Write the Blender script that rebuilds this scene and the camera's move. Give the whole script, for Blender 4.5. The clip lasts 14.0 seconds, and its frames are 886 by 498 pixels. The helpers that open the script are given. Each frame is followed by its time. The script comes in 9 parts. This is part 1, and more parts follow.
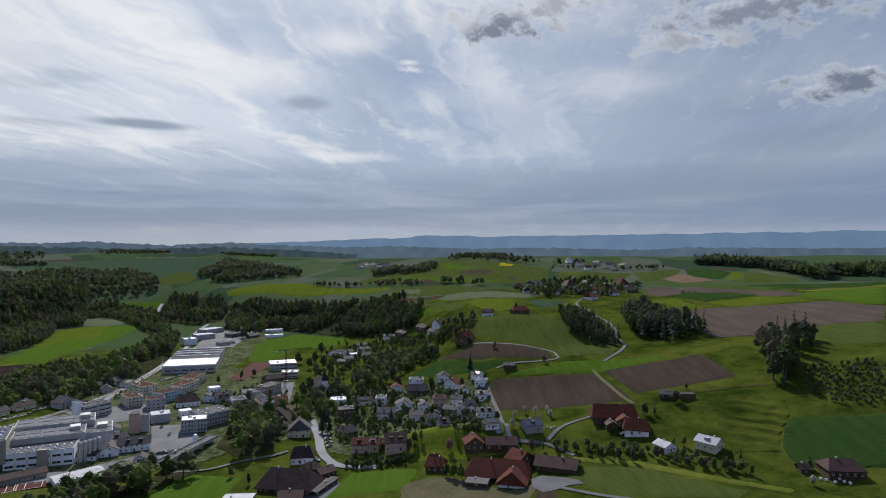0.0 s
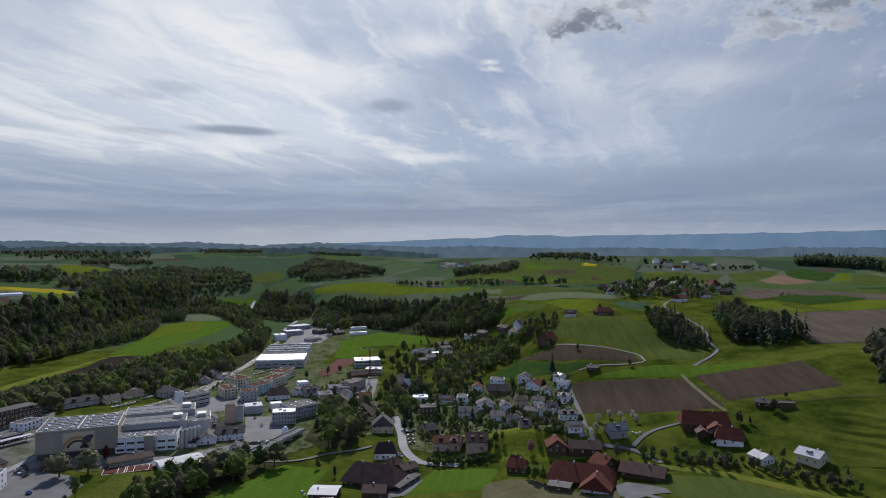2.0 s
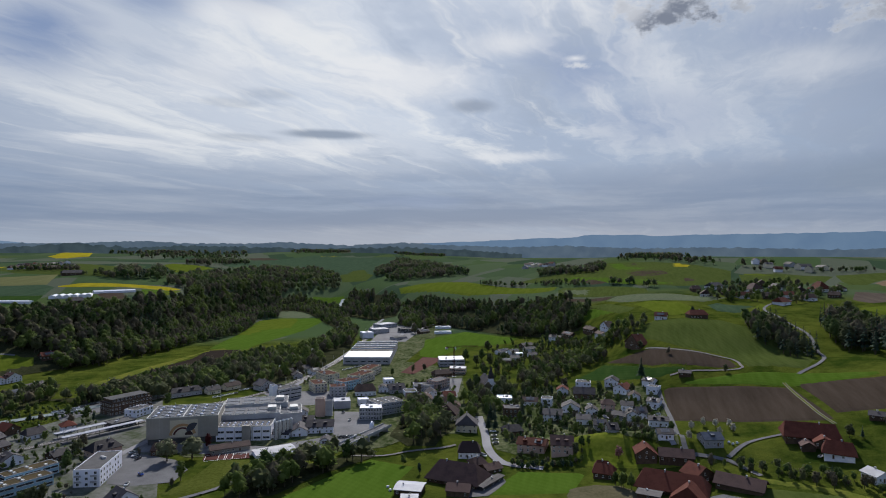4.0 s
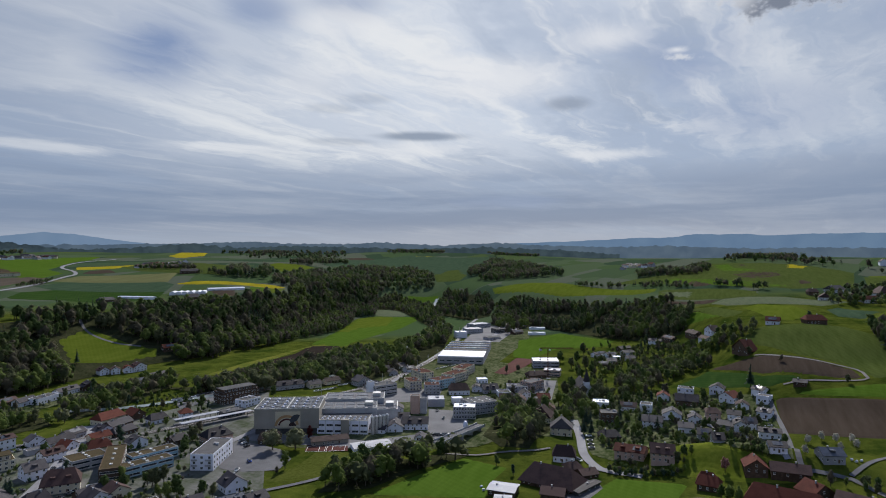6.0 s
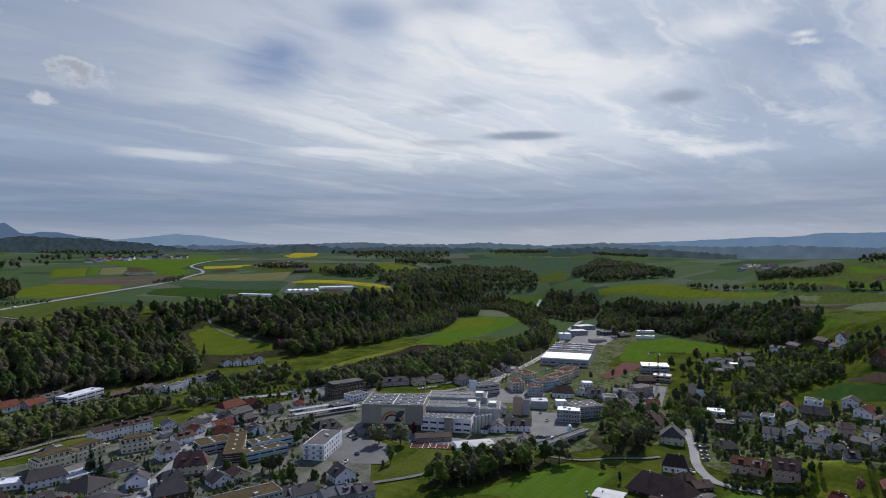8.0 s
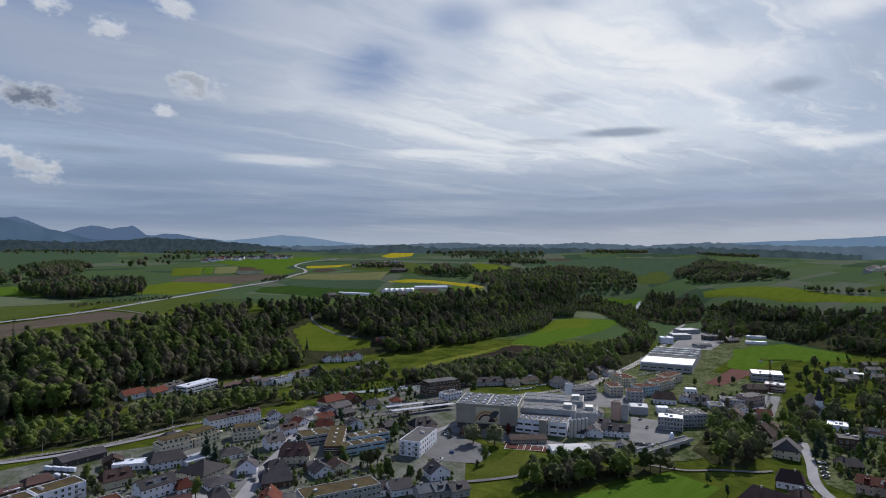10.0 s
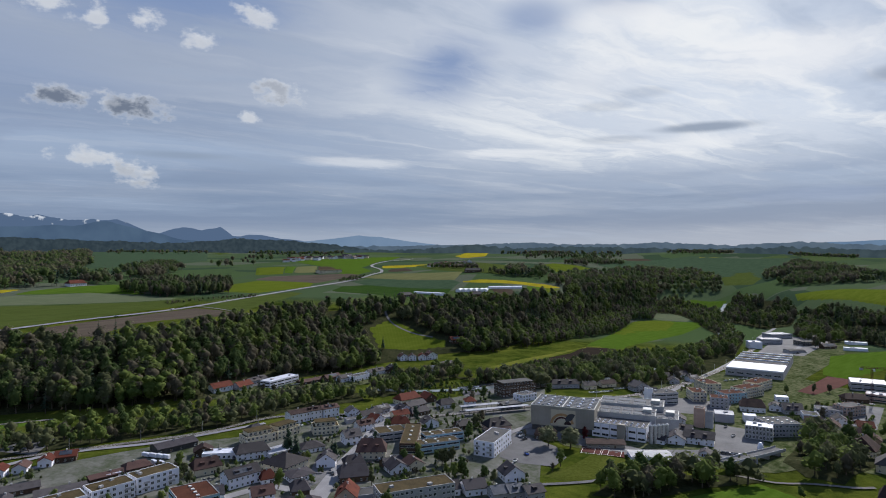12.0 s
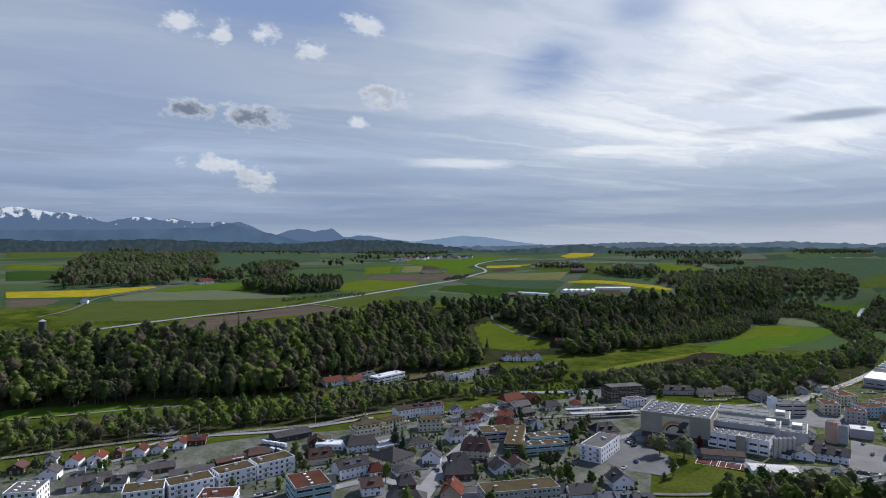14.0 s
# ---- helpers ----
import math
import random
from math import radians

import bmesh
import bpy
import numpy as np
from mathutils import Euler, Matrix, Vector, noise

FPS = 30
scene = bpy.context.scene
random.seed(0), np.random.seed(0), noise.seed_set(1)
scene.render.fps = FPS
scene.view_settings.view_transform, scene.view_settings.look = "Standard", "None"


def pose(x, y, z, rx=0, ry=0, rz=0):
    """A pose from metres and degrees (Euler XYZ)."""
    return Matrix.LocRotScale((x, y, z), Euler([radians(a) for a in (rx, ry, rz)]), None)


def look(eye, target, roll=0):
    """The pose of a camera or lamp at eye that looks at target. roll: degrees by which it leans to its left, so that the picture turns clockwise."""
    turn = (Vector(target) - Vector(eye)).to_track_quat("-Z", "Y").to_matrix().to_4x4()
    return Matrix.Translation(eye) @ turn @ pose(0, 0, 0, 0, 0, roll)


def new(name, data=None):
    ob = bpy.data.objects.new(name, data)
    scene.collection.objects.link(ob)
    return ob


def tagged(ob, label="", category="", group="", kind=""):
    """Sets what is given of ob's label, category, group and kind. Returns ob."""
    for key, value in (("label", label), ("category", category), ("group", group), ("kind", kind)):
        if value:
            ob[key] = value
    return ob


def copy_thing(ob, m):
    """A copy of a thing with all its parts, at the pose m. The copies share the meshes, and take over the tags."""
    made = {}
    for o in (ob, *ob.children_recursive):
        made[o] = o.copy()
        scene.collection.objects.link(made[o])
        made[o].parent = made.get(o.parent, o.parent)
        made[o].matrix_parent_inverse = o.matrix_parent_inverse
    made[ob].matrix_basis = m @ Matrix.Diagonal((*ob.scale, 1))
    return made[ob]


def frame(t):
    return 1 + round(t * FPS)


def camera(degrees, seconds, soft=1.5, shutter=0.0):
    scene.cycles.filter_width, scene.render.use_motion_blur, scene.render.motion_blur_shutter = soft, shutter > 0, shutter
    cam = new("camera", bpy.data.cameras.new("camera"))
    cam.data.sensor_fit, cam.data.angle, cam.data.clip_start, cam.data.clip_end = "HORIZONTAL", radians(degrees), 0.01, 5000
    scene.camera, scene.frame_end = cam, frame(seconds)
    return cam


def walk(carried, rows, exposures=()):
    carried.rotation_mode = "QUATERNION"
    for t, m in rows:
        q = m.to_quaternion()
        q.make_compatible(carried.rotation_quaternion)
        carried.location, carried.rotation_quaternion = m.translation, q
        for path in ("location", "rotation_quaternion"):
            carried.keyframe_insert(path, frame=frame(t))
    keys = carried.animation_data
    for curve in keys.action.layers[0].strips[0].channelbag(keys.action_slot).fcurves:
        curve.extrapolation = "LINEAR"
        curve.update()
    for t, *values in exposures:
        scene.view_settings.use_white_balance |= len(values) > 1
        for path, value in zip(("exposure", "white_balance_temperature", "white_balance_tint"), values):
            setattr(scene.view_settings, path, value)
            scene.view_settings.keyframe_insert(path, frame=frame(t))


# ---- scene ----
# the drone hovers over the valley and pans to its left
cam = camera(71.45, 14.0, soft=1.0)
EYE = 130.0
ROWS = [
    (0.0, 0.0, 0.18, 0.01), (0.5, 1.866, 0.18, 0.03), (1.0, 3.722, 0.18, 0.02), (1.5, 5.621, 0.17, 0.01),
    (2.0, 7.534, 0.16, 0.0), (2.2, 8.31, 0.16, 0.0), (4.3, 16.56, 0.16, -0.03), (4.5, 17.409, 0.16, -0.03),
    (5.0, 19.58, 0.15, -0.04), (5.5, 21.786, 0.16, -0.05), (6.0, 23.994, 0.165, -0.045), (6.5, 26.293, 0.17, -0.035),
    (7.0, 28.664, 0.17, -0.03), (7.5, 31.07, 0.18, -0.03), (8.0, 33.515, 0.18, -0.03), (8.5, 35.927, 0.185, -0.02),
    (9.0, 38.318, 0.195, -0.015), (9.2, 39.25, 0.195, -0.015), (11.3, 46.2, 0.2, -0.01), (11.5, 46.913, 0.2, -0.01),
    (12.0, 49.131, 0.205, 0.03), (12.5, 51.553, 0.21, 0.05), (13.0, 53.981, 0.215, 0.085), (13.5, 56.408, 0.215, 0.12), (14.0, 58.766, 0.213, 0.12),
]
walk(cam, [(t, pose(0, 0, EYE, 90 + pitch, roll, yaw)) for t, yaw, pitch, roll in ROWS],
     [(0.0, -0.05), (5.0, -0.1), (8.0, -0.09), (11.5, 0.0), (12.5, 0.04), (14.0, 0.17)])

# ---- sky, clouds and sun ----
SUN_BEARING, SUN_HEIGHT = 12.0, 38.0  # degrees to the left of +y, degrees above the horizon
world = bpy.data.worlds.new("sky")
scene.world = world
world.use_nodes = True
wt = world.node_tree
wt.nodes.clear()


def wnode(kind, **values):
    n = wt.nodes.new(kind)
    for key, v in values.items():
        if key in n.inputs:
            n.inputs[key].default_value = v
    return n


def wmath(op, a, b=None, clamp=False):
    n = wt.nodes.new("ShaderNodeMath")
    n.operation, n.use_clamp = op, clamp
    for i, v in enumerate((a, b)):
        if v is None:
            continue
        if isinstance(v, (int, float)):
            n.inputs[i].default_value = v
        else:
            wt.links.new(v, n.inputs[i])
    return n.outputs[0]


def wstep(x, a, b, lo=0.0, hi=1.0):
    n = wt.nodes.new("ShaderNodeMapRange")
    n.interpolation_type = "SMOOTHSTEP"
    wt.links.new(x, n.inputs[0])
    for i, v in enumerate((a, b, lo, hi)):
        n.inputs[i + 1].default_value = v
    return n.outputs[0]


def wmix(f, a, b):
    n = wt.nodes.new("ShaderNodeMix")
    n.data_type = "RGBA"
    for sock, v in ((n.inputs[0], f), (n.inputs[6], a), (n.inputs[7], b)):
        if isinstance(v, tuple):
            sock.default_value = (*v, 1)
        elif isinstance(v, (int, float)):
            sock.default_value = v
        else:
            wt.links.new(v, sock)
    return n.outputs[2]


def wnoise(vec, scale, detail=6.0, rough=0.55, distort=0.0):
    n = wt.nodes.new("ShaderNodeTexNoise")
    wt.links.new(vec, n.inputs["Vector"])
    n.inputs["Scale"].default_value, n.inputs["Detail"].default_value = scale, detail
    n.inputs["Roughness"].default_value, n.inputs["Distortion"].default_value = rough, distort
    return n.outputs[0]


def wvec(x, y, z=0.0):
    n = wt.nodes.new("ShaderNodeCombineXYZ")
    for i, v in enumerate((x, y, z)):
        if isinstance(v, (int, float)):
            n.inputs[i].default_value = v
        else:
            wt.links.new(v, n.inputs[i])
    return n.outputs[0]


sky = wt.nodes.new("ShaderNodeTexSky")
sky.sky_type, sky.sun_disc = "NISHITA", False
sky.sun_elevation, sky.sun_rotation = radians(SUN_HEIGHT), radians(-SUN_BEARING)
sky.altitude, sky.air_density, sky.dust_density = 600, 1.0, 2.0

place = wt.nodes.new("ShaderNodeTexCoord").outputs["Generated"]
split = wt.nodes.new("ShaderNodeSeparateXYZ")
wt.links.new(place, split.inputs[0])
dx, dy, dz = split.outputs
bearing = wmath("MULTIPLY", wmath("ARCTAN2", wmath("MULTIPLY", dx, -1.0), dy), 57.2958)  # degrees, to the left
rise = wmath("MULTIPLY", wmath("ARCSINE", dz), 57.2958)
# cloud coordinates: a flat sheet overhead, so that its streaks crowd towards the horizon
deep = wmath("ADD", wmath("MAXIMUM", dz, 0.0), 0.075)
px, py = wmath("DIVIDE", dx, deep), wmath("DIVIDE", dy, deep)
ca, sa = math.cos(radians(80.0)), math.sin(radians(80.0))
along = wmath("ADD", wmath("MULTIPLY", px, ca), wmath("MULTIPLY", py, sa))
across = wmath("SUBTRACT", wmath("MULTIPLY", py, ca), wmath("MULTIPLY", px, sa))
warp = wmath("SUBTRACT", wnoise(wvec(wmath("MULTIPLY", along, 0.5), wmath("MULTIPLY", across, 0.7), 5.0), 1.0, 5.0, 0.6), 0.5)
curl = wmath("SUBTRACT", wnoise(wvec(wmath("MULTIPLY", along, 0.8), wmath("MULTIPLY", across, 1.1), 11.0), 1.0, 5.0, 0.6), 0.5)
mass = wnoise(wvec(wmath("ADD", wmath("MULTIPLY", along, 0.30), wmath("MULTIPLY", warp, 0.7)), wmath("ADD", wmath("MULTIPLY", across, 0.55), wmath("MULTIPLY", curl, 0.8)), 0.7), 1.0, 7.0, 0.52)
wisp = wnoise(wvec(wmath("ADD", wmath("MULTIPLY", along, 0.55), wmath("MULTIPLY", curl, 1.5)), wmath("ADD", wmath("MULTIPLY", across, 1.5), wmath("MULTIPLY", warp, 1.8)), 2.4), 1.0, 10.0, 0.6)
bars = wnoise(wvec(wmath("MULTIPLY", bearing, 0.035), wmath("ADD", wmath("MULTIPLY", rise, 0.55), wmath("MULTIPLY", warp, 0.9)), 8.2), 1.0, 6.0, 0.55)
# the veil is brightest under the sun
off = wmath("SUBTRACT", bearing, 21.0)
glow = wmath("MULTIPLY", wstep(wmath("ABSOLUTE", off), 54.0, 2.0), wstep(rise, 3.0, 12.0))
veil = wmix(glow, (0.295, 0.37, 0.525), (0.69, 0.77, 0.90))
veil = wmix(wstep(mass, 0.54, 0.36, 0.0, 0.85), veil, (0.38, 0.48, 0.66))
veil = wmix(wmath("MULTIPLY", wstep(mass, 0.50, 0.70, 0.0, 0.5), wstep(glow, 0.0, 0.5, 0.35, 1.0)), veil, (0.74, 0.78, 0.86))
body = wmix(wmath("MULTIPLY", wstep(wisp, 0.47, 0.66), wstep(glow, 0.0, 1.0, 0.08, 1.0)), veil, (0.95, 0.975, 1.0))
body = wmix(wmath("MULTIPLY", wstep(wisp, 0.45, 0.28), 0.55), body, (0.36, 0.44, 0.58))
# fine fibres drawn out along the sheet
fibre = wnoise(wvec(wmath("ADD", wmath("MULTIPLY", along, 0.7), wmath("MULTIPLY", curl, 1.6)), wmath("ADD", wmath("MULTIPLY", across, 4.5), wmath("MULTIPLY", warp, 4.0)), 6.1), 1.0, 9.0, 0.6)
body = wmix(wmath("MULTIPLY", wstep(fibre, 0.50, 0.72, 0.0, 0.7), wstep(glow, 0.0, 1.0, 0.15, 1.0)), body, (0.97, 0.985, 1.0))
body = wmix(wstep(fibre, 0.48, 0.28, 0.0, 0.38), body, (0.37, 0.46, 0.62))
# grey-blue bars low over the land
low = wmath("MULTIPLY", wstep(rise, 0.8, 3.0), wstep(rise, 8.8, 4.2))
body = wmix(wmath("MULTIPLY", low, wstep(bars, 0.36, 0.60, 0.25, 0.97)), body, (0.21, 0.29, 0.455))


def patch(cb, cr, cw, ch, ragged, soft=0.55):
    """How much a ragged oval of sky is covered."""
    u = wmath("DIVIDE", wmath("SUBTRACT", bearing, cb), cw)
    v = wmath("DIVIDE", wmath("SUBTRACT", rise, cr), ch)
    d = wmath("SQRT", wmath("ADD", wmath("MULTIPLY", u, u), wmath("MULTIPLY", v, v)))
    return wstep(wmath("ADD", d, wmath("MULTIPLY", wmath("SUBTRACT", 0.5, ragged), 2.4)), 1.0, 1.0 - soft), v


# gaps of blue: bearing, rise, half-width, half-height, depth
for cb, cr, cw, ch, k in [(48.5, 17.0, 6.5, 3.6, 0.95), (41.0, 20.5, 5.0, 2.4, 0.7), (74.0, 21.5, 19.0, 5.0, 1.0), (88.0, 13.0, 14.0, 6.0, 0.35), (4.0, 16.5, 8.0, 4.5, 0.62), (-3.0, 11.5, 8.0, 3.0, 0.4), (33.0, 22.0, 5.0, 2.0, 0.5), (17.0, 4.6, 8.0, 0.9, 0.4), (-14.0, 17.5, 5.0, 2.0, 0.4)]:
    c, _ = patch(cb, cr, cw, ch, wisp, 0.9)
    body = wmix(wmath("MULTIPLY", c, k), body, (0.24, 0.335, 0.56))
# long lens-shaped shadows in the cloud sheet
for cb, cr, cw, ch, k in [(26.0, 10.5, 6.0, 0.6, 0.9), (12.5, 13.2, 3.2, 0.95, 0.75), (31.0, 13.8, 3.4, 0.7, 0.3), (34.5, 12.8, 3.0, 0.6, 0.3), (33.0, 9.9, 4.0, 0.5, 0.4), (-22.0, 6.0, 13.0, 2.2, 0.5), (-30.0, 9.0, 9.0, 2.0, 0.45), (72.0, 8.2, 6.0, 0.5, 0.5), (-26.0, 12.0, 8.0, 1.5, 0.3)]:
    c, _ = patch(cb, cr, cw, ch, wmix(0.5, wisp, (0.5, 0.5, 0.5)), 0.7)
    body = wmix(wmath("MULTIPLY", c, k), body, (0.26, 0.325, 0.44))
# bright wisps: bearing, rise, half-width, half-height, strength
for cb, cr, cw, ch, k in [(18.0, 15.5, 10.0, 3.2, 0.8), (9.0, 18.5, 7.0, 2.0, 0.7), (27.0, 9.3, 10.0, 1.1, 0.7), (9.0, 8.6, 7.0, 0.8, 0.7), (33.0, 20.0, 6.0, 1.6, 0.5), (44.0, 9.0, 8.0, 0.5, 0.6), (57.0, 8.0, 7.0, 0.6, 0.5), (-16.0, 14.5, 9.0, 1.6, 0.3), (3.2, 17.0, 2.0, 0.6, 0.9), (36.0, 15.0, 7.0, 2.4, 0.5)]:
    c, _ = patch(cb, cr, cw, ch, wisp, 0.9)
    body = wmix(wmath("MULTIPLY", c, k), body, (0.93, 0.95, 0.99))

# small ragged cumulus: bearing, rise, half-width, half-height (degrees), darkness
CUMULUS = [
    (-5.5, 20.3, 6.4, 2.0, 0.97), (-1.2, 20.8, 2.6, 1.3, 0.3), (-10.5, 21.3, 4.5, 1.5, 0.6), (-33.0, 12.8, 6.0, 1.6, 0.97), (-27.0, 19.5, 12.0, 2.8, 0.85), (-21.0, 17.6, 5.0, 0.9, 0.6),
    (76.0, 11.7, 3.4, 1.15, 0.98), (80.6, 12.1, 3.0, 1.0, 0.98), (64.0, 14.0, 2.4, 1.25, 0.55), (79.0, 7.7, 2.6, 0.85, 0.25), (75.8, 6.8, 2.0, 1.1, 0.45), (75.0, 5.6, 1.3, 0.6, 0.6),
    (81.7, 18.9, 1.7, 1.2, 0.15), (78.4, 18.4, 1.0, 1.1, 0.2), (75.0, 18.6, 1.3, 1.0, 0.2), (70.8, 17.8, 1.6, 1.2, 0.25), (65.8, 20.2, 2.1, 0.9, 0.2), (66.7, 11.8, 1.0, 0.55, 0.2), (3.1, 16.4, 1.7, 0.55, 0.15),
]
rag = wnoise(wvec(wmath("MULTIPLY", bearing, 0.55), wmath("MULTIPLY", rise, 0.85), 1.7), 1.0, 9.0, 0.62)
rag2 = wnoise(wvec(wmath("ADD", wmath("MULTIPLY", bearing, 0.55), 0.16), wmath("ADD", wmath("MULTIPLY", rise, 0.85), 0.22), 1.7), 1.0, 7.0, 0.6)
for cb, cr, cw, ch, dark in CUMULUS:
    u = wmath("DIVIDE", wmath("SUBTRACT", bearing, cb), cw)
    v = wmath("DIVIDE", wmath("SUBTRACT", rise, cr), ch)
    d = wmath("SQRT", wmath("ADD", wmath("MULTIPLY", u, u), wmath("MULTIPLY", v, v)))
    d = wmath("ADD", d, wmath("MULTIPLY", wmath("SUBTRACT", 0.5, rag), 3.4))
    cover = wstep(d, 1.0, 0.2)
    core = wmath("ADD", wmath("MULTIPLY", v, 0.5), wmath("MULTIPLY", wmath("SUBTRACT", 0.5, rag2), 4.2))
    shade = wmath("MULTIPLY", wstep(core, 1.25, -0.4, 0.0, dark), wstep(d, 1.0, 0.1))
    body = wmix(wmath("MULTIPLY", cover, 0.93), body, wmix(shade, (0.80, 0.835, 0.90), (0.15, 0.18, 0.25)))

# unseen clear blue overhead, beyond the cloud sheet, added to cool the fill
body = wmix(wstep(rise, 24.0, 40.0, 0.0, 0.8), body, (0.15, 0.25, 0.50))
haze = wmix(wstep(rise, 2.6, 0.2), body, (0.385, 0.465, 0.605))
clouds = wnode("ShaderNodeBackground", Strength=0.88)
wt.links.new(haze, clouds.inputs[0])
air = wnode("ShaderNodeBackground", Strength=0.10)
wt.links.new(sky.outputs[0], air.inputs[0])
both = wt.nodes.new("ShaderNodeMixShader")
both.inputs[0].default_value = 0.92
wt.links.new(air.outputs[0], both.inputs[1])
wt.links.new(clouds.outputs[0], both.inputs[2])
wt.links.new(both.outputs[0], wt.nodes.new("ShaderNodeOutputWorld").inputs[0])

sun = new("sun", bpy.data.lights.new("sun", "SUN"))
sun.data.energy, sun.data.angle, sun.data.color = 5.0, radians(1.2), (1.0, 0.96, 0.905)
a, e = radians(SUN_BEARING), radians(SUN_HEIGHT)
sun.matrix_world = look((0, 0, 900), Vector((0, 0, 900)) - Vector((-math.sin(a) * math.cos(e), math.cos(a) * math.cos(e), math.sin(e))))

# ---- materials ----
def material(name, c1, c2, scale=0.5, rough=0.8, fine=6.0, amount=0.35, bump=0.0, metal=0.0, random_tint=0.0, island=0.0, spec=0.3, stretch=None, rows=None, thin=0.0):
    """Two colours mixed by a coarse and a fine noise in world-sized object coordinates."""
    m = bpy.data.materials.new(name)
    m.use_nodes = True
    t = m.node_tree
    b = t.nodes["Principled BSDF"]
    b.inputs["Roughness"].default_value, b.inputs["Metallic"].default_value = rough, metal
    b.inputs["Specular IOR Level"].default_value = spec
    g = t.nodes.new("ShaderNodeNewGeometry")
    at = g.outputs["Position"]
    if stretch:
        mp = t.nodes.new("ShaderNodeMapping")
        t.links.new(at, mp.inputs[0])
        mp.inputs["Rotation"].default_value[2] = radians(stretch[0])
        mp.inputs["Scale"].default_value = (stretch[1], 1, 1)
        at = mp.outputs[0]
    fac = None
    for s, w, det in ((scale, 1.0, 3.0), (fine, amount, 4.0)):
        n = t.nodes.new("ShaderNodeTexNoise")
        n.inputs["Scale"].default_value, n.inputs["Detail"].default_value, n.inputs["Roughness"].default_value = s, det, 0.6
        t.links.new(at, n.inputs["Vector"])
        k = t.nodes.new("ShaderNodeMath")
        k.operation = "MULTIPLY_ADD"
        k.inputs[1].default_value = w * 2.2
        k.inputs[2].default_value = -w * 1.1
        t.links.new(n.outputs[0], k.inputs[0])
        if fac is None:
            fac, first = k.outputs[0], n
        else:
            add = t.nodes.new("ShaderNodeMath")
            t.links.new(fac, add.inputs[0])
            t.links.new(k.outputs[0], add.inputs[1])
            fac = add.outputs[0]
            if bump:
                bp = t.nodes.new("ShaderNodeBump")
                bp.inputs["Strength"].default_value, bp.inputs["Distance"].default_value = bump, 0.1
                t.links.new(n.outputs[0], bp.inputs["Height"])
                t.links.new(bp.outputs[0], b.inputs["Normal"])
    for kind, w in (("obj", random_tint), ("isl", island)):
        if w:
            src = t.nodes.new("ShaderNodeObjectInfo").outputs["Random"] if kind == "obj" else g.outputs["Random Per Island"]
            k = t.nodes.new("ShaderNodeMath")
            k.operation = "MULTIPLY_ADD"
            k.inputs[1].default_value, k.inputs[2].default_value = 2 * w, -w
            t.links.new(src, k.inputs[0])
            add = t.nodes.new("ShaderNodeMath")
            t.links.new(fac, add.inputs[0])
            t.links.new(k.outputs[0], add.inputs[1])
            fac = add.outputs[0]
    if rows:  # drilled rows
        mp = t.nodes.new("ShaderNodeMapping")
        t.links.new(g.outputs["Position"], mp.inputs[0])
        mp.inputs["Rotation"].default_value[2] = radians(rows[0])
        wv = t.nodes.new("ShaderNodeTexWave")
        wv.bands_direction, wv.inputs["Scale"].default_value = "Y", 0.075
        wv.inputs["Distortion"].default_value, wv.inputs["Detail"].default_value, wv.inputs["Detail Scale"].default_value = 2.5, 3.0, 0.12
        t.links.new(mp.outputs[0], wv.inputs["Vector"])
        k = t.nodes.new("ShaderNodeMath")
        k.operation = "MULTIPLY_ADD"
        k.inputs[1].default_value, k.inputs[2].default_value = 2 * rows[1], -rows[1]
        t.links.new(wv.outputs[1], k.inputs[0])
        add = t.nodes.new("ShaderNodeMath")
        t.links.new(fac, add.inputs[0])
        t.links.new(k.outputs[0], add.inputs[1])
        fac = add.outputs[0]
    half = t.nodes.new("ShaderNodeMath")
    half.operation, half.use_clamp = "ADD", True
    half.inputs[1].default_value = 0.5
    t.links.new(fac, half.inputs[0])
    mix = t.nodes.new("ShaderNodeMix")
    mix.data_type = "RGBA"
    mix.inputs[6].default_value, mix.inputs[7].default_value = (*c1, 1), (*c2, 1)
    t.links.new(half.outputs[0], mix.inputs[0])
    t.links.new(mix.outputs[2], b.inputs["Base Color"])
    if thin:  # light comes through thin leaves
        tr = t.nodes.new("ShaderNodeBsdfTranslucent")
        t.links.new(mix.outputs[2], tr.inputs[0])
        ms = t.nodes.new("ShaderNodeMixShader")
        ms.inputs[0].default_value = thin
        t.links.new(b.outputs[0], ms.inputs[1])
        t.links.new(tr.outputs[0], ms.inputs[2])
        t.links.new(ms.outputs[0], t.nodes["Material Output"].inputs[0])
    return m


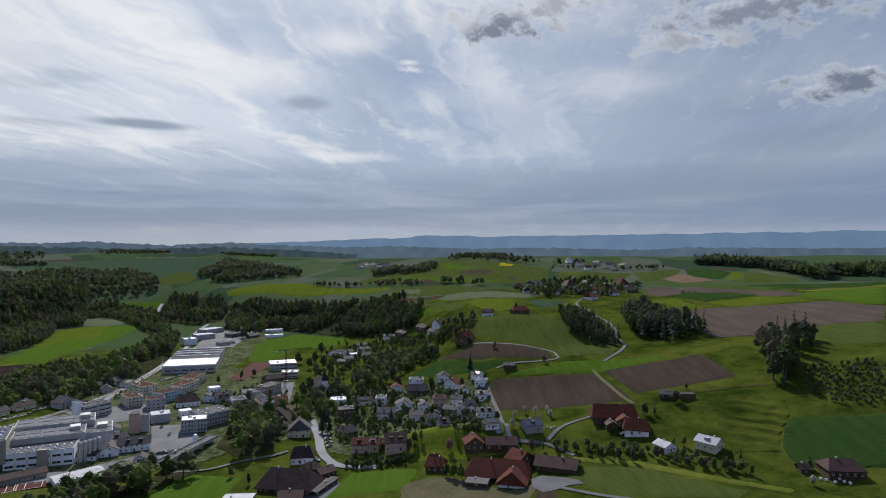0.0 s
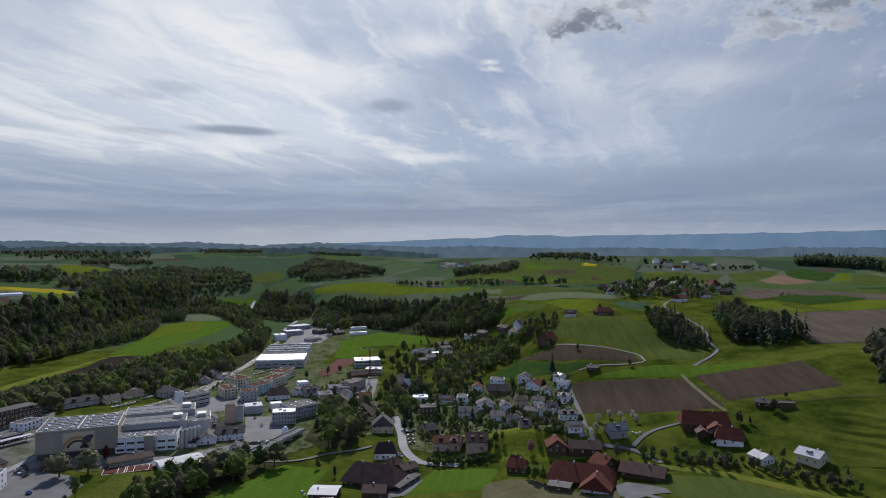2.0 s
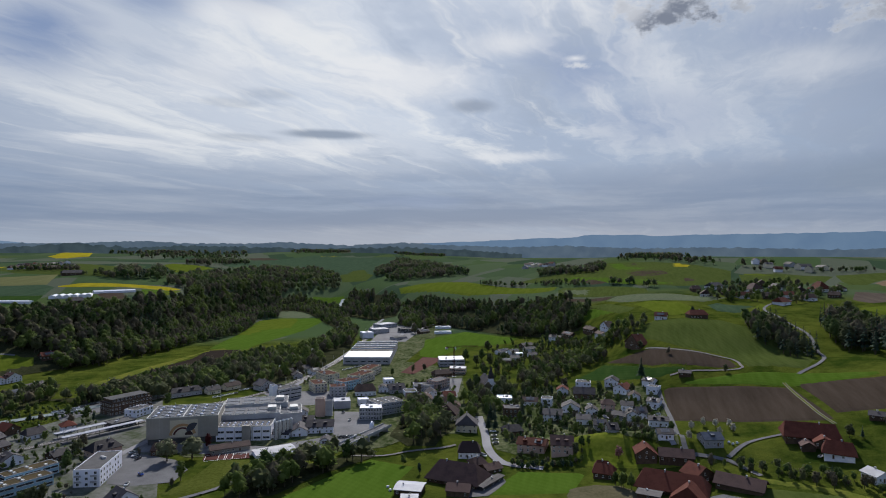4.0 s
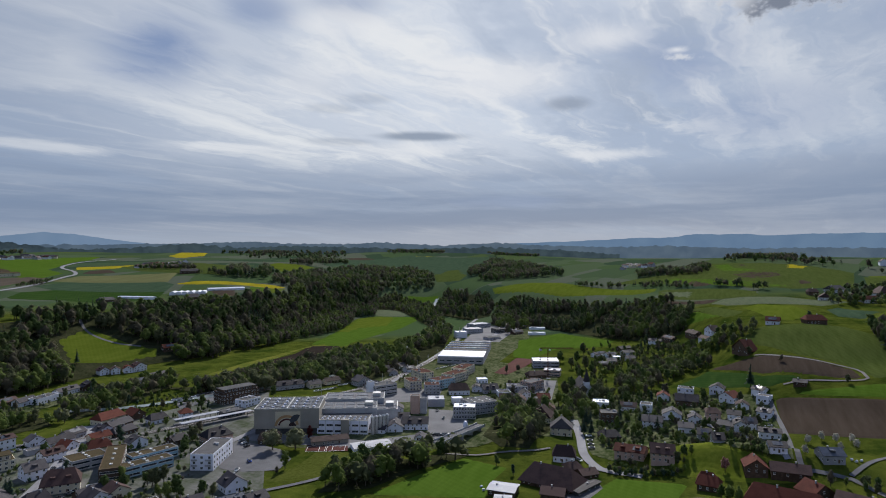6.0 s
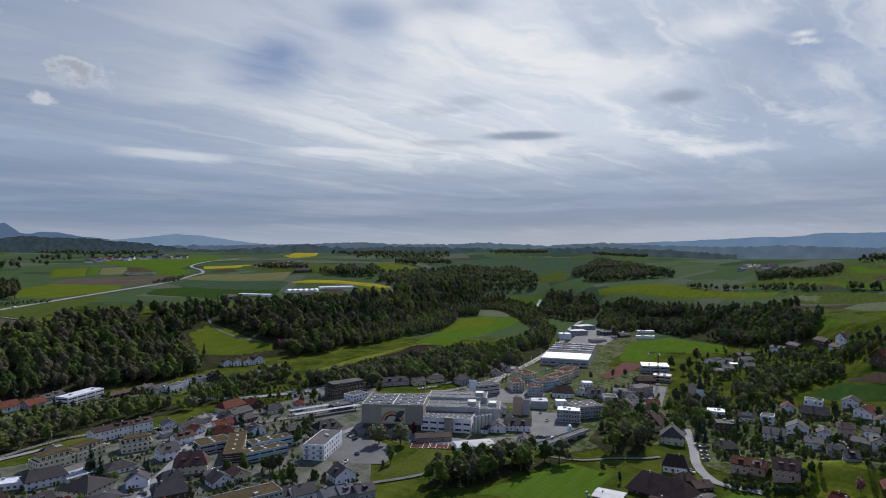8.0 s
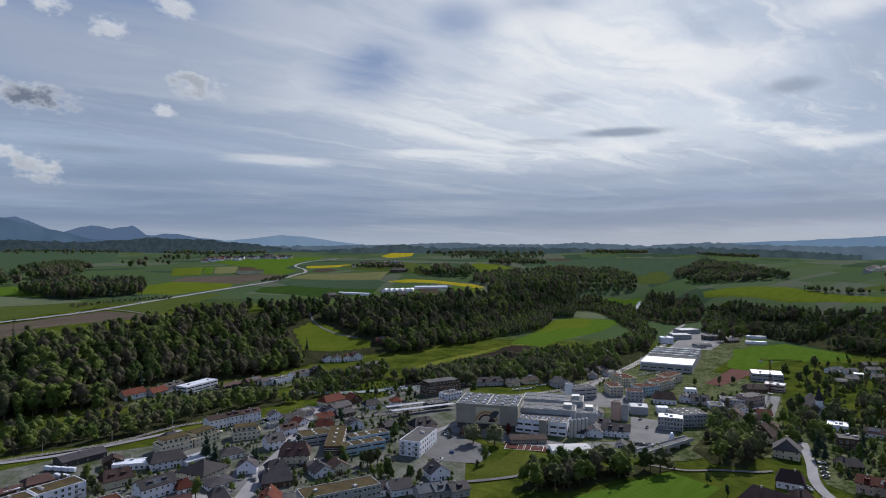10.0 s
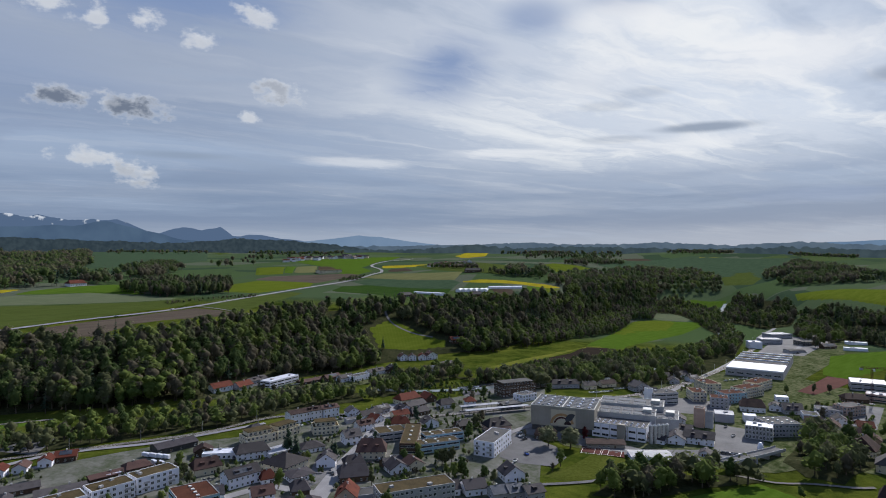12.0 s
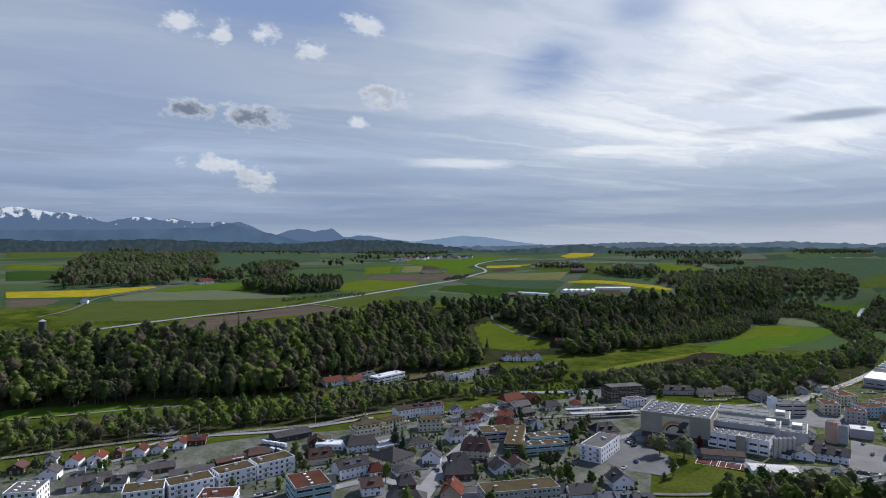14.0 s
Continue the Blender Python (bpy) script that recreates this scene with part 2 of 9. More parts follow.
M = {
    "meadow": material("meadow", (0.043, 0.056, 0.010), (0.081, 0.091, 0.021), 0.02, 0.95, 0.55, 1.1, spec=0.0),
    "crop_bright": material("crop_bright", (0.045, 0.084, 0.010), (0.069, 0.115, 0.017), 0.03, 0.95, 0.6, 0.4, stretch=(25, 6), spec=0.0, rows=(25, 0.10)),
    "crop_mid": material("crop_mid", (0.043, 0.062, 0.015), (0.066, 0.083, 0.024), 0.03, 0.95, 0.5, 0.5, stretch=(70, 7), spec=0.0, rows=(68, 0.12)),
    "crop_dark": material("crop_dark", (0.019, 0.044, 0.011), (0.034, 0.061, 0.016), 0.03, 0.95, 0.5, 0.4, stretch=(40, 5), spec=0.0, rows=(40, 0.12)),
    "crop_pale": material("crop_pale", (0.080, 0.100, 0.058), (0.108, 0.124, 0.076), 0.03, 0.95, 0.5, 0.4, stretch=(80, 5), spec=0.0, rows=(80, 0.12)),
    "soil": material("soil", (0.043, 0.033, 0.025), (0.067, 0.052, 0.041), 0.02, 0.95, 0.7, 0.6, stretch=(80, 9), spec=0.0, rows=(78, 0.035)),
    "crop_fresh": material("crop_fresh", (0.062, 0.086, 0.010), (0.091, 0.115, 0.017), 0.03, 0.95, 0.5, 0.5, stretch=(30, 5), spec=0.0, rows=(30, 0.12)),
    "crop_blue": material("crop_blue", (0.034, 0.058, 0.034), (0.050, 0.078, 0.046), 0.03, 0.95, 0.5, 0.4, stretch=(60, 5), spec=0.0, rows=(60, 0.10)),
    "crop_tan": material("crop_tan", (0.100, 0.104, 0.046), (0.130, 0.132, 0.062), 0.03, 0.95, 0.5, 0.5, stretch=(60, 5), spec=0.0, rows=(60, 0.12)),
    "soil_pale": material("soil_pale", (0.066, 0.054, 0.044), (0.098, 0.080, 0.066), 0.015, 0.95, 0.5, 0.6, stretch=(70, 7), spec=0.0, rows=(70, 0.10)),
    "soil_dark": material("soil_dark", (0.022, 0.018, 0.015), (0.036, 0.029, 0.024), 0.02, 0.95, 0.7, 0.6, stretch=(20, 7), spec=0.0, rows=(20, 0.10)),
    "sand": material("sand", (0.125, 0.088, 0.058), (0.165, 0.118, 0.080), 0.015, 0.95, 0.5, 0.6, stretch=(70, 5), spec=0.0, rows=(70, 0.10)),
    "trodden": material("trodden", (0.070, 0.066, 0.036), (0.120, 0.108, 0.068), 0.05, 0.95, 0.5, 0.8, spec=0.0),
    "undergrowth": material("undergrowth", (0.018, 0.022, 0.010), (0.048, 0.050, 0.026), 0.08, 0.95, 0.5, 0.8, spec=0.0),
    "town_floor": material("town_floor", (0.030, 0.044, 0.014), (0.150, 0.146, 0.144), 0.045, 0.95, 0.35, 0.5, spec=0.1),
    "rapeseed": material("rapeseed", (0.20, 0.17, 0.012), (0.29, 0.245, 0.022), 0.05, 0.95, 0.5, 0.6, spec=0.0),
    "dandelion": material("dandelion", (0.076, 0.098, 0.018), (0.138, 0.137, 0.028), 0.06, 0.95, 0.5, 0.8, spec=0.0),
    # meadow grass with sunlight put into its colour
    "knoll": material("knoll", (0.063, 0.090, 0.010), (0.129, 0.147, 0.023), 0.05, 0.95, 0.4, 0.7, spec=0.0),
    "asphalt": material("asphalt", (0.085, 0.085, 0.092), (0.135, 0.134, 0.143), 0.08, 0.9, 1.5, 0.5, spec=0.15),
    "gravel": material("gravel", (0.128, 0.121, 0.114), (0.196, 0.182, 0.176), 0.1, 0.95, 2.0, 0.6, spec=0.1),
    "paving": material("paving", (0.108, 0.107, 0.113), (0.172, 0.171, 0.182), 0.06, 0.9, 1.0, 0.6, spec=0.15),
    "court": material("court", (0.070, 0.028, 0.024), (0.100, 0.040, 0.034), 0.1, 0.95, 1.5, 0.5, spec=0.05),
    "water": material("water", (0.16, 0.20, 0.21), (0.26, 0.29, 0.30), 0.15, 0.25, 1.2, 0.5, bump=0.3),
    "tile_red": material("tile_red", (0.072, 0.021, 0.015), (0.124, 0.038, 0.026), 0.25, 0.85, 2.5, 0.7, bump=0.5, random_tint=0.7, spec=0.1),
    "tile_brown": material("tile_brown", (0.040, 0.025, 0.024), (0.084, 0.049, 0.045), 0.25, 0.8, 2.5, 0.7, bump=0.5, random_tint=0.7, spec=0.12),
    "tile_dark": material("tile_dark", (0.020, 0.017, 0.022), (0.046, 0.041, 0.050), 0.25, 0.75, 2.5, 0.7, bump=0.5, random_tint=0.6, spec=0.2),
    "tile_grey": material("tile_grey", (0.039, 0.035, 0.039), (0.076, 0.069, 0.074), 0.25, 0.75, 2.5, 0.7, bump=0.5, random_tint=0.6, spec=0.2),
    "white_wall": material("white_wall", (0.654, 0.658, 0.724), (0.761, 0.767, 0.860), 0.2, 0.9, 1.5, 0.4, random_tint=0.35),
    "cream_wall": material("cream_wall", (0.517, 0.455, 0.341), (0.641, 0.579, 0.448), 0.2, 0.9, 1.5, 0.4, random_tint=0.4),
    "grey_wall": material("grey_wall", (0.279, 0.279, 0.305), (0.393, 0.389, 0.425), 0.2, 0.9, 1.5, 0.4, random_tint=0.3),
    "pink_wall": material("pink_wall", (0.40, 0.27, 0.22), (0.50, 0.36, 0.30), 0.2, 0.9, 1.5, 0.4, random_tint=0.3),
    "blue_wall": material("blue_wall", (0.22, 0.36, 0.46), (0.30, 0.45, 0.55), 0.2, 0.85, 1.5, 0.4),
    "timber": material("timber", (0.055, 0.034, 0.023), (0.115, 0.075, 0.050), 0.5, 0.85, 4.0, 0.6, random_tint=0.4),
    "metal_roof": material("metal_roof", (0.244, 0.254, 0.305), (0.338, 0.350, 0.402), 0.15, 0.6, 1.5, 0.4, spec=0.3),
    "bright_roof": material("bright_roof", (0.517, 0.537, 0.630), (0.658, 0.681, 0.782), 0.1, 0.42, 0.8, 0.4, spec=0.6),
    "flat_roof": material("flat_roof", (0.055, 0.054, 0.056), (0.100, 0.098, 0.102), 0.1, 0.9, 1.2, 0.5, random_tint=0.4, spec=0.15),
    "moss_roof": material("moss_roof", (0.046, 0.037, 0.021), (0.082, 0.062, 0.034), 0.15, 0.95, 1.2, 0.8, spec=0.05),
    "moss_red": material("moss_red", (0.055, 0.023, 0.016), (0.090, 0.038, 0.026), 0.15, 0.95, 1.2, 0.6, spec=0.05),
    "concrete": material("concrete", (0.300, 0.296, 0.308), (0.420, 0.418, 0.437), 0.15, 0.85, 1.5, 0.5),
    "solar": material("solar", (0.045, 0.05, 0.065), (0.08, 0.085, 0.105), 0.3, 0.25, 2.0, 0.3, spec=0.6),
    "glass": material("glass", (0.018, 0.021, 0.026), (0.045, 0.05, 0.058), 0.6, 0.12, 3.0, 0.3, spec=0.6, random_tint=0.4),
    "frame_white": material("frame_white", (0.62, 0.61, 0.59), (0.74, 0.73, 0.71), 0.5, 0.6, 3.0, 0.3),
    "dark_metal": material("dark_metal", (0.035, 0.036, 0.04), (0.07, 0.07, 0.075), 0.5, 0.5, 3.0, 0.3),
    "silo": material("silo", (0.40, 0.40, 0.40), (0.55, 0.55, 0.55), 0.3, 0.4, 2.0, 0.3, metal=0.4),
    "facade": material("facade", (0.245, 0.225, 0.194), (0.320, 0.295, 0.257), 0.08, 0.7, 0.8, 0.3),
    "orange_paint": material("orange_paint", (0.36, 0.20, 0.09), (0.46, 0.29, 0.15), 0.2, 0.8, 1.5, 0.5),
    "bark": material("bark", (0.060, 0.047, 0.036), (0.115, 0.092, 0.070), 0.8, 0.95, 4.0, 0.5),
    "leaf_fresh": material("leaf_fresh", (0.095, 0.139, 0.036), (0.170, 0.211, 0.063), 0.06, 0.85, 0.5, 0.25, island=0.3, spec=0.05, thin=0.5),
    "leaf_green": material("leaf_green", (0.054, 0.090, 0.030), (0.109, 0.148, 0.052), 0.06, 0.85, 0.5, 0.25, island=0.3, spec=0.05, thin=0.5),
    "leaf_olive": material("leaf_olive", (0.076, 0.092, 0.047), (0.139, 0.150, 0.077), 0.06, 0.85, 0.5, 0.25, island=0.3, spec=0.05, thin=0.5),
    "leaf_brown": material("leaf_brown", (0.087, 0.082, 0.058), (0.147, 0.132, 0.094), 0.06, 0.85, 0.5, 0.25, island=0.3, spec=0.05, thin=0.5),
    "needles": material("needles", (0.019, 0.037, 0.025), (0.050, 0.077, 0.050), 0.06, 0.85, 0.5, 0.25, island=0.3, spec=0.05, thin=0.15),
    "leaf_red": material("leaf_red", (0.060, 0.014, 0.016), (0.110, 0.030, 0.030), 0.05, 0.8, 0.6, 0.3, island=0.45, spec=0.1, thin=0.4),
    "blossom": material("blossom", (0.36, 0.34, 0.28), (0.58, 0.55, 0.48), 0.05, 0.8, 0.6, 0.3, island=0.45, spec=0.1, thin=0.4),
    "blossom_pink": material("blossom_pink", (0.26, 0.13, 0.12), (0.40, 0.24, 0.22), 0.05, 0.8, 0.6, 0.3, island=0.45, spec=0.1, thin=0.4),
    "leaf_silver": material("leaf_silver", (0.119, 0.136, 0.072), (0.204, 0.212, 0.120), 0.05, 0.8, 0.6, 0.3, island=0.45, spec=0.1, thin=0.4),
    "car_paint": material("car_paint", (0.03, 0.03, 0.035), (0.75, 0.75, 0.75), 0.01, 0.3, 0.02, 0.0, random_tint=1.0, spec=0.6),
    "rubber": material("rubber", (0.02, 0.02, 0.02), (0.03, 0.03, 0.03), 1.0, 0.9),
    "car_blue": material("car_blue", (0.02, 0.06, 0.28), (0.03, 0.08, 0.33), 1.0, 0.3, spec=0.6),
    "garden": material("garden", (0.030, 0.046, 0.014), (0.115, 0.121, 0.068), 0.06, 0.95, 0.3, 1.5, spec=0.0),
    "pale_roof": material("pale_roof", (0.320, 0.316, 0.336), (0.440, 0.439, 0.470), 0.15, 0.75, 1.0, 0.5),
    "street": material("street", (0.182, 0.179, 0.193), (0.259, 0.256, 0.274), 0.08, 0.9, 1.5, 0.5, spec=0.15),
    "ballast": material("ballast", (0.085, 0.075, 0.068), (0.130, 0.117, 0.109), 0.2, 0.95, 2.0, 0.5),
}


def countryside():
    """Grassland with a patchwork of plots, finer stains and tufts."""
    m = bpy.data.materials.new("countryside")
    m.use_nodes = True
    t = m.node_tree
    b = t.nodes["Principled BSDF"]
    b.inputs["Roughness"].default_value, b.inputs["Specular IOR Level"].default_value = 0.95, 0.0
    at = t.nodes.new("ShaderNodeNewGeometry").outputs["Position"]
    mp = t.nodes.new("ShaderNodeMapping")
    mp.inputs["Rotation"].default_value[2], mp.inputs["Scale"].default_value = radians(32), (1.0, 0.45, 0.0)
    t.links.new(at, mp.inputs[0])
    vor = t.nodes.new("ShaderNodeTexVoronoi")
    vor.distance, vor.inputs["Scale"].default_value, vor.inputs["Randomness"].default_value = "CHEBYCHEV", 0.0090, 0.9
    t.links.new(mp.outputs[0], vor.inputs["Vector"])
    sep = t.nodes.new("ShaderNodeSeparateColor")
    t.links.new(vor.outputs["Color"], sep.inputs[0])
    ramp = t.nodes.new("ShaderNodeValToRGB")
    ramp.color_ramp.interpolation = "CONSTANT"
    # far plots lean blue-grey: some distance haze is mixed into these colours
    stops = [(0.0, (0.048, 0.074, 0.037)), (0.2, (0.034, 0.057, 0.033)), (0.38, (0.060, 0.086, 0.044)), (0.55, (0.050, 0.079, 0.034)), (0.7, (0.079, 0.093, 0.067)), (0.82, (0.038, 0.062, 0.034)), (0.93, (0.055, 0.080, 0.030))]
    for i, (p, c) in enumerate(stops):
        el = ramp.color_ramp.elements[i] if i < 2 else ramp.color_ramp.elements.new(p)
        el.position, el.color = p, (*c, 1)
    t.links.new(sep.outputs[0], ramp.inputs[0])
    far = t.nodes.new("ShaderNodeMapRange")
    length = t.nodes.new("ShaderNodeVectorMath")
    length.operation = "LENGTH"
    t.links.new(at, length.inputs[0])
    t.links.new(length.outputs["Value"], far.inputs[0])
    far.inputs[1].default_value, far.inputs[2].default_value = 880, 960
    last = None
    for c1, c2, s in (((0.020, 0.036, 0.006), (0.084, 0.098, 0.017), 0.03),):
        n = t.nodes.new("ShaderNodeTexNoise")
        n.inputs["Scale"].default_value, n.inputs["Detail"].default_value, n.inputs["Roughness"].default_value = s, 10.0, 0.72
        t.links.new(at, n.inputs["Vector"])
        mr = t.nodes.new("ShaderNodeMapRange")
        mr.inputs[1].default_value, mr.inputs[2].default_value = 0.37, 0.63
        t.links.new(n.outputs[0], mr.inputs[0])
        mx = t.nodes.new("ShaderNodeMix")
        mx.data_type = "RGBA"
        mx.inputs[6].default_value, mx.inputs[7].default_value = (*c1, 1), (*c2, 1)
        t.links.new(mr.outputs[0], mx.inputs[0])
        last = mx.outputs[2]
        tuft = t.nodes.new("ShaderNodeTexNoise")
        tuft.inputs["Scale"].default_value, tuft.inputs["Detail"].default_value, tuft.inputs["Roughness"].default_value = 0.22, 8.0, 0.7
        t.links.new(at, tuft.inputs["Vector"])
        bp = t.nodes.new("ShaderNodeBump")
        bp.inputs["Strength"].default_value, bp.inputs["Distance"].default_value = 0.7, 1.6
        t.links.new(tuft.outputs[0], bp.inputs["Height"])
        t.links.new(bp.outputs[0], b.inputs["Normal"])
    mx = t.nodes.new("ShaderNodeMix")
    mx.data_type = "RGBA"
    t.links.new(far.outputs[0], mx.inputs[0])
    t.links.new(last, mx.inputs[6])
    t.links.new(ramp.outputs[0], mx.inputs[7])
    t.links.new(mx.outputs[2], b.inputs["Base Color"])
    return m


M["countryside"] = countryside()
# ---- the land: a profile of the ground along each bearing, from the valley floor over the slope to the skyline ----
# bearing (degrees to the left of +y), then distance and height of: near ground, flat, slope foot, slope, brow, upland, upland, skyline
PROFILES = [
    (-38, (276, 8), (379, 14), (447, 35), (516, 62), (686, 70), (881, 90), (1098, 107), (1500, 121)),
    (-18, (283, 4), (386, 12), (470, 30), (556, 42), (704, 56), (954, 70), (1209, 92), (1500, 117)),
    (-3, (317, 2), (419, 6), (502, 14), (544, 34), (632, 58), (851, 72), (1146, 94), (1430, 112)),
    (8, (322, 0), (453, 0), (593, 4), (914, 8), (1117, 48), (1293, 60), (1680, 84), (2300, 99)),
    (18.5, (322, 0), (453, 0), (737, 0), (1208, 3), (1392, 40), (1579, 50), (2005, 86), (2500, 111)),
    (24.8, (322, 0), (521, 0), (925, 0), (1548, 0), (1737, 42), (1874, 58), (2344, 85), (2800, 123)),
    (32.7, (322, 0), (521, 0), (821, 0), (1305, 2), (1382, 60), (1510, 72), (1814, 92), (2500, 121)),
    (41.5, (322, 0), (453, 0), (612, 0), (808, 2), (905, 54), (1111, 64), (1375, 94), (2300, 118)),
    (52, (322, 0), (453, 0), (612, 0), (753, 4), (914, 50), (1082, 60), (1360, 92), (2400, 121)),
    (62, (322, 0), (453, 0), (563, 0), (658, 2), (775, 54), (972, 62), (1348, 90), (2400, 121)),
    (67, (322, 0), (430, 0), (530, 0), (615, 2), (725, 50), (930, 61), (1320, 89), (2450, 124)),
    (71, (322, 0), (412, 0), (500, 0), (580, 2), (662, 40), (885, 60), (1280, 88), (2480, 126)),
    (74, (322, 0), (400, 0), (485, 0), (554, 2), (633, 39), (870, 59), (1266, 88), (2500, 127)),
    (95, (322, 0), (425, 0), (521, 0), (598, 2), (660, 39), (860, 59), (1266, 88), (2600, 129)),
    (150, (322, 0), (425, 0), (521, 0), (598, 2), (660, 39), (860, 59), (1266, 88), (2600, 129)),
    (230, (240, 5), (379, 14), (447, 35), (516, 55), (686, 70), (881, 90), (1098, 107), (2000, 121)),
]
AZ = np.radians(np.concatenate([np.arange(-44, 102, 0.42), np.arange(102, 316, 4.0)]))
RR = np.concatenate([[0.01, 120.0, 220.0], np.geomspace(260, 4950, 240)])


def profile_table():
    knots = [p[0] for p in PROFILES] + [322.0]
    spread = lambda k, i: np.interp(np.degrees(AZ), knots, [p[k][i] for p in PROFILES] + [PROFILES[0][k][i]])
    ease = np.ones(19) / 19
    table = np.zeros((len(AZ), len(RR)))
    rs, zs = [], []
    for k in range(1, 9):
        rs.append(np.convolve(np.pad(spread(k, 0), 9, mode="edge"), ease, "valid"))
        zs.append(np.convolve(np.pad(spread(k, 1), 9, mode="edge"), ease, "valid"))
    rs, zs = np.array(rs), np.array(zs)
    for i in range(len(AZ)):
        r = np.concatenate([[0.0], rs[:, i], [rs[-1, i] + 900, 4950.0]])
        z = np.concatenate([[3.0], zs[:, i], [zs[-1, i] - 12, zs[-1, i] - 30]])
        table[i] = np.interp(RR, r, z)
    for _ in range(3):  # rounded shoulders
        table[:, 1:-1] = (table[:, :-2] + 2 * table[:, 1:-1] + table[:, 2:]) / 4
    return table, rs


TABLE, BREAKS = profile_table()


def bumps(x, y, r):
    """Gentle swells, stronger on the uplands."""
    s = np.clip((r - 350) / 900, 0, 1)
    fine = np.clip((r - 420) / 150, 0, 1) * np.clip((1500 - r) / 500, 0, 1) * np.clip((x + 40) / 120, 0, 1)
    return fine * (0.9 * np.sin(x / 19 + np.sin(y / 31)) * np.sin(y / 23 + 1.1) + 0.5 * np.sin((x - 0.7 * y) / 11)) + s * (2.2 * np.sin(x / 97 + 1.3) * np.sin(y / 83 + 0.4) + 1.6 * np.sin((x + y) / 143) + 4.0 * np.clip((r - 1100) / 1200, 0, 1) * np.sin(x / 310 + 2) * np.cos(y / 270))


# the grassy knolls beside the farm and the village: x, y, height, half-widths
KNOLLS = [(14.0, 402.0, 12.5, 56.0, 17.0), (-128.0, 402.0, 6.0, 26.0, 20.0), (150.0, 585.0, -6.0, 40.0, 26.0)]


def height(x, y):
    """The ground's height at places x, y (numbers or arrays)."""
    x, y = np.asarray(x, float), np.asarray(y, float)
    r = np.hypot(x, y)
    a = np.degrees(np.arctan2(-x, y))
    a = np.where(a < -44, a + 360, a)
    deg = np.degrees(AZ)
    i = np.clip(np.searchsorted(deg, a) - 1, 0, len(AZ) - 2)
    u = np.clip((a - deg[i]) / (deg[i + 1] - deg[i]), 0, 1)
    j = np.clip(np.searchsorted(RR, r) - 1, 0, len(RR) - 2)
    v = np.clip((r - RR[j]) / (RR[j + 1] - RR[j]), 0, 1)
    z = (1 - u) * ((1 - v) * TABLE[i, j] + v * TABLE[i, j + 1]) + u * ((1 - v) * TABLE[i + 1, j] + v * TABLE[i + 1, j + 1])
    z = z + bumps(x, y, r)
    for kx, ky, kh, ka, kb in KNOLLS:
        z = z + kh * np.exp(-(((x - kx) / ka) ** 2 + ((y - ky) / kb) ** 2))
    return z


# ==== MESH
def mesh_object(name, verts, faces, mats, parent=None, index=None, smooth=False):
    """A mesh object from arrays; faces all of one size."""
    verts, faces = np.asarray(verts, np.float32), np.asarray(faces, np.int32)
    me = bpy.data.meshes.new(name)
    n, k = faces.shape
    me.vertices.add(len(verts))
    me.vertices.foreach_set("co", verts.ravel())
    me.loops.add(n * k)
    me.loops.foreach_set("vertex_index", faces.ravel())
    me.polygons.add(n)
    me.polygons.foreach_set("loop_start", np.arange(0, n * k, k, dtype=np.int32))
    me.polygons.foreach_set("loop_total", np.full(n, k, np.int32))
    for m in mats:
        me.materials.append(m)
    if index is not None:
        me.polygons.foreach_set("material_index", np.asarray(index, np.int32))
    me.polygons.foreach_set("use_smooth", np.full(n, smooth))
    me.update()
    me.validate()
    ob = new(name, me)
    ob.parent = parent
    return ob


def build_ground():
    na, nr = len(AZ), len(RR)
    a, r = np.meshgrid(AZ, RR, indexing="ij")
    x, y = -np.sin(a) * r, np.cos(a) * r
    z = height(x, y)
    verts = np.stack([x, y, z], -1).reshape(-1, 3)
    i, j = np.meshgrid(np.arange(na), np.arange(nr - 1), indexing="ij")
    k = (i + 1) % na
    faces = np.stack([i * nr + j, i * nr + j + 1, k * nr + j + 1, k * nr + j], -1).reshape(-1, 4)
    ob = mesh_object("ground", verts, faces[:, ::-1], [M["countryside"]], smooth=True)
    tagged(ob, "rolling green countryside with a valley floor and uplands", "ground", kind="structure")


build_ground()


def lift(x, y, up):
    return height(x, y) + 0.6 * up + 0.0004 * np.hypot(x, y)


def drape(name, corners, mat, label, up=0.25, cell=0.0, category="field", kind="structure"):
    """A patch of ground cover with the given corners, laid on the land; the edge of a field runs into the soil."""
    soft_edge = category == "field"
    cell = cell or min(60.0, max(6.0, 0.015 * sum(math.hypot(x, y) for x, y in corners) / len(corners)))
    bm = bmesh.new()
    bm.faces.new([bm.verts.new((x, y, 0)) for x, y in corners])
    bmesh.ops.triangulate(bm, faces=bm.faces[:])
    for _ in range(9):
        long = [e for e in bm.edges if e.calc_length() > cell]
        if not long:
            break
        bmesh.ops.subdivide_edges(bm, edges=long, cuts=1)
        bmesh.ops.triangulate(bm, faces=[f for f in bm.faces if len(f.verts) > 3])
    for v in bm.verts:
        v.co.z = float(height(v.co.x, v.co.y)) - 0.1 if soft_edge and v.is_boundary else lift(v.co.x, v.co.y, up)
    bmesh.ops.recalc_face_normals(bm, faces=bm.faces[:])
    if sum(f.normal.z for f in bm.faces) < 0:
        bmesh.ops.reverse_faces(bm, faces=bm.faces[:])
    me = bpy.data.meshes.new(name)
    bm.to_mesh(me)
    bm.free()
    me.materials.append(mat)
    return tagged(new(name, me), label, category, kind=kind)


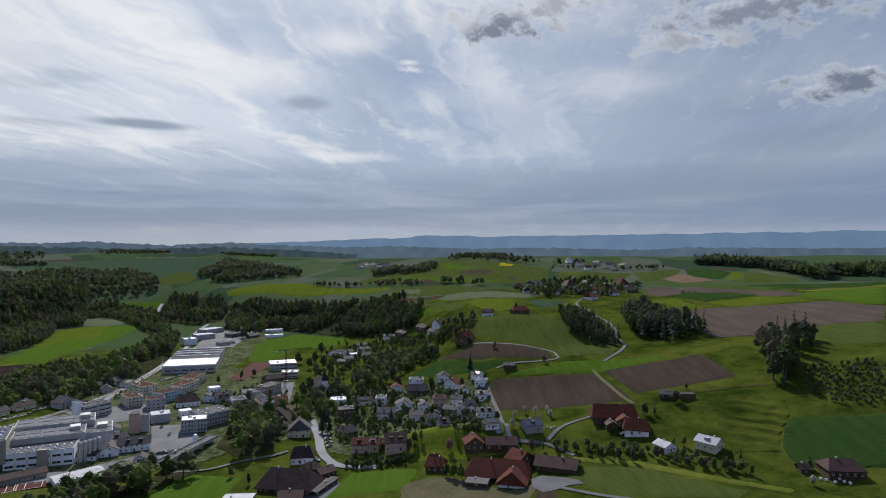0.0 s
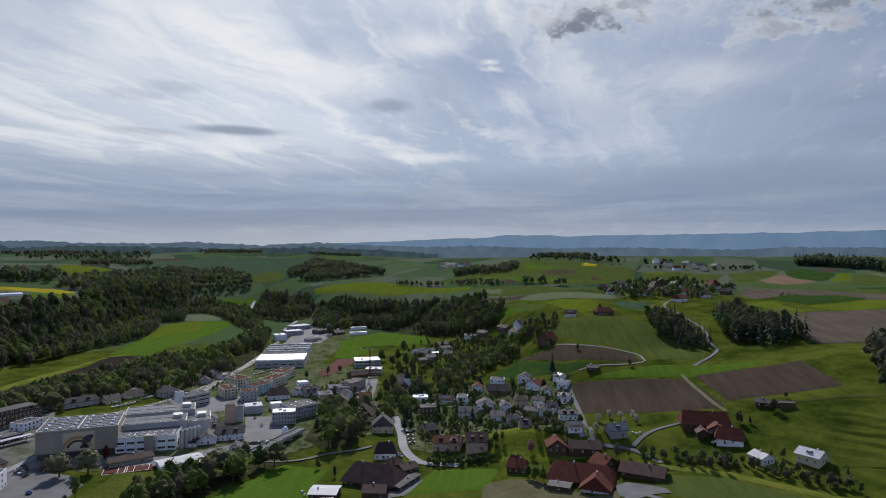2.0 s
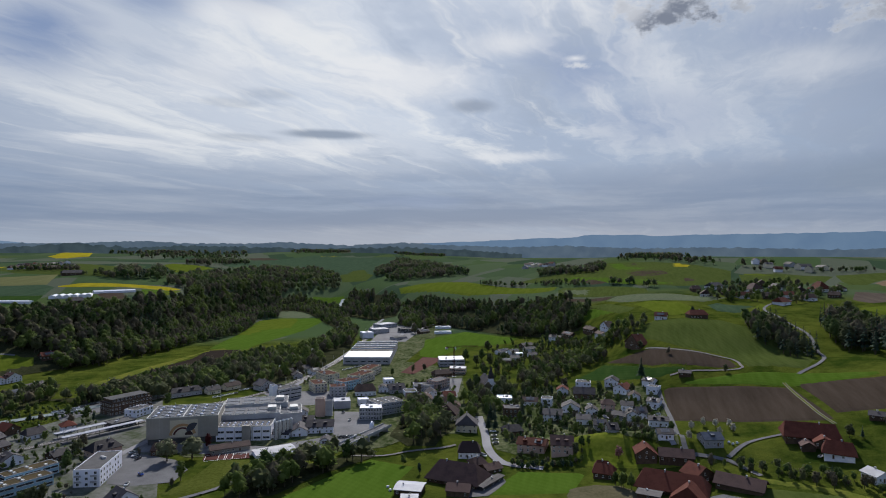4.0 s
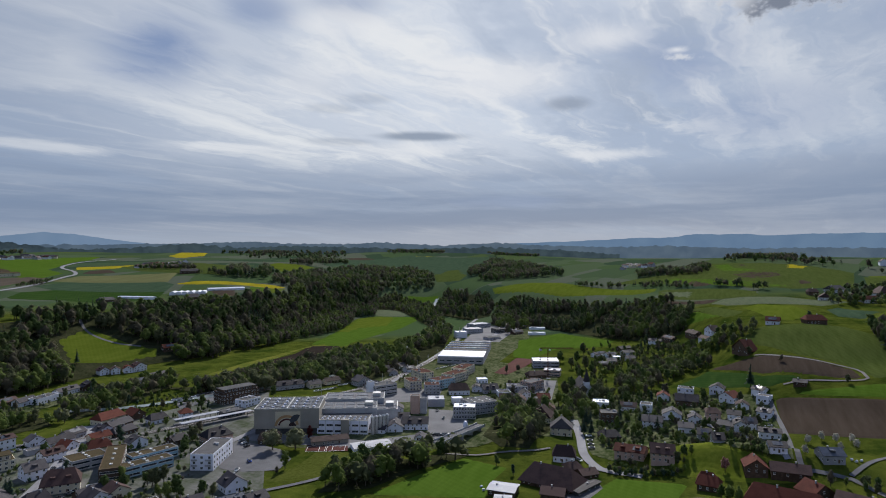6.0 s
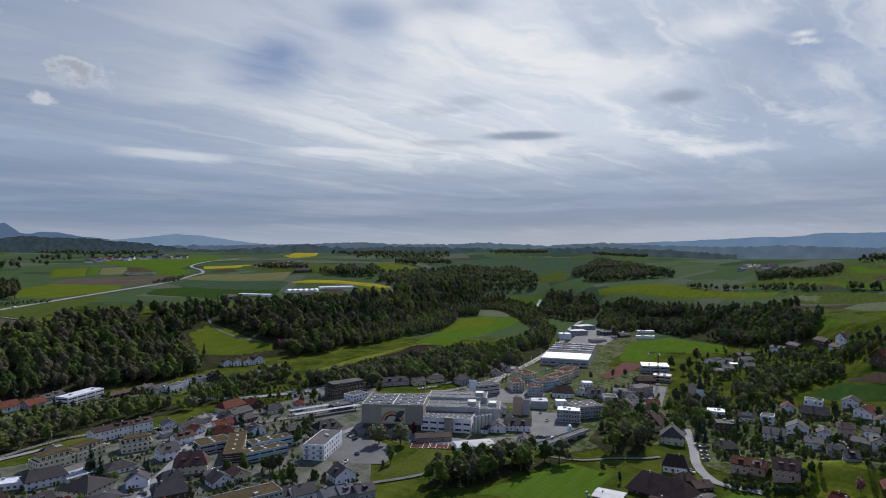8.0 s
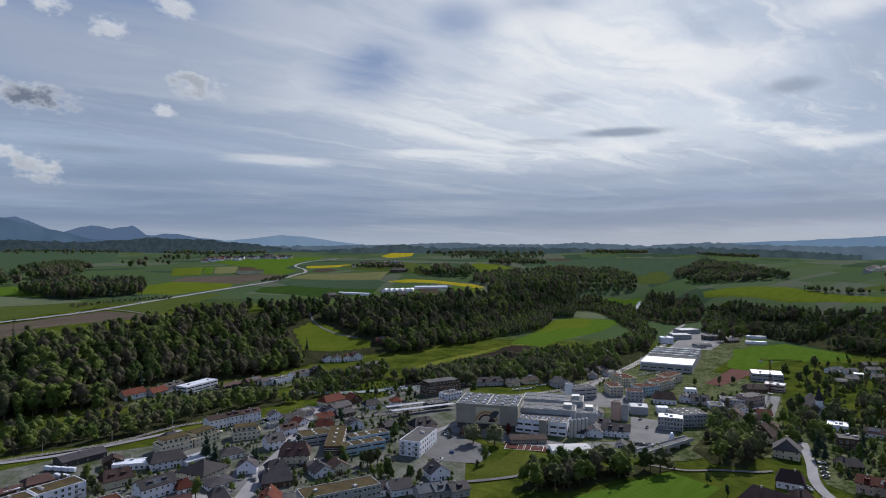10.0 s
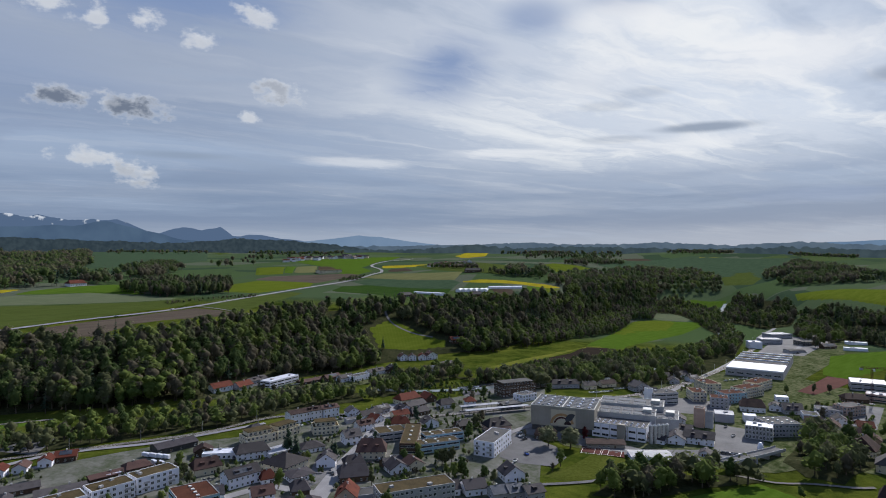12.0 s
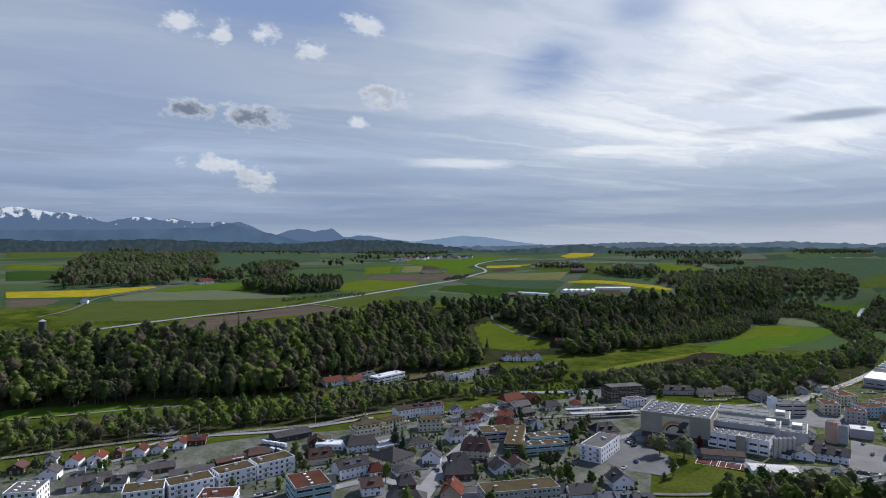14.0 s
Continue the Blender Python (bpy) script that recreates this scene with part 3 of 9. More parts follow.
def smooth_line(points, step=6.0):
    """A smooth line through the points."""
    p = np.array(points, float)
    q = np.vstack([2 * p[0] - p[1], p, 2 * p[-1] - p[-2]])
    out = []
    for i in range(1, len(q) - 2):
        n = max(2, int(np.linalg.norm(q[i + 1] - q[i]) / step))
        for u in np.arange(n) / n:
            out.append(0.5 * (2 * q[i] + (q[i + 1] - q[i - 1]) * u + (2 * q[i - 1] - 5 * q[i] + 4 * q[i + 1] - q[i + 2]) * u * u + (3 * q[i] - q[i - 1] - 3 * q[i + 1] + q[i + 2]) * u**3))
    out.append(q[-2])
    return np.array(out)


LANE_POINTS = []


def ribbon(name, points, width, mat, label, up=0.45, category="road", kind="structure"):
    """A road, path, track or stream along a line."""
    c = smooth_line(points)
    LANE_POINTS.append(c)
    d = np.gradient(c, axis=0)
    n = np.stack([-d[:, 1], d[:, 0]], -1) / np.linalg.norm(d, axis=1, keepdims=True)
    rails = [c + n * width * s for s in (-0.5, 0.0, 0.5)]
    v = np.concatenate([np.column_stack([q, lift(q[:, 0], q[:, 1], up)]) for q in rails])
    m, i = len(c), np.arange(len(c) - 1)
    faces = np.concatenate([np.stack([k * m + i, k * m + i + 1, (k + 1) * m + i + 1, (k + 1) * m + i], -1)[:, ::-1] for k in (0, 1)])
    return tagged(mesh_object(name, v, faces, [mat]), label, category, kind=kind)

# ---- fields and meadows, corner by corner ----
drape("ploughed_field", [(38, 519), (126, 495), (136, 432), (40, 456)], M["soil"], "bare brown ploughed field on the hillside")
drape("ploughed_field", [(129, 502), (210, 505), (215, 447), (137, 443)], M["soil"], "bare brown ploughed field beside a grass track")
drape("knoll_meadow", [(-29, 388), (-24, 400), (-12, 438), (3, 400), (20, 394), (39, 388), (51, 384), (44, 377), (20, 372), (-4, 372), (-19, 374)], M["knoll"], "grass on the knoll, its colour brightened as if sunlit", 0.5, 5.0)
drape("crop_field", [(11, 657), (41, 679), (110, 683), (156, 616), (166, 575), (145, 533), (104, 537), (92, 568), (62, 583)], M["crop_mid"], "striped green crop on a rounded hill")
drape("ploughed_field", [(-11, 626), (34, 600), (77, 572), (95, 557), (99, 535), (58, 545), (34, 561)], M["soil"], "small brown ploughed field above the village")
drape("crop_field", [(-34, 585), (-8, 616), (34, 559), (67, 537), (37, 536)], M["crop_dark"], "dark green strip of grassland above the village")
drape("crop_field", [(41, 521), (104, 526), (151, 522), (200, 513), (174, 504), (127, 496)], M["crop_bright"], "long bright green crop strip along the hill")
drape("crop_field", [(73, 353), (106, 345), (154, 307), (145, 301), (89, 309), (66, 335)], M["crop_mid"], "light green meadow behind the farm")
drape("wild_strip", [(70, 369), (109, 353), (150, 323), (178, 306), (171, 303), (138, 323), (101, 348), (71, 361)], M["dandelion"], "yellow flowering grass strip along the brook")
drape("crop_field", [(-264, 843), (-219, 930), (-127, 861), (-131, 817), (-189, 788), (-204, 707), (-230, 725)], M["crop_bright"], "bright mown playing field")
drape("crop_field", [(-171, 283), (-158, 324), (-146, 359), (-114, 353), (-115, 330), (-111, 304)], M["crop_bright"], "bright green meadow in front of the farm")
drape("crop_field", [(-68, 320), (-53, 362), (-13, 365), (-19, 334)], M["crop_bright"], "bright green meadow beside the farm lane")
drape("lawn", [(-236, 276), (-232, 302), (-237, 331), (-215, 339), (-211, 323), (-206, 293), (-217, 278)], M["meadow"], "mown lawn with young trees beside the works")
drape("clearing", [(-664, 444), (-686, 498), (-658, 508), (-630, 514), (-601, 531), (-585, 517), (-597, 468), (-616, 426)], M["crop_fresh"], "bright grassy clearing in the wood", 0.6)
drape("crop_field", [(-598, -47), (-579, 31), (-551, 84), (-542, 61), (-578, -45)], M["crop_bright"], "bright meadow strip below the dark wood")
drape("lawn", [(-547, 29), (-542, 70), (-528, 80), (-521, 47)], M["meadow"], "grass by the riverside works")
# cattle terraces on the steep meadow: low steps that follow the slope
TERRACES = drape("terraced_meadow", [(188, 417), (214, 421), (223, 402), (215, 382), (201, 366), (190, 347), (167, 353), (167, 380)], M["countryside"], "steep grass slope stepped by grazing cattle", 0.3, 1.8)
for v in TERRACES.data.vertices:
    near = math.exp(-(((v.co.x - 194) / 20) ** 2 + ((v.co.y - 384) / 26) ** 2))
    v.co.z += near * 1.0 * math.sin(1.05 * v.co.z * 2.2 + 1.6 * noise.noise((v.co.x / 14, v.co.y / 14, 2.0)))
# the fields of the uplands and the valley bend
drape("crop_field", [(-203, 1284), (-150, 1342), (-52, 1381), (-16, 1548), (89, 1437), (161, 1290), (205, 1188), (171, 988), (93, 954), (35, 995), (-53, 1142), (-139, 1251)], M["crop_mid"], "broad green slope of the upland hill", 0.22)
drape("crop_field", [(-134, 1254), (-71, 1268), (9, 1118), (65, 1046), (97, 991), (94, 960), (26, 1014), (-54, 1150)], M["crop_bright"], "bright green band across the upland hill", 0.23)
drape("ploughed_field", [(14, 1164), (36, 1191), (99, 1172), (99, 1094), (76, 1065), (29, 1108)], M["soil"], "brown ploughed strip on the upland hill", 0.24)
drape("ploughed_field", [(32, 1481), (57, 1446), (69, 1351), (36, 1391)], M["soil"], "small brown plot near the hill top", 0.26)
drape("crop_field", [(-15, 1501), (28, 1487), (38, 1369), (77, 1238), (47, 1193), (2, 1274)], M["crop_bright"], "bright green field under the hill top", 0.27)
drape("rape_field", [(115, 1350), (132, 1351), (153, 1266), (144, 1227), (105, 1241)], M["rapeseed"], "yellow rapeseed plot by the hilltop farm", 0.28)
drape("ploughed_field", [(-45, 1189), (-11, 1114), (-4, 1060), (-34, 1082), (-54, 1150)], M["soil"], "brown plot among the upland trees", 0.29)
drape("ploughed_field", [(103, 1040), (121, 1050), (128, 1015), (117, 993), (102, 997)], M["soil"], "brown plot beside the upland lane", 0.30)
drape("crop_field", [(-402, 1429), (-323, 1383), (-223, 1264), (-142, 1178), (-95, 1141), (-97, 1096), (-134, 1108), (-207, 1168), (-281, 1204), (-357, 1271), (-462, 1325), (-491, 1389), (-443, 1428)], M["crop_fresh"], "long light green field on the low ridge", 0.32)
drape("crop_field", [(-93, 1118), (-51, 1080), (-11, 1036), (51, 956), (52, 899), (7, 916), (-27, 944), (-65, 993), (-87, 1036)], M["crop_mid"], "green field on the gentle slope", 0.33)
drape("crop_field", [(-92, 1103), (-27, 1030), (-29, 952), (-81, 1024)], M["crop_pale"], "pale square plot on the gentle slope", 0.34)
drape("ploughed_field", [(-85, 1012), (-35, 940), (3, 916), (-9, 889), (-43, 925), (-82, 985)], M["soil"], "brown strip below the pale plot", 0.35)
drape("crop_field", [(-9, 889), (7, 916), (71, 894), (144, 855), (108, 812), (69, 824), (37, 835), (11, 849)], M["crop_pale"], "wide pale young grain field", 0.36)
drape("crop_field", [(25, 816), (44, 832), (79, 805), (92, 764), (81, 727), (69, 705), (60, 706), (45, 728), (38, 778)], M["crop_fresh"], "vivid yellow-green field below the pale grain", 0.38)
drape("crop_field", [(-29, 872), (-1, 853), (28, 787), (20, 760), (9, 756), (-33, 873)], M["crop_mid"], "green field beside the hedge", 0.39)
drape("crop_field", [(-71, 870), (-72, 908), (-33, 869), (6, 768), (-15, 790), (-34, 809), (-55, 836)], M["crop_bright"], "bright green field above the row houses", 0.40)
drape("crop_field", [(109, 789), (123, 816), (161, 791), (145, 763), (135, 732), (113, 746)], M["crop_blue"], "grey-green young grain plot near the hamlet", 0.41)
drape("crop_field", [(144, 754), (170, 807), (184, 800), (166, 767), (143, 729)], M["crop_fresh"], "light strip beside the hamlet lane", 0.42)
drape("crop_field", [(204, 1125), (268, 1167), (348, 1133), (306, 1038), (257, 1007), (189, 1017)], M["crop_mid"], "green upland field beyond the hamlet", 0.44)
drape("crop_field", [(214, 1149), (248, 1169), (267, 1119), (213, 1067)], M["crop_fresh"], "light strip in the upland field", 0.45)
drape("crop_field", [(354, 1151), (450, 1160), (418, 1095), (350, 1000), (330, 1012), (335, 1061)], M["crop_mid"], "green field along the upland lane", 0.46)
drape("ploughed_field", [(363, 1014), (415, 1086), (420, 1061), (419, 947), (390, 944), (369, 952), (359, 979)], M["sand"], "sandy tan field near the skyline", 0.47)
drape("crop_field", [(445, 1135), (481, 1142), (484, 1033), (435, 957), (418, 955), (423, 1068)], M["crop_dark"], "dark green field behind the tan one", 0.48)
drape("ploughed_field", [(466, 1175), (518, 1090), (488, 1041), (484, 1139)], M["soil"], "narrow brown strip at the wood edge", 0.50)
drape("crop_field", [(489, 1041), (500, 1031), (460, 941), (449, 928), (433, 944)], M["crop_fresh"], "small bright field near the skyline wood", 0.51)
drape("crop_field", [(502, 1029), (515, 967), (505, 871), (488, 843), (425, 894), (433, 936), (451, 924)], M["crop_mid"], "rolling green field below the skyline wood", 0.52)
drape("crop_field", [(513, 1027), (527, 1005), (524, 947), (515, 967)], M["crop_pale"], "pale strip below the skyline wood", 0.53)
drape("crop_field", [(419, 868), (492, 818), (551, 766), (524, 728), (473, 763), (436, 798)], M["crop_dark"], "dark green strip along the upland", 0.54)
drape("ploughed_field", [(308, 924), (352, 895), (403, 815), (438, 745), (427, 726), (390, 734), (381, 786), (352, 818), (292, 818), (281, 852)], M["soil_pale"], "long pale brown strip field on the upland", 0.56)
drape("crop_field", [(445, 753), (485, 739), (516, 717), (444, 618), (431, 656), (422, 701), (415, 728)], M["crop_bright"], "bright green field on the upland shoulder", 0.57)
drape("crop_field", [(430, 786), (459, 763), (524, 728), (516, 717), (452, 751)], M["dandelion"], "thin yellow flowering strip", 0.58)
drape("crop_field", [(320, 849), (377, 812), (392, 762), (380, 759), (324, 757), (303, 795)], M["crop_dark"], "dark green plot on the upland", 0.59)
drape("crop_field", [(264, 798), (299, 793), (302, 706), (276, 701), (271, 741)], M["crop_fresh"], "yellow-green plot beside the hill wood", 0.60)
drape("crop_field", [(320, 748), (378, 755), (396, 737), (420, 683), (391, 693), (359, 691), (331, 706), (319, 725)], M["crop_fresh"], "yellow-green plot above the great ploughed field", 0.62)
drape("ploughed_field", [(273, 699), (300, 703), (326, 703), (357, 687), (390, 690), (416, 677), (427, 651), (443, 616), (398, 554), (387, 549), (367, 559), (344, 554), (329, 547), (304, 546), (279, 541), (254, 547), (245, 555), (244, 604), (252, 661)], M["soil_pale"], "great bare brown field on the upper hill", 0.63)
drape("crop_field", [(331, 546), (365, 556), (383, 544), (382, 531), (330, 459), (309, 471), (281, 481)], M["crop_mid"], "green field at the edge of the great ploughed one", 0.64)
drape("crop_field", [(194, 353), (204, 369), (215, 380), (229, 375), (261, 364), (278, 354), (245, 313), (193, 332), (191, 341)], M["crop_dark"], "dark green crop inside a fence on the hill", 0.65)
drape("crop_field", [(-507, 694), (-554, 827), (-622, 999), (-568, 1059), (-533, 1084), (-509, 1025), (-482, 907), (-473, 799), (-466, 736), (-454, 700)], M["crop_bright"], "bright striped meadow by the wooded slope", 0.66)
drape("crop_field", [(-547, 811), (-622, 999), (-606, 1041), (-573, 1057), (-547, 1025), (-511, 931), (-536, 881), (-527, 819)], M["crop_fresh"], "light mown band on the striped meadow", 0.68)
drape("crop_field", [(-674, 1154), (-649, 1187), (-564, 1103), (-558, 1069), (-596, 1051), (-616, 1055)], M["crop_pale"], "pale round meadow at the wood edge", 0.69)
drape("wild_strip", [(-485, 481), (-493, 544), (-494, 611), (-497, 694), (-504, 742), (-491, 781), (-468, 730), (-494, 665), (-480, 594), (-476, 526), (-475, 485)], M["dandelion"], "pale yellow-green grass strip along the wood", 0.22)
drape("ploughed_field", [(-472, 497), (-478, 545), (-481, 626), (-501, 686), (-465, 704), (-435, 607), (-434, 555), (-436, 513)], M["soil_dark"], "dark ploughed strip by the river trees", 0.23)
drape("crop_field", [(-706, 1279), (-696, 1360), (-635, 1405), (-627, 1379), (-632, 1354), (-684, 1312)], M["crop_bright"], "bright meadow in the valley bend", 0.24)
drape("rape_field", [(-872, 788), (-859, 834), (-808, 875), (-757, 915), (-715, 915), (-718, 877), (-770, 865), (-834, 809)], M["rapeseed"], "yellow rapeseed strip behind the poultry farm", 0.26)
drape("crop_field", [(-758, 859), (-732, 880), (-694, 824), (-649, 753), (-695, 788)], M["crop_bright"], "green plot at the end of the upland", 0.27)
drape("crop_field", [(-726, 875), (-707, 896), (-673, 806), (-648, 762), (-646, 748), (-689, 818)], M["crop_fresh"], "light strip at the end of the upland", 0.28)
drape("ploughed_field", [(-775, 783), (-748, 810), (-695, 760), (-689, 732), (-732, 748)], M["soil"], "brown plot beside the poultry farm", 0.29)
drape("rape_field", [(-729, 714), (-683, 726), (-673, 678), (-674, 654)], M["rapeseed"], "small yellow rapeseed plot below the poultry farm", 0.30)
# muted blue-green takes the haze over the far upland into the crop colour
drape("crop_field", [(-1132, 1594), (-1127, 2202), (-767, 2312), (-591, 1782), (-659, 1658), (-728, 1627), (-872, 1779), (-995, 1747), (-939, 1489), (-932, 1338)], M["crop_blue"], "broad green upland beyond the wooded valley", 0.32)
drape("ploughed_field", [(-1215, 1869), (-1203, 1966), (-1133, 1949), (-1096, 1737)], M["soil"], "brown far plot on the upland", 0.33)
drape("rape_field", [(-1106, 2161), (-1042, 2251), (-1024, 2210), (-1078, 2107)], M["rapeseed"], "thin far rapeseed strip", 0.34)
drape("crop_field", [(-994, 1191), (-1020, 1257), (-949, 1285), (-919, 1281), (-890, 1161), (-882, 1087)], M["crop_fresh"], "light green hill meadow among woods", 0.35)
drape("crop_field", [(-755, 1629), (-795, 1776), (-747, 1835), (-659, 1658), (-636, 1544), (-694, 1515)], M["crop_mid"], "green slopes by the winding lane", 0.36)
drape("rape_field", [(-1081, -79), (-1074, -40), (-1069, 28), (-1081, 102), (-1078, 130), (-1049, 99), (-1020, 61), (-995, 32), (-994, 0), (-1004, -73)], M["rapeseed"], "long yellow rapeseed field on the upland", 0.38)
drape("ploughed_field", [(-987, -72), (-988, -37), (-974, -9), (-934, -18), (-918, -34), (-913, -66)], M["soil_pale"], "brown plot beside the small farmhouse", 0.39)
drape("crop_field", [(-923, 18), (-939, 50), (-910, 120), (-885, 209), (-864, 297), (-825, 268), (-807, 197), (-784, 139), (-770, 95), (-778, 68), (-786, 31), (-804, -20), (-858, 0)], M["crop_mid"], "large green field on the upland", 0.40)
drape("crop_field", [(-978, 48), (-1013, 96), (-1001, 194), (-915, 264), (-875, 284), (-883, 223), (-930, 88), (-939, 50)], M["crop_pale"], "pale band across the large green field", 0.41)
drape("crop_field", [(-1023, 101), (-1057, 131), (-1080, 184), (-1087, 251), (-1008, 250), (-930, 260), (-1001, 194)], M["crop_bright"], "bright green shoulder of the large field", 0.42)
drape("ploughed_field", [(-757, 100), (-770, 143), (-787, 213), (-803, 276), (-775, 297), (-731, 314), (-737, 268), (-743, 221), (-735, 186), (-689, 139), (-708, 98)], M["soil_pale"], "brown ploughed strip along the upland road", 0.44)
drape("crop_field", [(-801, 280), (-840, 322), (-871, 388), (-897, 459), (-883, 472), (-818, 400), (-762, 331), (-737, 313), (-780, 299)], M["crop_mid"], "green field beside the upland road", 0.45)
drape("crop_field", [(-728, 220), (-733, 266), (-724, 310), (-700, 290), (-699, 254), (-699, 227)], M["crop_fresh"], "light meadow at the top of the wood", 0.46)
drape("crop_field", [(-1005, 397), (-1049, 467), (-995, 555), (-944, 516), (-923, 462), (-894, 398), (-923, 358)], M["crop_fresh"], "yellow-green field on the upland", 0.47)
drape("ploughed_field", [(-1061, 459), (-1096, 512), (-1078, 682), (-1051, 692), (-1022, 621), (-988, 552), (-1029, 503)], M["soil_pale"], "brown field above the yellow-green one", 0.48)
drape("crop_field", [(-1264, 563), (-1264, 632), (-1115, 552), (-1122, 497)], M["crop_fresh"], "light strip plot on the upland", 0.50)
drape("crop_field", [(-1264, 632), (-1251, 652), (-1116, 571), (-1115, 552)], M["crop_bright"], "bright strip plot on the upland", 0.51)
drape("crop_field", [(-1251, 652), (-1262, 710), (-1114, 626), (-1115, 573)], M["crop_tan"], "straw-coloured strip plot on the upland", 0.52)
drape("ploughed_field", [(-1236, 695), (-1256, 755), (-1115, 680), (-1099, 620)], M["soil"], "brown plot by the field sheds", 0.53)
drape("crop_field", [(-948, 582), (-948, 637), (-827, 738), (-788, 690), (-789, 607), (-854, 585), (-898, 528)], M["crop_dark"], "deep green field below the poultry farm", 0.54)
drape("crop_field", [(-991, 627), (-1005, 689), (-895, 799), (-865, 793), (-827, 738), (-938, 630)], M["crop_blue"], "blue-green grain field on the upland", 0.56)
drape("crop_field", [(-1025, 675), (-1050, 749), (-957, 885), (-891, 802), (-1005, 689)], M["crop_tan"], "straw-coloured field above the blue-green grain", 0.57)
drape("crop_field", [(-1505, 770), (-1601, 1013), (-1647, 1129), (-1648, 1244), (-1311, 898), (-1181, 778), (-1091, 748), (-1055, 681), (-1071, 657), (-1290, 721)], M["crop_bright"], "bright field beside the bend of the road", 0.58)
drape("rape_field", [(-1233, 870), (-1201, 996), (-1149, 901), (-1148, 811)], M["rapeseed"], "thin yellow strip beyond the road bend", 0.59)
drape("ploughed_field", [(-1103, 802), (-1117, 859), (-1045, 819), (-1065, 759)], M["soil"], "small brown plot beyond the road bend", 0.60)
drape("crop_field", [(-1187, 931), (-1131, 1103), (-1005, 1071), (-858, 914), (-951, 880), (-1034, 857)], M["crop_mid"], "green fields round the upland hamlet", 0.62)
drape("rape_field", [(-1548, 1393), (-3409, 3519), (-1467, 1456), (-1407, 1301)], M["rapeseed"], "far yellow rapeseed strip", 0.63)
drape("crop_field", [(-1403, -102), (-1419, -53), (-1408, 0), (-1214, -4), (-1214, -45), (-1220, -89)], M["crop_dark"], "dark green strip on the far upland", 0.64)
drape("crop_field", [(-1671, -121), (-1658, -62), (-1552, 0), (-1461, 0), (-1467, -55), (-1462, -106)], M["crop_fresh"], "light strip on the far upland", 0.65)
drape("crop_field", [(-4887, -355), (-4897, -182), (-4898, 127), (-4893, 258), (-2146, 28), (-2013, -75), (-2008, -146)], M["crop_mid"], "green upland field near the skyline", 0.66)
drape("crop_field", [(-4878, 462), (-4867, 568), (-4803, 971), (-4605, 1674), (-1700, 618), (-1509, 381), (-1430, 277), (-1613, 274), (-2139, 432), (-2231, 277)], M["crop_blue"], "green upland meadow with scattered farms", 0.68)
drape("crop_field", [(-4660, 1515), (-4544, 1834), (-4476, 1994), (-2139, 820)], M["crop_mid"], "green strip behind the poultry farm", 0.69)
drape("yard", [(-24, 341), (-10, 348), (4, 349), (21, 336), (35, 327), (55, 337), (48, 321), (41, 310), (-22, 309)], M["trodden"], "trodden grass and gravel below the farm", 0.22)
drape("ploughed_field", [(55, 337), (60, 336), (60, 321), (58, 309), (44, 310)], M["soil"], "bare soil patch beside the farm lane", 0.23)

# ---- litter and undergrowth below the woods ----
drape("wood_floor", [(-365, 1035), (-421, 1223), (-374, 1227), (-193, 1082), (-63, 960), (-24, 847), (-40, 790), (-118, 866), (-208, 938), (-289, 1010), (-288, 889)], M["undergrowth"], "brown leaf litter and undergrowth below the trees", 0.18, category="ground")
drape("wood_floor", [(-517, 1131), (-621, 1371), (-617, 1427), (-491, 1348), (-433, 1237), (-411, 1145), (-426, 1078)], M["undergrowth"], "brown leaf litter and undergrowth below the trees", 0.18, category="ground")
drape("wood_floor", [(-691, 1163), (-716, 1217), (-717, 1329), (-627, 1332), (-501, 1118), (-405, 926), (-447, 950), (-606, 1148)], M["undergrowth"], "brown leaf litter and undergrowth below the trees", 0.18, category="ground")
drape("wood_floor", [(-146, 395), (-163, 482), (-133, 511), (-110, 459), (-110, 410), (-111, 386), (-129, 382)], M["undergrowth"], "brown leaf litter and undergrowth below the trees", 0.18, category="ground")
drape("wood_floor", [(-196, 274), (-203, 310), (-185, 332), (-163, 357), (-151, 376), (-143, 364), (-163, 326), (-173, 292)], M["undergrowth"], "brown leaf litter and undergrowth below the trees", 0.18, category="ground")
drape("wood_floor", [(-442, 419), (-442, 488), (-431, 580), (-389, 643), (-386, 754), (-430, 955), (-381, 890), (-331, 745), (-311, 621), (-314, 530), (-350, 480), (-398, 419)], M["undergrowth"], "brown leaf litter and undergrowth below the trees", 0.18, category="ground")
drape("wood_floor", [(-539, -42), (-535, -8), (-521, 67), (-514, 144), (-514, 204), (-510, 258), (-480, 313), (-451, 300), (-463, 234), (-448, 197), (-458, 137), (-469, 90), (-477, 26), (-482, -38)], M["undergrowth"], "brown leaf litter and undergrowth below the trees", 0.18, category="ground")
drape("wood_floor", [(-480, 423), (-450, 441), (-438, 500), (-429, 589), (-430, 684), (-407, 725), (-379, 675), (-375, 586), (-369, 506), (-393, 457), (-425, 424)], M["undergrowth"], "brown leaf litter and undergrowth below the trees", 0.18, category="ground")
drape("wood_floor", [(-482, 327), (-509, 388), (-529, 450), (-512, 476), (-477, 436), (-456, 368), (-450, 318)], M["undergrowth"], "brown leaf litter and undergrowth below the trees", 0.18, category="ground")
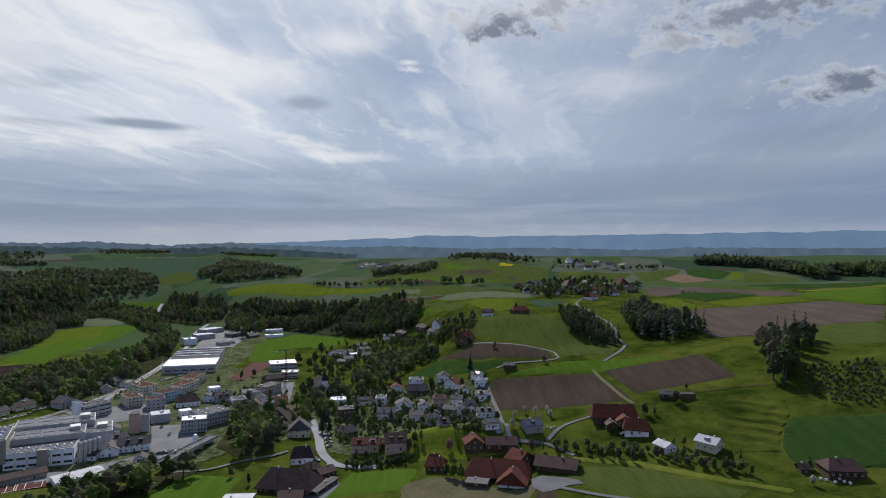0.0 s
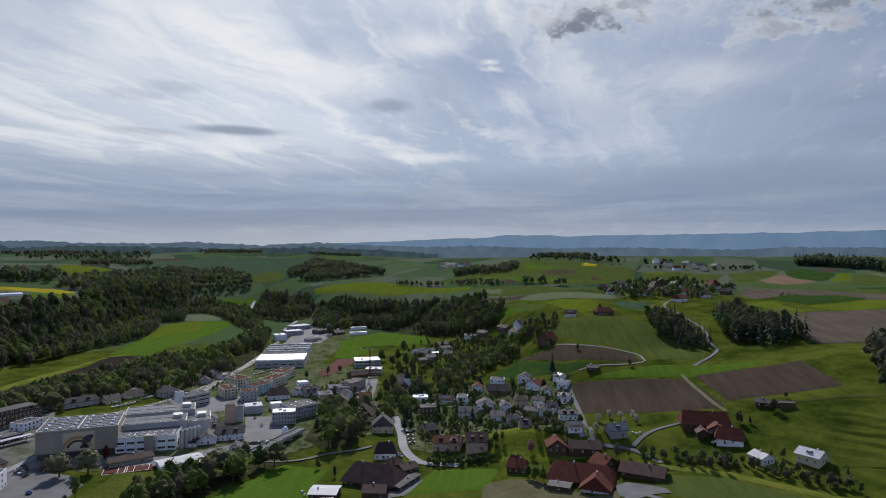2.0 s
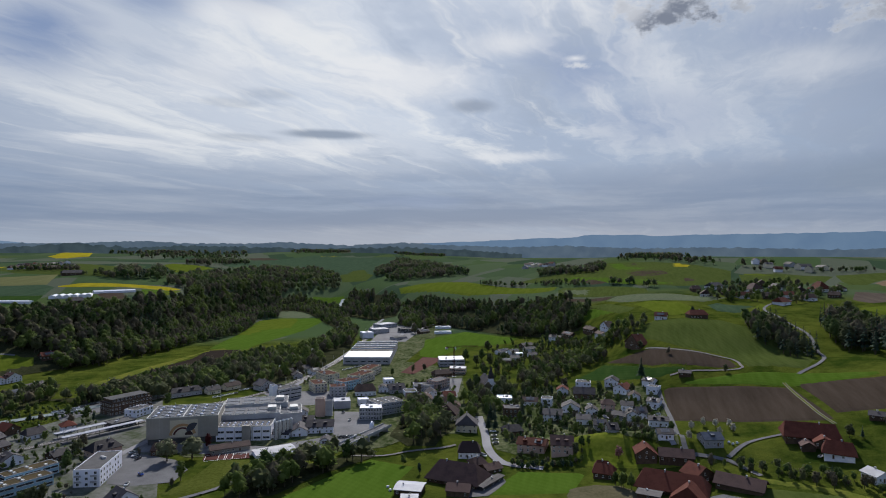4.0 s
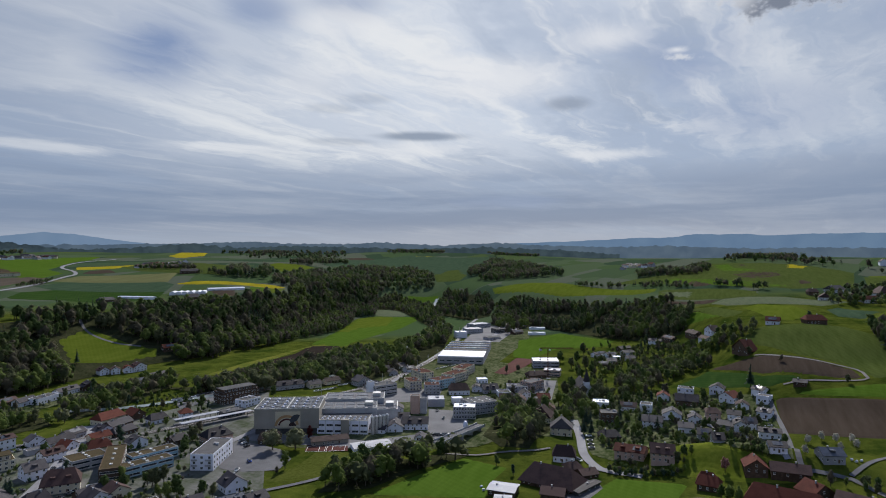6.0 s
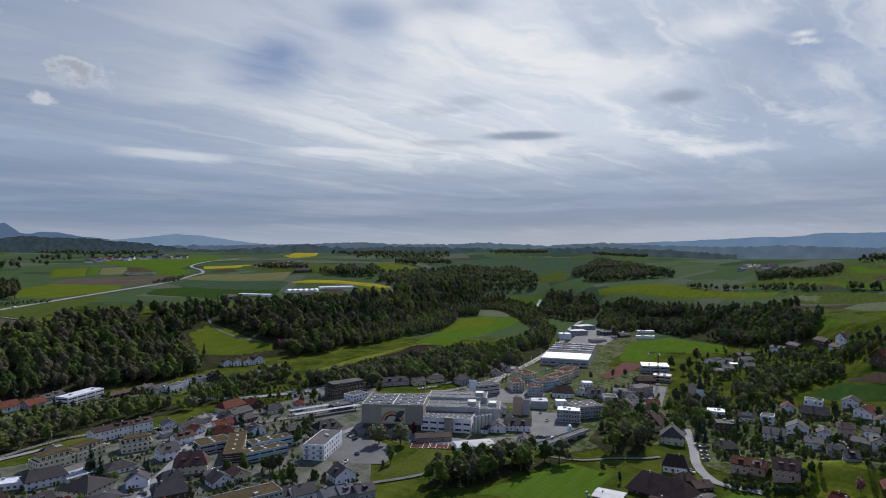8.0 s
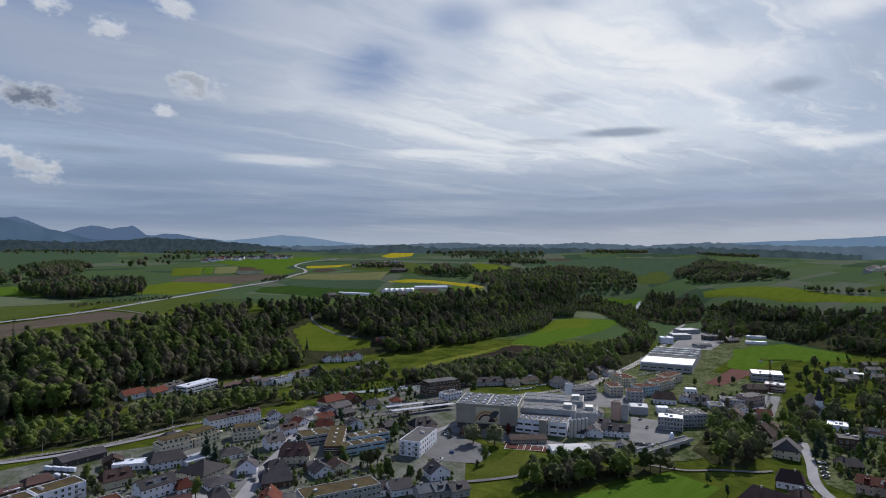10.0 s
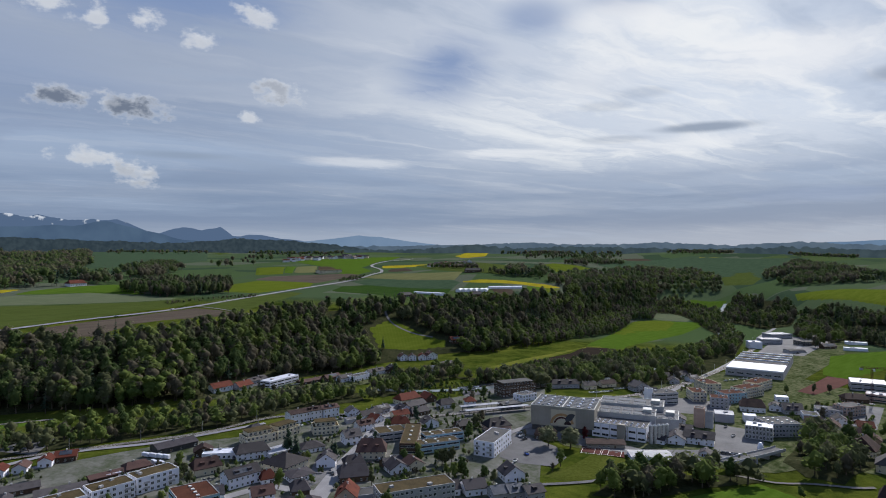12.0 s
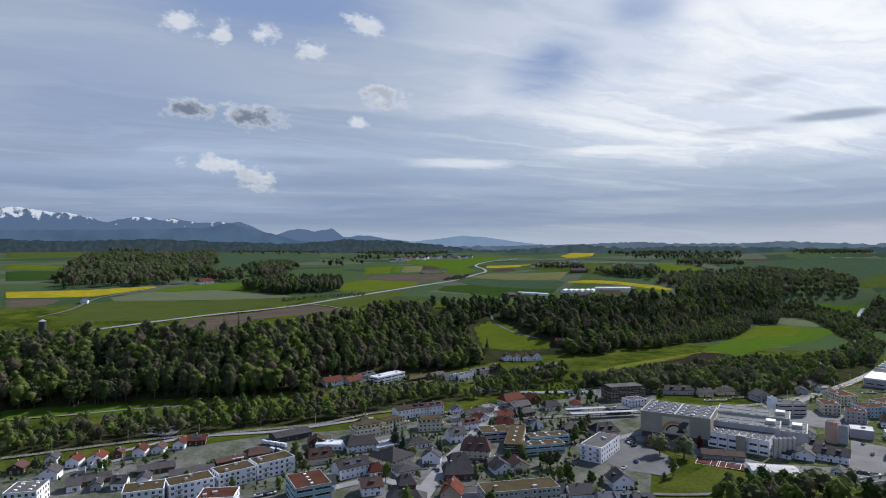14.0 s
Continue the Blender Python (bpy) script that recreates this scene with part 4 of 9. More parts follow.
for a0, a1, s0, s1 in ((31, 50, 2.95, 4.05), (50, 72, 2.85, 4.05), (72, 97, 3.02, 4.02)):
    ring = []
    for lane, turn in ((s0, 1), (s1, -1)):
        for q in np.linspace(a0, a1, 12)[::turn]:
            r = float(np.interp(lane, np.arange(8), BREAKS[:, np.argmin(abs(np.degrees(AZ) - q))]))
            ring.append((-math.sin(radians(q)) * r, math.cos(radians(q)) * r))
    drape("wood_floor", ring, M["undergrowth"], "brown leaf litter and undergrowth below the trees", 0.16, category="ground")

# ---- gardens, forecourts and lanes of the town ----
drape("town_ground", [(-392, -44), (-440, -50), (-443, -35), (-440, 57), (-437, 123), (-417, 183), (-415, 304), (-402, 408), (-375, 451), (-213, 251)], M["town_floor"], "gardens, gravel and forecourts between the houses", 0.1, category="ground")
drape("town_ground", [(-321, 360), (-328, 426), (-304, 502), (-357, 640), (-326, 652), (-296, 664), (-321, 842), (-286, 1024), (-247, 856), (-233, 686), (-156, 649), (-118, 500), (-103, 421), (-144, 379), (-210, 347), (-258, 330)], M["garden"], "gardens, gravel and forecourts between the houses", 0.1, category="ground")
drape("town_ground", [(-120, 499), (-114, 541), (-58, 564), (8, 542), (36, 524), (39, 393), (9, 397), (-26, 436), (-57, 386), (-72, 394)], M["garden"], "gardens, gravel and forecourts between the houses", 0.1, category="ground")
drape("town_ground", [(-538, 192), (-568, 249), (-543, 399), (-506, 372), (-509, 257)], M["garden"], "gardens, gravel and forecourts between the houses", 0.1, category="ground")

# ---- paved ground ----
drape("parking_lot", [(-271, 281), (-295, 310), (-297, 328), (-260, 324), (-242, 312), (-237, 293), (-255, 282)], M["asphalt"], "grey asphalt car park beside the works", 0.35, category="paving")
drape("works_yard", [(-186, 391), (-215, 455), (-194, 459), (-173, 437), (-163, 399), (-167, 375)], M["paving"], "pale paved factory yard", 0.35, category="paving")
drape("works_yard", [(-311, 499), (-235, 527), (-220, 482), (-257, 460)], M["paving"], "paved yard behind the factory", 0.35, category="paving")
drape("works_yard", [(-294, 330), (-308, 351), (-219, 362), (-190, 393), (-176, 360), (-217, 345), (-255, 337)], M["paving"], "paved yard around the factory", 0.35, category="paving")
drape("parking_lot", [(-428, 389), (-421, 437), (-398, 468), (-379, 461), (-393, 414), (-402, 374)], M["asphalt"], "car park beside the station", 0.35, category="paving")
drape("running_court", [(-217, 621), (-221, 715), (-195, 712), (-196, 666), (-201, 616)], M["court"], "red running track and court by the playing field", 0.35, category="paving")
drape("sports_court", [(-244, 328), (-249, 338), (-224, 348), (-218, 339)], M["court"], "red sports court with white lines", 0.35, category="paving")
drape("yard", [(-330, 812), (-376, 1014), (-298, 981), (-280, 824)], M["paving"], "paved industrial yard", 0.35, category="paving")
drape("village_square", [(-180, 546), (-174, 601), (-145, 602), (-131, 526), (-156, 504)], M["paving"], "paved town square and building site", 0.35, category="paving")
drape("yard", [(-76, 323), (-72, 334), (-73, 349), (-69, 354), (-60, 349), (-57, 343), (-60, 330), (-63, 321), (-73, 316)], M["asphalt"], "asphalt farm yard", 0.35, category="paving")
drape("yard", [(48, 338), (55, 342), (67, 337), (73, 333), (75, 328), (66, 327), (59, 323), (52, 321), (48, 327)], M["asphalt"], "asphalt farm yard by the barns", 0.35, category="paving")
drape("parking_lot", [(-493, 41), (-511, 66), (-497, 76), (-466, 60)], M["asphalt"], "car park by the riverside works", 0.35, category="paving")
drape("street_court", [(-303, 160), (-349, 197), (-341, 209), (-310, 182)], M["paving"], "paved forecourt of the school", 0.35, category="paving")

# ---- roads, tracks, river and railway ----
ribbon("road", [(60, 327), (67, 322), (79, 314), (92, 307), (108, 297)], 2.9, M["asphalt"], "narrow farm lane below the brook", 0.47, "road")
ribbon("road", [(78, 367), (65, 384), (48, 387), (42, 391), (41, 445), (37, 501), (35, 524)], 3.0, M["asphalt"], "grey country road up the hill", 0.49, "road")
ribbon("road", [(65, 387), (83, 411), (100, 420), (123, 426)], 2.6, M["asphalt"], "narrow farm road over the hillside", 0.51, "road")
ribbon("track", [(30, 604), (58, 579), (82, 567), (97, 557), (100, 541), (97, 533), (66, 535), (46, 534)], 2.1, M["gravel"], "pale farm track round the hill", 0.53, "track")
ribbon("road", [(136, 520), (157, 546), (169, 573), (170, 597), (174, 640), (168, 715), (166, 765), (182, 806), (232, 868)], 2.9, M["asphalt"], "hill road climbing between woods", 0.55, "road")
ribbon("road", [(-100, 471), (-87, 430), (-77, 393), (-63, 372), (-48, 369), (-39, 368)], 5.7, M["street"], "village street with parked cars", 0.57, "road")
ribbon("road", [(-408, 1184), (-332, 978), (-292, 822)], 5.7, M["street"], "main road along the valley", 0.59, "road")
ribbon("road", [(-289, 507), (-302, 590), (-318, 697), (-345, 835), (-389, 967), (-418, 1098)], 5.7, M["street"], "valley road beside the railway", 0.61, "road")
ribbon("road", [(-276, 151), (-292, 166), (-309, 184), (-328, 205), (-348, 230), (-367, 251), (-391, 277), (-423, 311)], 9.8, M["street"], "high street through the town", 0.63, "road")
ribbon("road", [(-320, 113), (-321, 131), (-320, 149), (-309, 156), (-294, 165)], 6.6, M["street"], "side street in the old town", 0.65, "road")
ribbon("road", [(-451, 28), (-460, 70), (-444, 124), (-441, 157), (-440, 203)], 4.9, M["street"], "street along the railway", 0.67, "road")
ribbon("road", [(-417, -27), (-426, -1), (-435, 33), (-441, 67)], 4.9, M["street"], "street between the houses", 0.69, "road")
ribbon("road", [(-740, 20), (-765, 86), (-783, 146), (-794, 214), (-812, 279), (-866, 386), (-950, 530), (-997, 631), (-1048, 718), (-1083, 764), (-1242, 846), (-1358, 968), (-1519, 1191)], 6.5, M["street"], "upland main road", 0.71, "road")
ribbon("road", [(-828, -31), (-872, 0), (-965, 31), (-1001, 60), (-1035, 98)], 3.3, M["asphalt"], "pale farm lane past the small farmhouse", 0.73, "road")
ribbon("road", [(-813, 278), (-780, 299), (-725, 315)], 2.9, M["gravel"], "field path from the upland road", 0.74, "road")
ribbon("road", [(-575, -45), (-565, -1), (-558, 42), (-547, 83)], 2.9, M["gravel"], "path along the strip meadow", 0.75, "road")
ribbon("road", [(-718, 509), (-675, 490), (-641, 497), (-617, 516)], 3.3, M["asphalt"], "lane by the clearing", 0.77, "road")
ribbon("road", [(-160, 360), (-139, 365), (-127, 374), (-107, 385), (-99, 394)], 2.0, M["gravel"], "footpath across the green slope", 0.79, "road")
ribbon("road", [(-224, 264), (-214, 279), (-207, 292), (-202, 308)], 3.3, M["asphalt"], "lane past the lawn", 0.81, "road")
ribbon("road", [(-18, 507), (-5, 472), (10, 459), (20, 442), (36, 392)], 3.3, M["street"], "lane between the hillside houses", 0.83, "road")
ribbon("road", [(-328, 426), (-306, 366), (-302, 333), (-299, 316)], 4.9, M["street"], "road beside the works", 0.85, "road")
ribbon("track", [(122, 503), (125, 470), (128, 444), (132, 428)], 2.4, M["dandelion"], "grass verge of the track between the ploughed fields", 0.80, "track")
ribbon("track", [(121.2, 503), (124.2, 470), (127.2, 444), (131.2, 428)], 0.5, M["gravel"], "worn wheel rut of the field track", 0.92, "track")
ribbon("track", [(122.8, 503), (125.8, 470), (128.8, 444), (132.8, 428)], 0.5, M["gravel"], "worn wheel rut of the field track", 0.92, "track")
ribbon("track", [(160, 432), (184, 431), (207, 430), (225, 424)], 1.0, M["soil"], "narrow trodden path along the meadow", 0.85, "track")
ribbon("stream", [(-443, 995), (-507, 1111), (-599, 1290), (-628, 1378)], 8.2, M["water"], "shallow river between trees", 0.89, "stream")
ribbon("stream", [(-463, 1015), (-379, 741), (-358, 603), (-366, 519), (-383, 474), (-416, 407), (-444, 360), (-479, 332)], 9.0, M["water"], "shallow river running past the town", 0.91, "stream")
ribbon("railway", [(-390, 270), (-370, 313), (-357, 348), (-341, 389), (-329, 436), (-304, 502), (-305, 623), (-332, 785), (-378, 929)], 5.7, M["ballast"], "railway line on grey ballast", 0.93, "railway")
ribbon("railway", [(-474, -37), (-469, 42), (-456, 103), (-445, 159), (-449, 222), (-396, 291)], 3.7, M["ballast"], "railway line along the river", 0.95, "railway")
LANES = np.concatenate(LANE_POINTS)


# ---- distance: blue hills and snowy mountains at the edge of sight ----
def far_ridge(name, a0, a1, r, base, crest, colours, label, seed, step=0.15, snow=None, lumps=0.0, patch=0.006):
    """A long far ridge with a jagged crest, haze painted into its glowing colour."""
    a = np.radians(np.arange(a0, a1, step))
    deg = np.degrees(a)
    z = np.array([crest(d) + 0.12 * noise.fractal((d * 0.35, seed, 0.0), 0.9, 2.1, 6) * max(0.4, crest(d)) + lumps * noise.fractal((d * 1.7, seed + 5.0, 0.0), 0.7, 2.2, 6) for d in deg])
    top = EYE + r * np.tan(np.radians(z))
    rows = []
    for f in (0.0, 0.35, 0.7, 1.0):
        rr = r + 60 * f
        rows.append(np.stack([-np.sin(a) * rr, np.cos(a) * rr, base + (top - base) * f], -1))
    back = rows[-1] + np.stack([-np.sin(a) * 90, np.cos(a) * 90, base - top], -1)
    v = np.concatenate([*rows, back])
    n, i = len(a), np.arange(len(a) - 1)
    f = np.concatenate([np.stack([k * n + i, (k + 1) * n + i, (k + 1) * n + i + 1, k * n + i + 1], -1) for k in range(4)])
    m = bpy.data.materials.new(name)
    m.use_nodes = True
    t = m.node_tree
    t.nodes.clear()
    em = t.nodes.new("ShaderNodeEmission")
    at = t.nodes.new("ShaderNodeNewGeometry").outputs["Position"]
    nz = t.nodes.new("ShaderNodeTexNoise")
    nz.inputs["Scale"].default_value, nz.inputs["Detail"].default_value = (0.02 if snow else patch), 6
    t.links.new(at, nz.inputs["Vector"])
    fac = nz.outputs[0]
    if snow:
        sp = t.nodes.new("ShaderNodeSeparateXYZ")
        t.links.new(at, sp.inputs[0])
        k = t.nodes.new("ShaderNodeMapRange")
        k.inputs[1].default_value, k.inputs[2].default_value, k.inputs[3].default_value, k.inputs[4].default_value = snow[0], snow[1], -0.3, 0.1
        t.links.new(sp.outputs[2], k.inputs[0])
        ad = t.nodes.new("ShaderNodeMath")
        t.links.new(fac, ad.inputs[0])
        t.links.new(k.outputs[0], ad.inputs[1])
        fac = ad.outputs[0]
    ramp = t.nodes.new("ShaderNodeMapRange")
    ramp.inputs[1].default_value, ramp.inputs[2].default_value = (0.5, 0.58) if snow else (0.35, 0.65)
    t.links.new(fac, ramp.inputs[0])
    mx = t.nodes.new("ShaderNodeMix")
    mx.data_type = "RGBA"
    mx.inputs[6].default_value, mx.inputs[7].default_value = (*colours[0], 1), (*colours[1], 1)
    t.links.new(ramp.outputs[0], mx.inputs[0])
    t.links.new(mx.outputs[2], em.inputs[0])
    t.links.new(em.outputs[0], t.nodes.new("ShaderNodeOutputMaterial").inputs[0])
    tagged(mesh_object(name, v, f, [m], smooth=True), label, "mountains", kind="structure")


def line(*rows):
    """A crest that runs from one (bearing, degrees above the eye) to the next."""
    b, e = [r[0] for r in rows], [r[1] for r in rows]
    return lambda d: float(np.interp(d, b, e))


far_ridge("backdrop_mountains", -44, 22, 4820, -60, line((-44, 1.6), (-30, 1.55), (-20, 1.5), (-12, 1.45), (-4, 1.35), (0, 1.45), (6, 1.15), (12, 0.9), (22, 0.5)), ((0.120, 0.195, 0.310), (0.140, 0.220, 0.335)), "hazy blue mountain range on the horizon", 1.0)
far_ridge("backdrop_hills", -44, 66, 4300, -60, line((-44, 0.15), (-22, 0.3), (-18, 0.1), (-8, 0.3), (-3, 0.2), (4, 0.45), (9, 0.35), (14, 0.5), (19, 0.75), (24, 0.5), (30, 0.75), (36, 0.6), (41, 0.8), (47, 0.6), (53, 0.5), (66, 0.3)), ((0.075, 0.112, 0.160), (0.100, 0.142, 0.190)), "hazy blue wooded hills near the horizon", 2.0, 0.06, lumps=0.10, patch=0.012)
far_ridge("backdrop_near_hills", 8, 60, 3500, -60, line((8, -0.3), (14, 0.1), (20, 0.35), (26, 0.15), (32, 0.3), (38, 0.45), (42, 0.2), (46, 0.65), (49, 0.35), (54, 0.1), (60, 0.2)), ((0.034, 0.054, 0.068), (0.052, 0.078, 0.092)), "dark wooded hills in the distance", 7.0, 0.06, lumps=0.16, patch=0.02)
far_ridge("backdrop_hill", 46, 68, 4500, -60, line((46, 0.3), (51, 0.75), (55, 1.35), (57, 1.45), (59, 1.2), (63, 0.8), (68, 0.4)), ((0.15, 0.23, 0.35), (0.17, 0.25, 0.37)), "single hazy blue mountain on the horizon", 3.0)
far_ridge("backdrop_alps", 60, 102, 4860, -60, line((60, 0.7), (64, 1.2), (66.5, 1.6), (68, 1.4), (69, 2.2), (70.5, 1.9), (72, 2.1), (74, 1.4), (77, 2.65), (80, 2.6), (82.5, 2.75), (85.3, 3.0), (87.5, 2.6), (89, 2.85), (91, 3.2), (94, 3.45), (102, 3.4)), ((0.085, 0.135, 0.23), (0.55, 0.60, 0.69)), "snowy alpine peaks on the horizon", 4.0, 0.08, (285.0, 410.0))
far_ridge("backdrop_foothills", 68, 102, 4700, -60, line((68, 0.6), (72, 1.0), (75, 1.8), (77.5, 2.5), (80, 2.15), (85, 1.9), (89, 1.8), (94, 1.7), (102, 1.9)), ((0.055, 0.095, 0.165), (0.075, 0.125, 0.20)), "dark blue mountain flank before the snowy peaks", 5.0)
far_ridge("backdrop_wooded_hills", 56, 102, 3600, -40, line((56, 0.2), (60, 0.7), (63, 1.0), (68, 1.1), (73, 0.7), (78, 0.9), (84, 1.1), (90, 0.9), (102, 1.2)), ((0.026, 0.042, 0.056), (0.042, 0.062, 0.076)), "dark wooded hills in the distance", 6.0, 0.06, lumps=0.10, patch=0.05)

# ---- trees ----
rng = np.random.default_rng(7)
KEEP_CLEAR = []  # x, y, radius of places where no wild tree grows


def tube(p0, p1, r0, r1, sides=5):
    """A tapered limb as quads."""
    p0, p1 = np.array(p0, float), np.array(p1, float)
    d = (p1 - p0) / np.linalg.norm(p1 - p0)
    u = np.cross(d, (0.3, 0.9, 0.2))
    u /= np.linalg.norm(u)
    w = np.cross(d, u)
    t = np.arange(sides) * 2 * np.pi / sides
    ring = np.cos(t)[:, None] * u + np.sin(t)[:, None] * w
    i = np.arange(sides)
    j = (i + 1) % sides
    return np.concatenate([p0 + ring * r0, p1 + ring * r1]), np.stack([i, j, j + sides, i + sides], -1)


def leaves(g, centres, radii, count, size):
    """Small leaf clumps: bent quads spread over the outside of a few egg-shaped masses."""
    c, r = np.array(centres), np.array(radii)
    m = count * 2
    pick = g.choice(len(c), m, p=r[:, 0] * r[:, 1] / np.sum(r[:, 0] * r[:, 1]))
    d = g.normal(size=(m, 3))
    d /= np.linalg.norm(d, axis=1, keepdims=True)
    at = c[pick] + d * r[pick][:, (0, 0, 1)] * g.uniform(0.82, 1.13, (m, 1))
    depth = np.min(np.linalg.norm((at[:, None] - c[None]) / r[None][:, :, (0, 0, 1)], axis=2), axis=1)
    keep = np.argsort(depth < 0.78, kind="stable")[:count]
    d, at = d[keep], at[keep]
    nrm = d + g.normal(size=(count, 3)) * 0.35 + (0, 0, 0.45)
    nrm /= np.linalg.norm(nrm, axis=1, keepdims=True)
    u = np.cross(nrm, g.normal(size=(count, 3)))
    u /= np.linalg.norm(u, axis=1, keepdims=True)
    w = np.cross(nrm, u)
    s = size * g.uniform(0.6, 1.35, (count, 1))
    k = g.uniform(0.6, 1.2, (count, 4, 1))
    quad = np.stack([-u * s, -w * s, u * s, w * s], 1) * k + nrm[:, None] * s[:, None] * np.array([0.15, -0.15, 0.15, -0.15])[None, :, None]
    v = (at[:, None] + quad).reshape(-1, 3)
    return v, np.arange(count * 4).reshape(-1, 4)


def lobe(g, c, r, seg=4, bands=2, high=1.0):
    """An uneven rounded clump of foliage, open at its foot."""
    t = np.arange(seg) * 2 * np.pi / seg + g.uniform(0, 6)
    rows = []
    for k in range(bands + 1):
        a = -0.9 + 2.35 * k / bands
        rr = r * g.uniform(0.82, 1.18, seg) * np.cos(a)
        rows.append(np.stack([c[0] + np.cos(t + 0.6 * k) * rr, c[1] + np.sin(t + 0.6 * k) * rr, c[2] + r * high * np.sin(a) + g.uniform(-0.14, 0.14, seg) * r], -1))
    i = np.arange(seg)
    j = (i + 1) % seg
    return np.concatenate(rows), np.concatenate([np.stack([k * seg + i, k * seg + j, (k + 1) * seg + j, (k + 1) * seg + i], -1) for k in range(bands)])


def join(pieces):
    vs, fs, ks, n = [], [], [], 0
    for v, f, k in pieces:
        vs.append(v)
        fs.append(f + n)
        ks.append(np.full(len(f), k))
        n += len(v)
    return np.concatenate(vs), np.concatenate(fs), np.concatenate(ks)


def broadleaf(seed, count, size, sides=4, limbs=3, lobes=5, tall=1.0, seg=5, bands=2):
    """Verts, quads and part numbers (0 bark, 1 leaves) of a tree of height 1: an egg-shaped crown with bulges, uneven and loose at its edge."""
    g = np.random.default_rng(seed)
    parts = [(*tube((0, 0, -0.04), (0.01, 0, 0.6), 0.020, 0.008, sides), 0)]
    lean = g.uniform(-0.05, 0.05, 2)
    slim = tall**-0.75
    centres, radii = [(lean[0] * 0.5, lean[1] * 0.5, 0.54)], [(0.21 * slim, 0.34)]
    n = max(5, lobes)
    for i in range(n):
        u = (i + 0.5) / n
        a = i * 2.4 + g.uniform(-0.6, 0.6)
        rr = 0.18 * slim * np.sin(np.pi * (0.24 + 0.66 * u)) * g.uniform(0.75, 1.25)
        c = (np.cos(a) * rr + lean[0] * u, np.sin(a) * rr + lean[1] * u, 0.26 + 0.6 * u + g.uniform(-0.04, 0.04))
        q = g.uniform(0.085, 0.145) * slim**0.6 * (1.0 if n < 9 else 0.82)
        centres.append(c)
        radii.append((q, q * g.uniform(0.9, 1.3)))
        if i < limbs:
            parts.append((*tube((0, 0, 0.18 + 0.3 * u), c, 0.011, 0.003, 3), 0))
    if lobes:
        parts.append((*lobe(g, centres[0], radii[0][0] * 0.86, seg + 1, bands, radii[0][1] / radii[0][0]), 1))
        for k in np.linspace(1, n, lobes).astype(int):
            parts.append((*lobe(g, centres[k], radii[k][0] * 0.9, seg, bands, 1.1), 1))
    v, f = leaves(g, centres, radii, count, size)
    v[:, 2] = np.clip(v[:, 2], 0.05, 1.05)
    parts.append((v, f, 1))
    return join(parts)


def conifer(seed, count, size, sides=4):
    g = np.random.default_rng(seed)
    parts = [(*tube((0, 0, -0.04), (0, 0, 0.95), 0.018, 0.004, sides), 0)]
    z = 1 - np.sqrt(g.uniform(0.0, 0.86, count))
    z = np.clip(0.12 + z * 0.9, 0.1, 1.0)
    rad = (1.02 - z) * 0.22 * (0.75 + 0.25 * np.sin(z * 42))
    a = g.uniform(0, 2 * np.pi, count)
    d = np.stack([np.cos(a), np.sin(a), np.zeros(count)], -1)
    at = d * (rad * g.uniform(0.35, 1.0, count))[:, None] + np.stack([0 * z, 0 * z, z], -1)
    out = d + (0, 0, -0.55)
    side = np.stack([-np.sin(a), np.cos(a), np.zeros(count)], -1) + g.normal(size=(count, 3)) * 0.1
    s = size * g.uniform(0.6, 1.3, (count, 1)) * (1.25 - z)[:, None]
    v = np.stack([at - out * s, at - side * s * 0.8, at + out * s * 1.2, at + side * s * 0.8], 1).reshape(-1, 3)
    parts.append((v, np.arange(count * 4).reshape(-1, 4), 1))
    return join(parts)


WOOD_FORMS = {"broad": [broadleaf(s, 110, 0.027, limbs=0, lobes=4) for s in range(5)], "tall": [broadleaf(20 + s, 104, 0.025, limbs=0, lobes=3, tall=1.4) for s in range(5)],
              "sparse": [broadleaf(40 + s, 110, 0.020, limbs=5, lobes=1, tall=1.2) for s in range(5)], "cone": [conifer(60 + s, 66, 0.062) for s in range(3)],
              "bush": [broadleaf(80 + s, 34, 0.06, limbs=0, lobes=1) for s in range(3)],
              "far": [broadleaf(90 + s, 26, 0.055, sides=3, limbs=0, lobes=1) for s in range(4)], "farcone": [conifer(95 + s, 22, 0.105, 3) for s in range(2)]}
FOLIAGE = ["bark", "leaf_fresh", "leaf_green", "leaf_olive", "leaf_brown", "needles"]


def inside(x, y, corners):
    c = np.array(corners, float)
    hit = np.zeros(len(x), bool)
    for (x0, y0), (x1, y1) in zip(c, np.roll(c, -1, 0)):
        cross = (y0 > y) != (y1 > y)
        hit ^= cross & (x < (x1 - x0) * (y - y0) / (y1 - y0 + 1e-9) + x0)
    return hit


def spread(corners, spacing):
    c = np.array(corners, float)
    lo, hi = c.min(0), c.max(0)
    gx, gy = np.meshgrid(np.arange(lo[0], hi[0], spacing), np.arange(lo[1], hi[1], spacing))
    p = np.stack([gx.ravel(), gy.ravel()], -1) + rng.uniform(-0.48, 0.48, (gx.size, 2)) * spacing
    return p[inside(p[:, 0], p[:, 1], corners)]


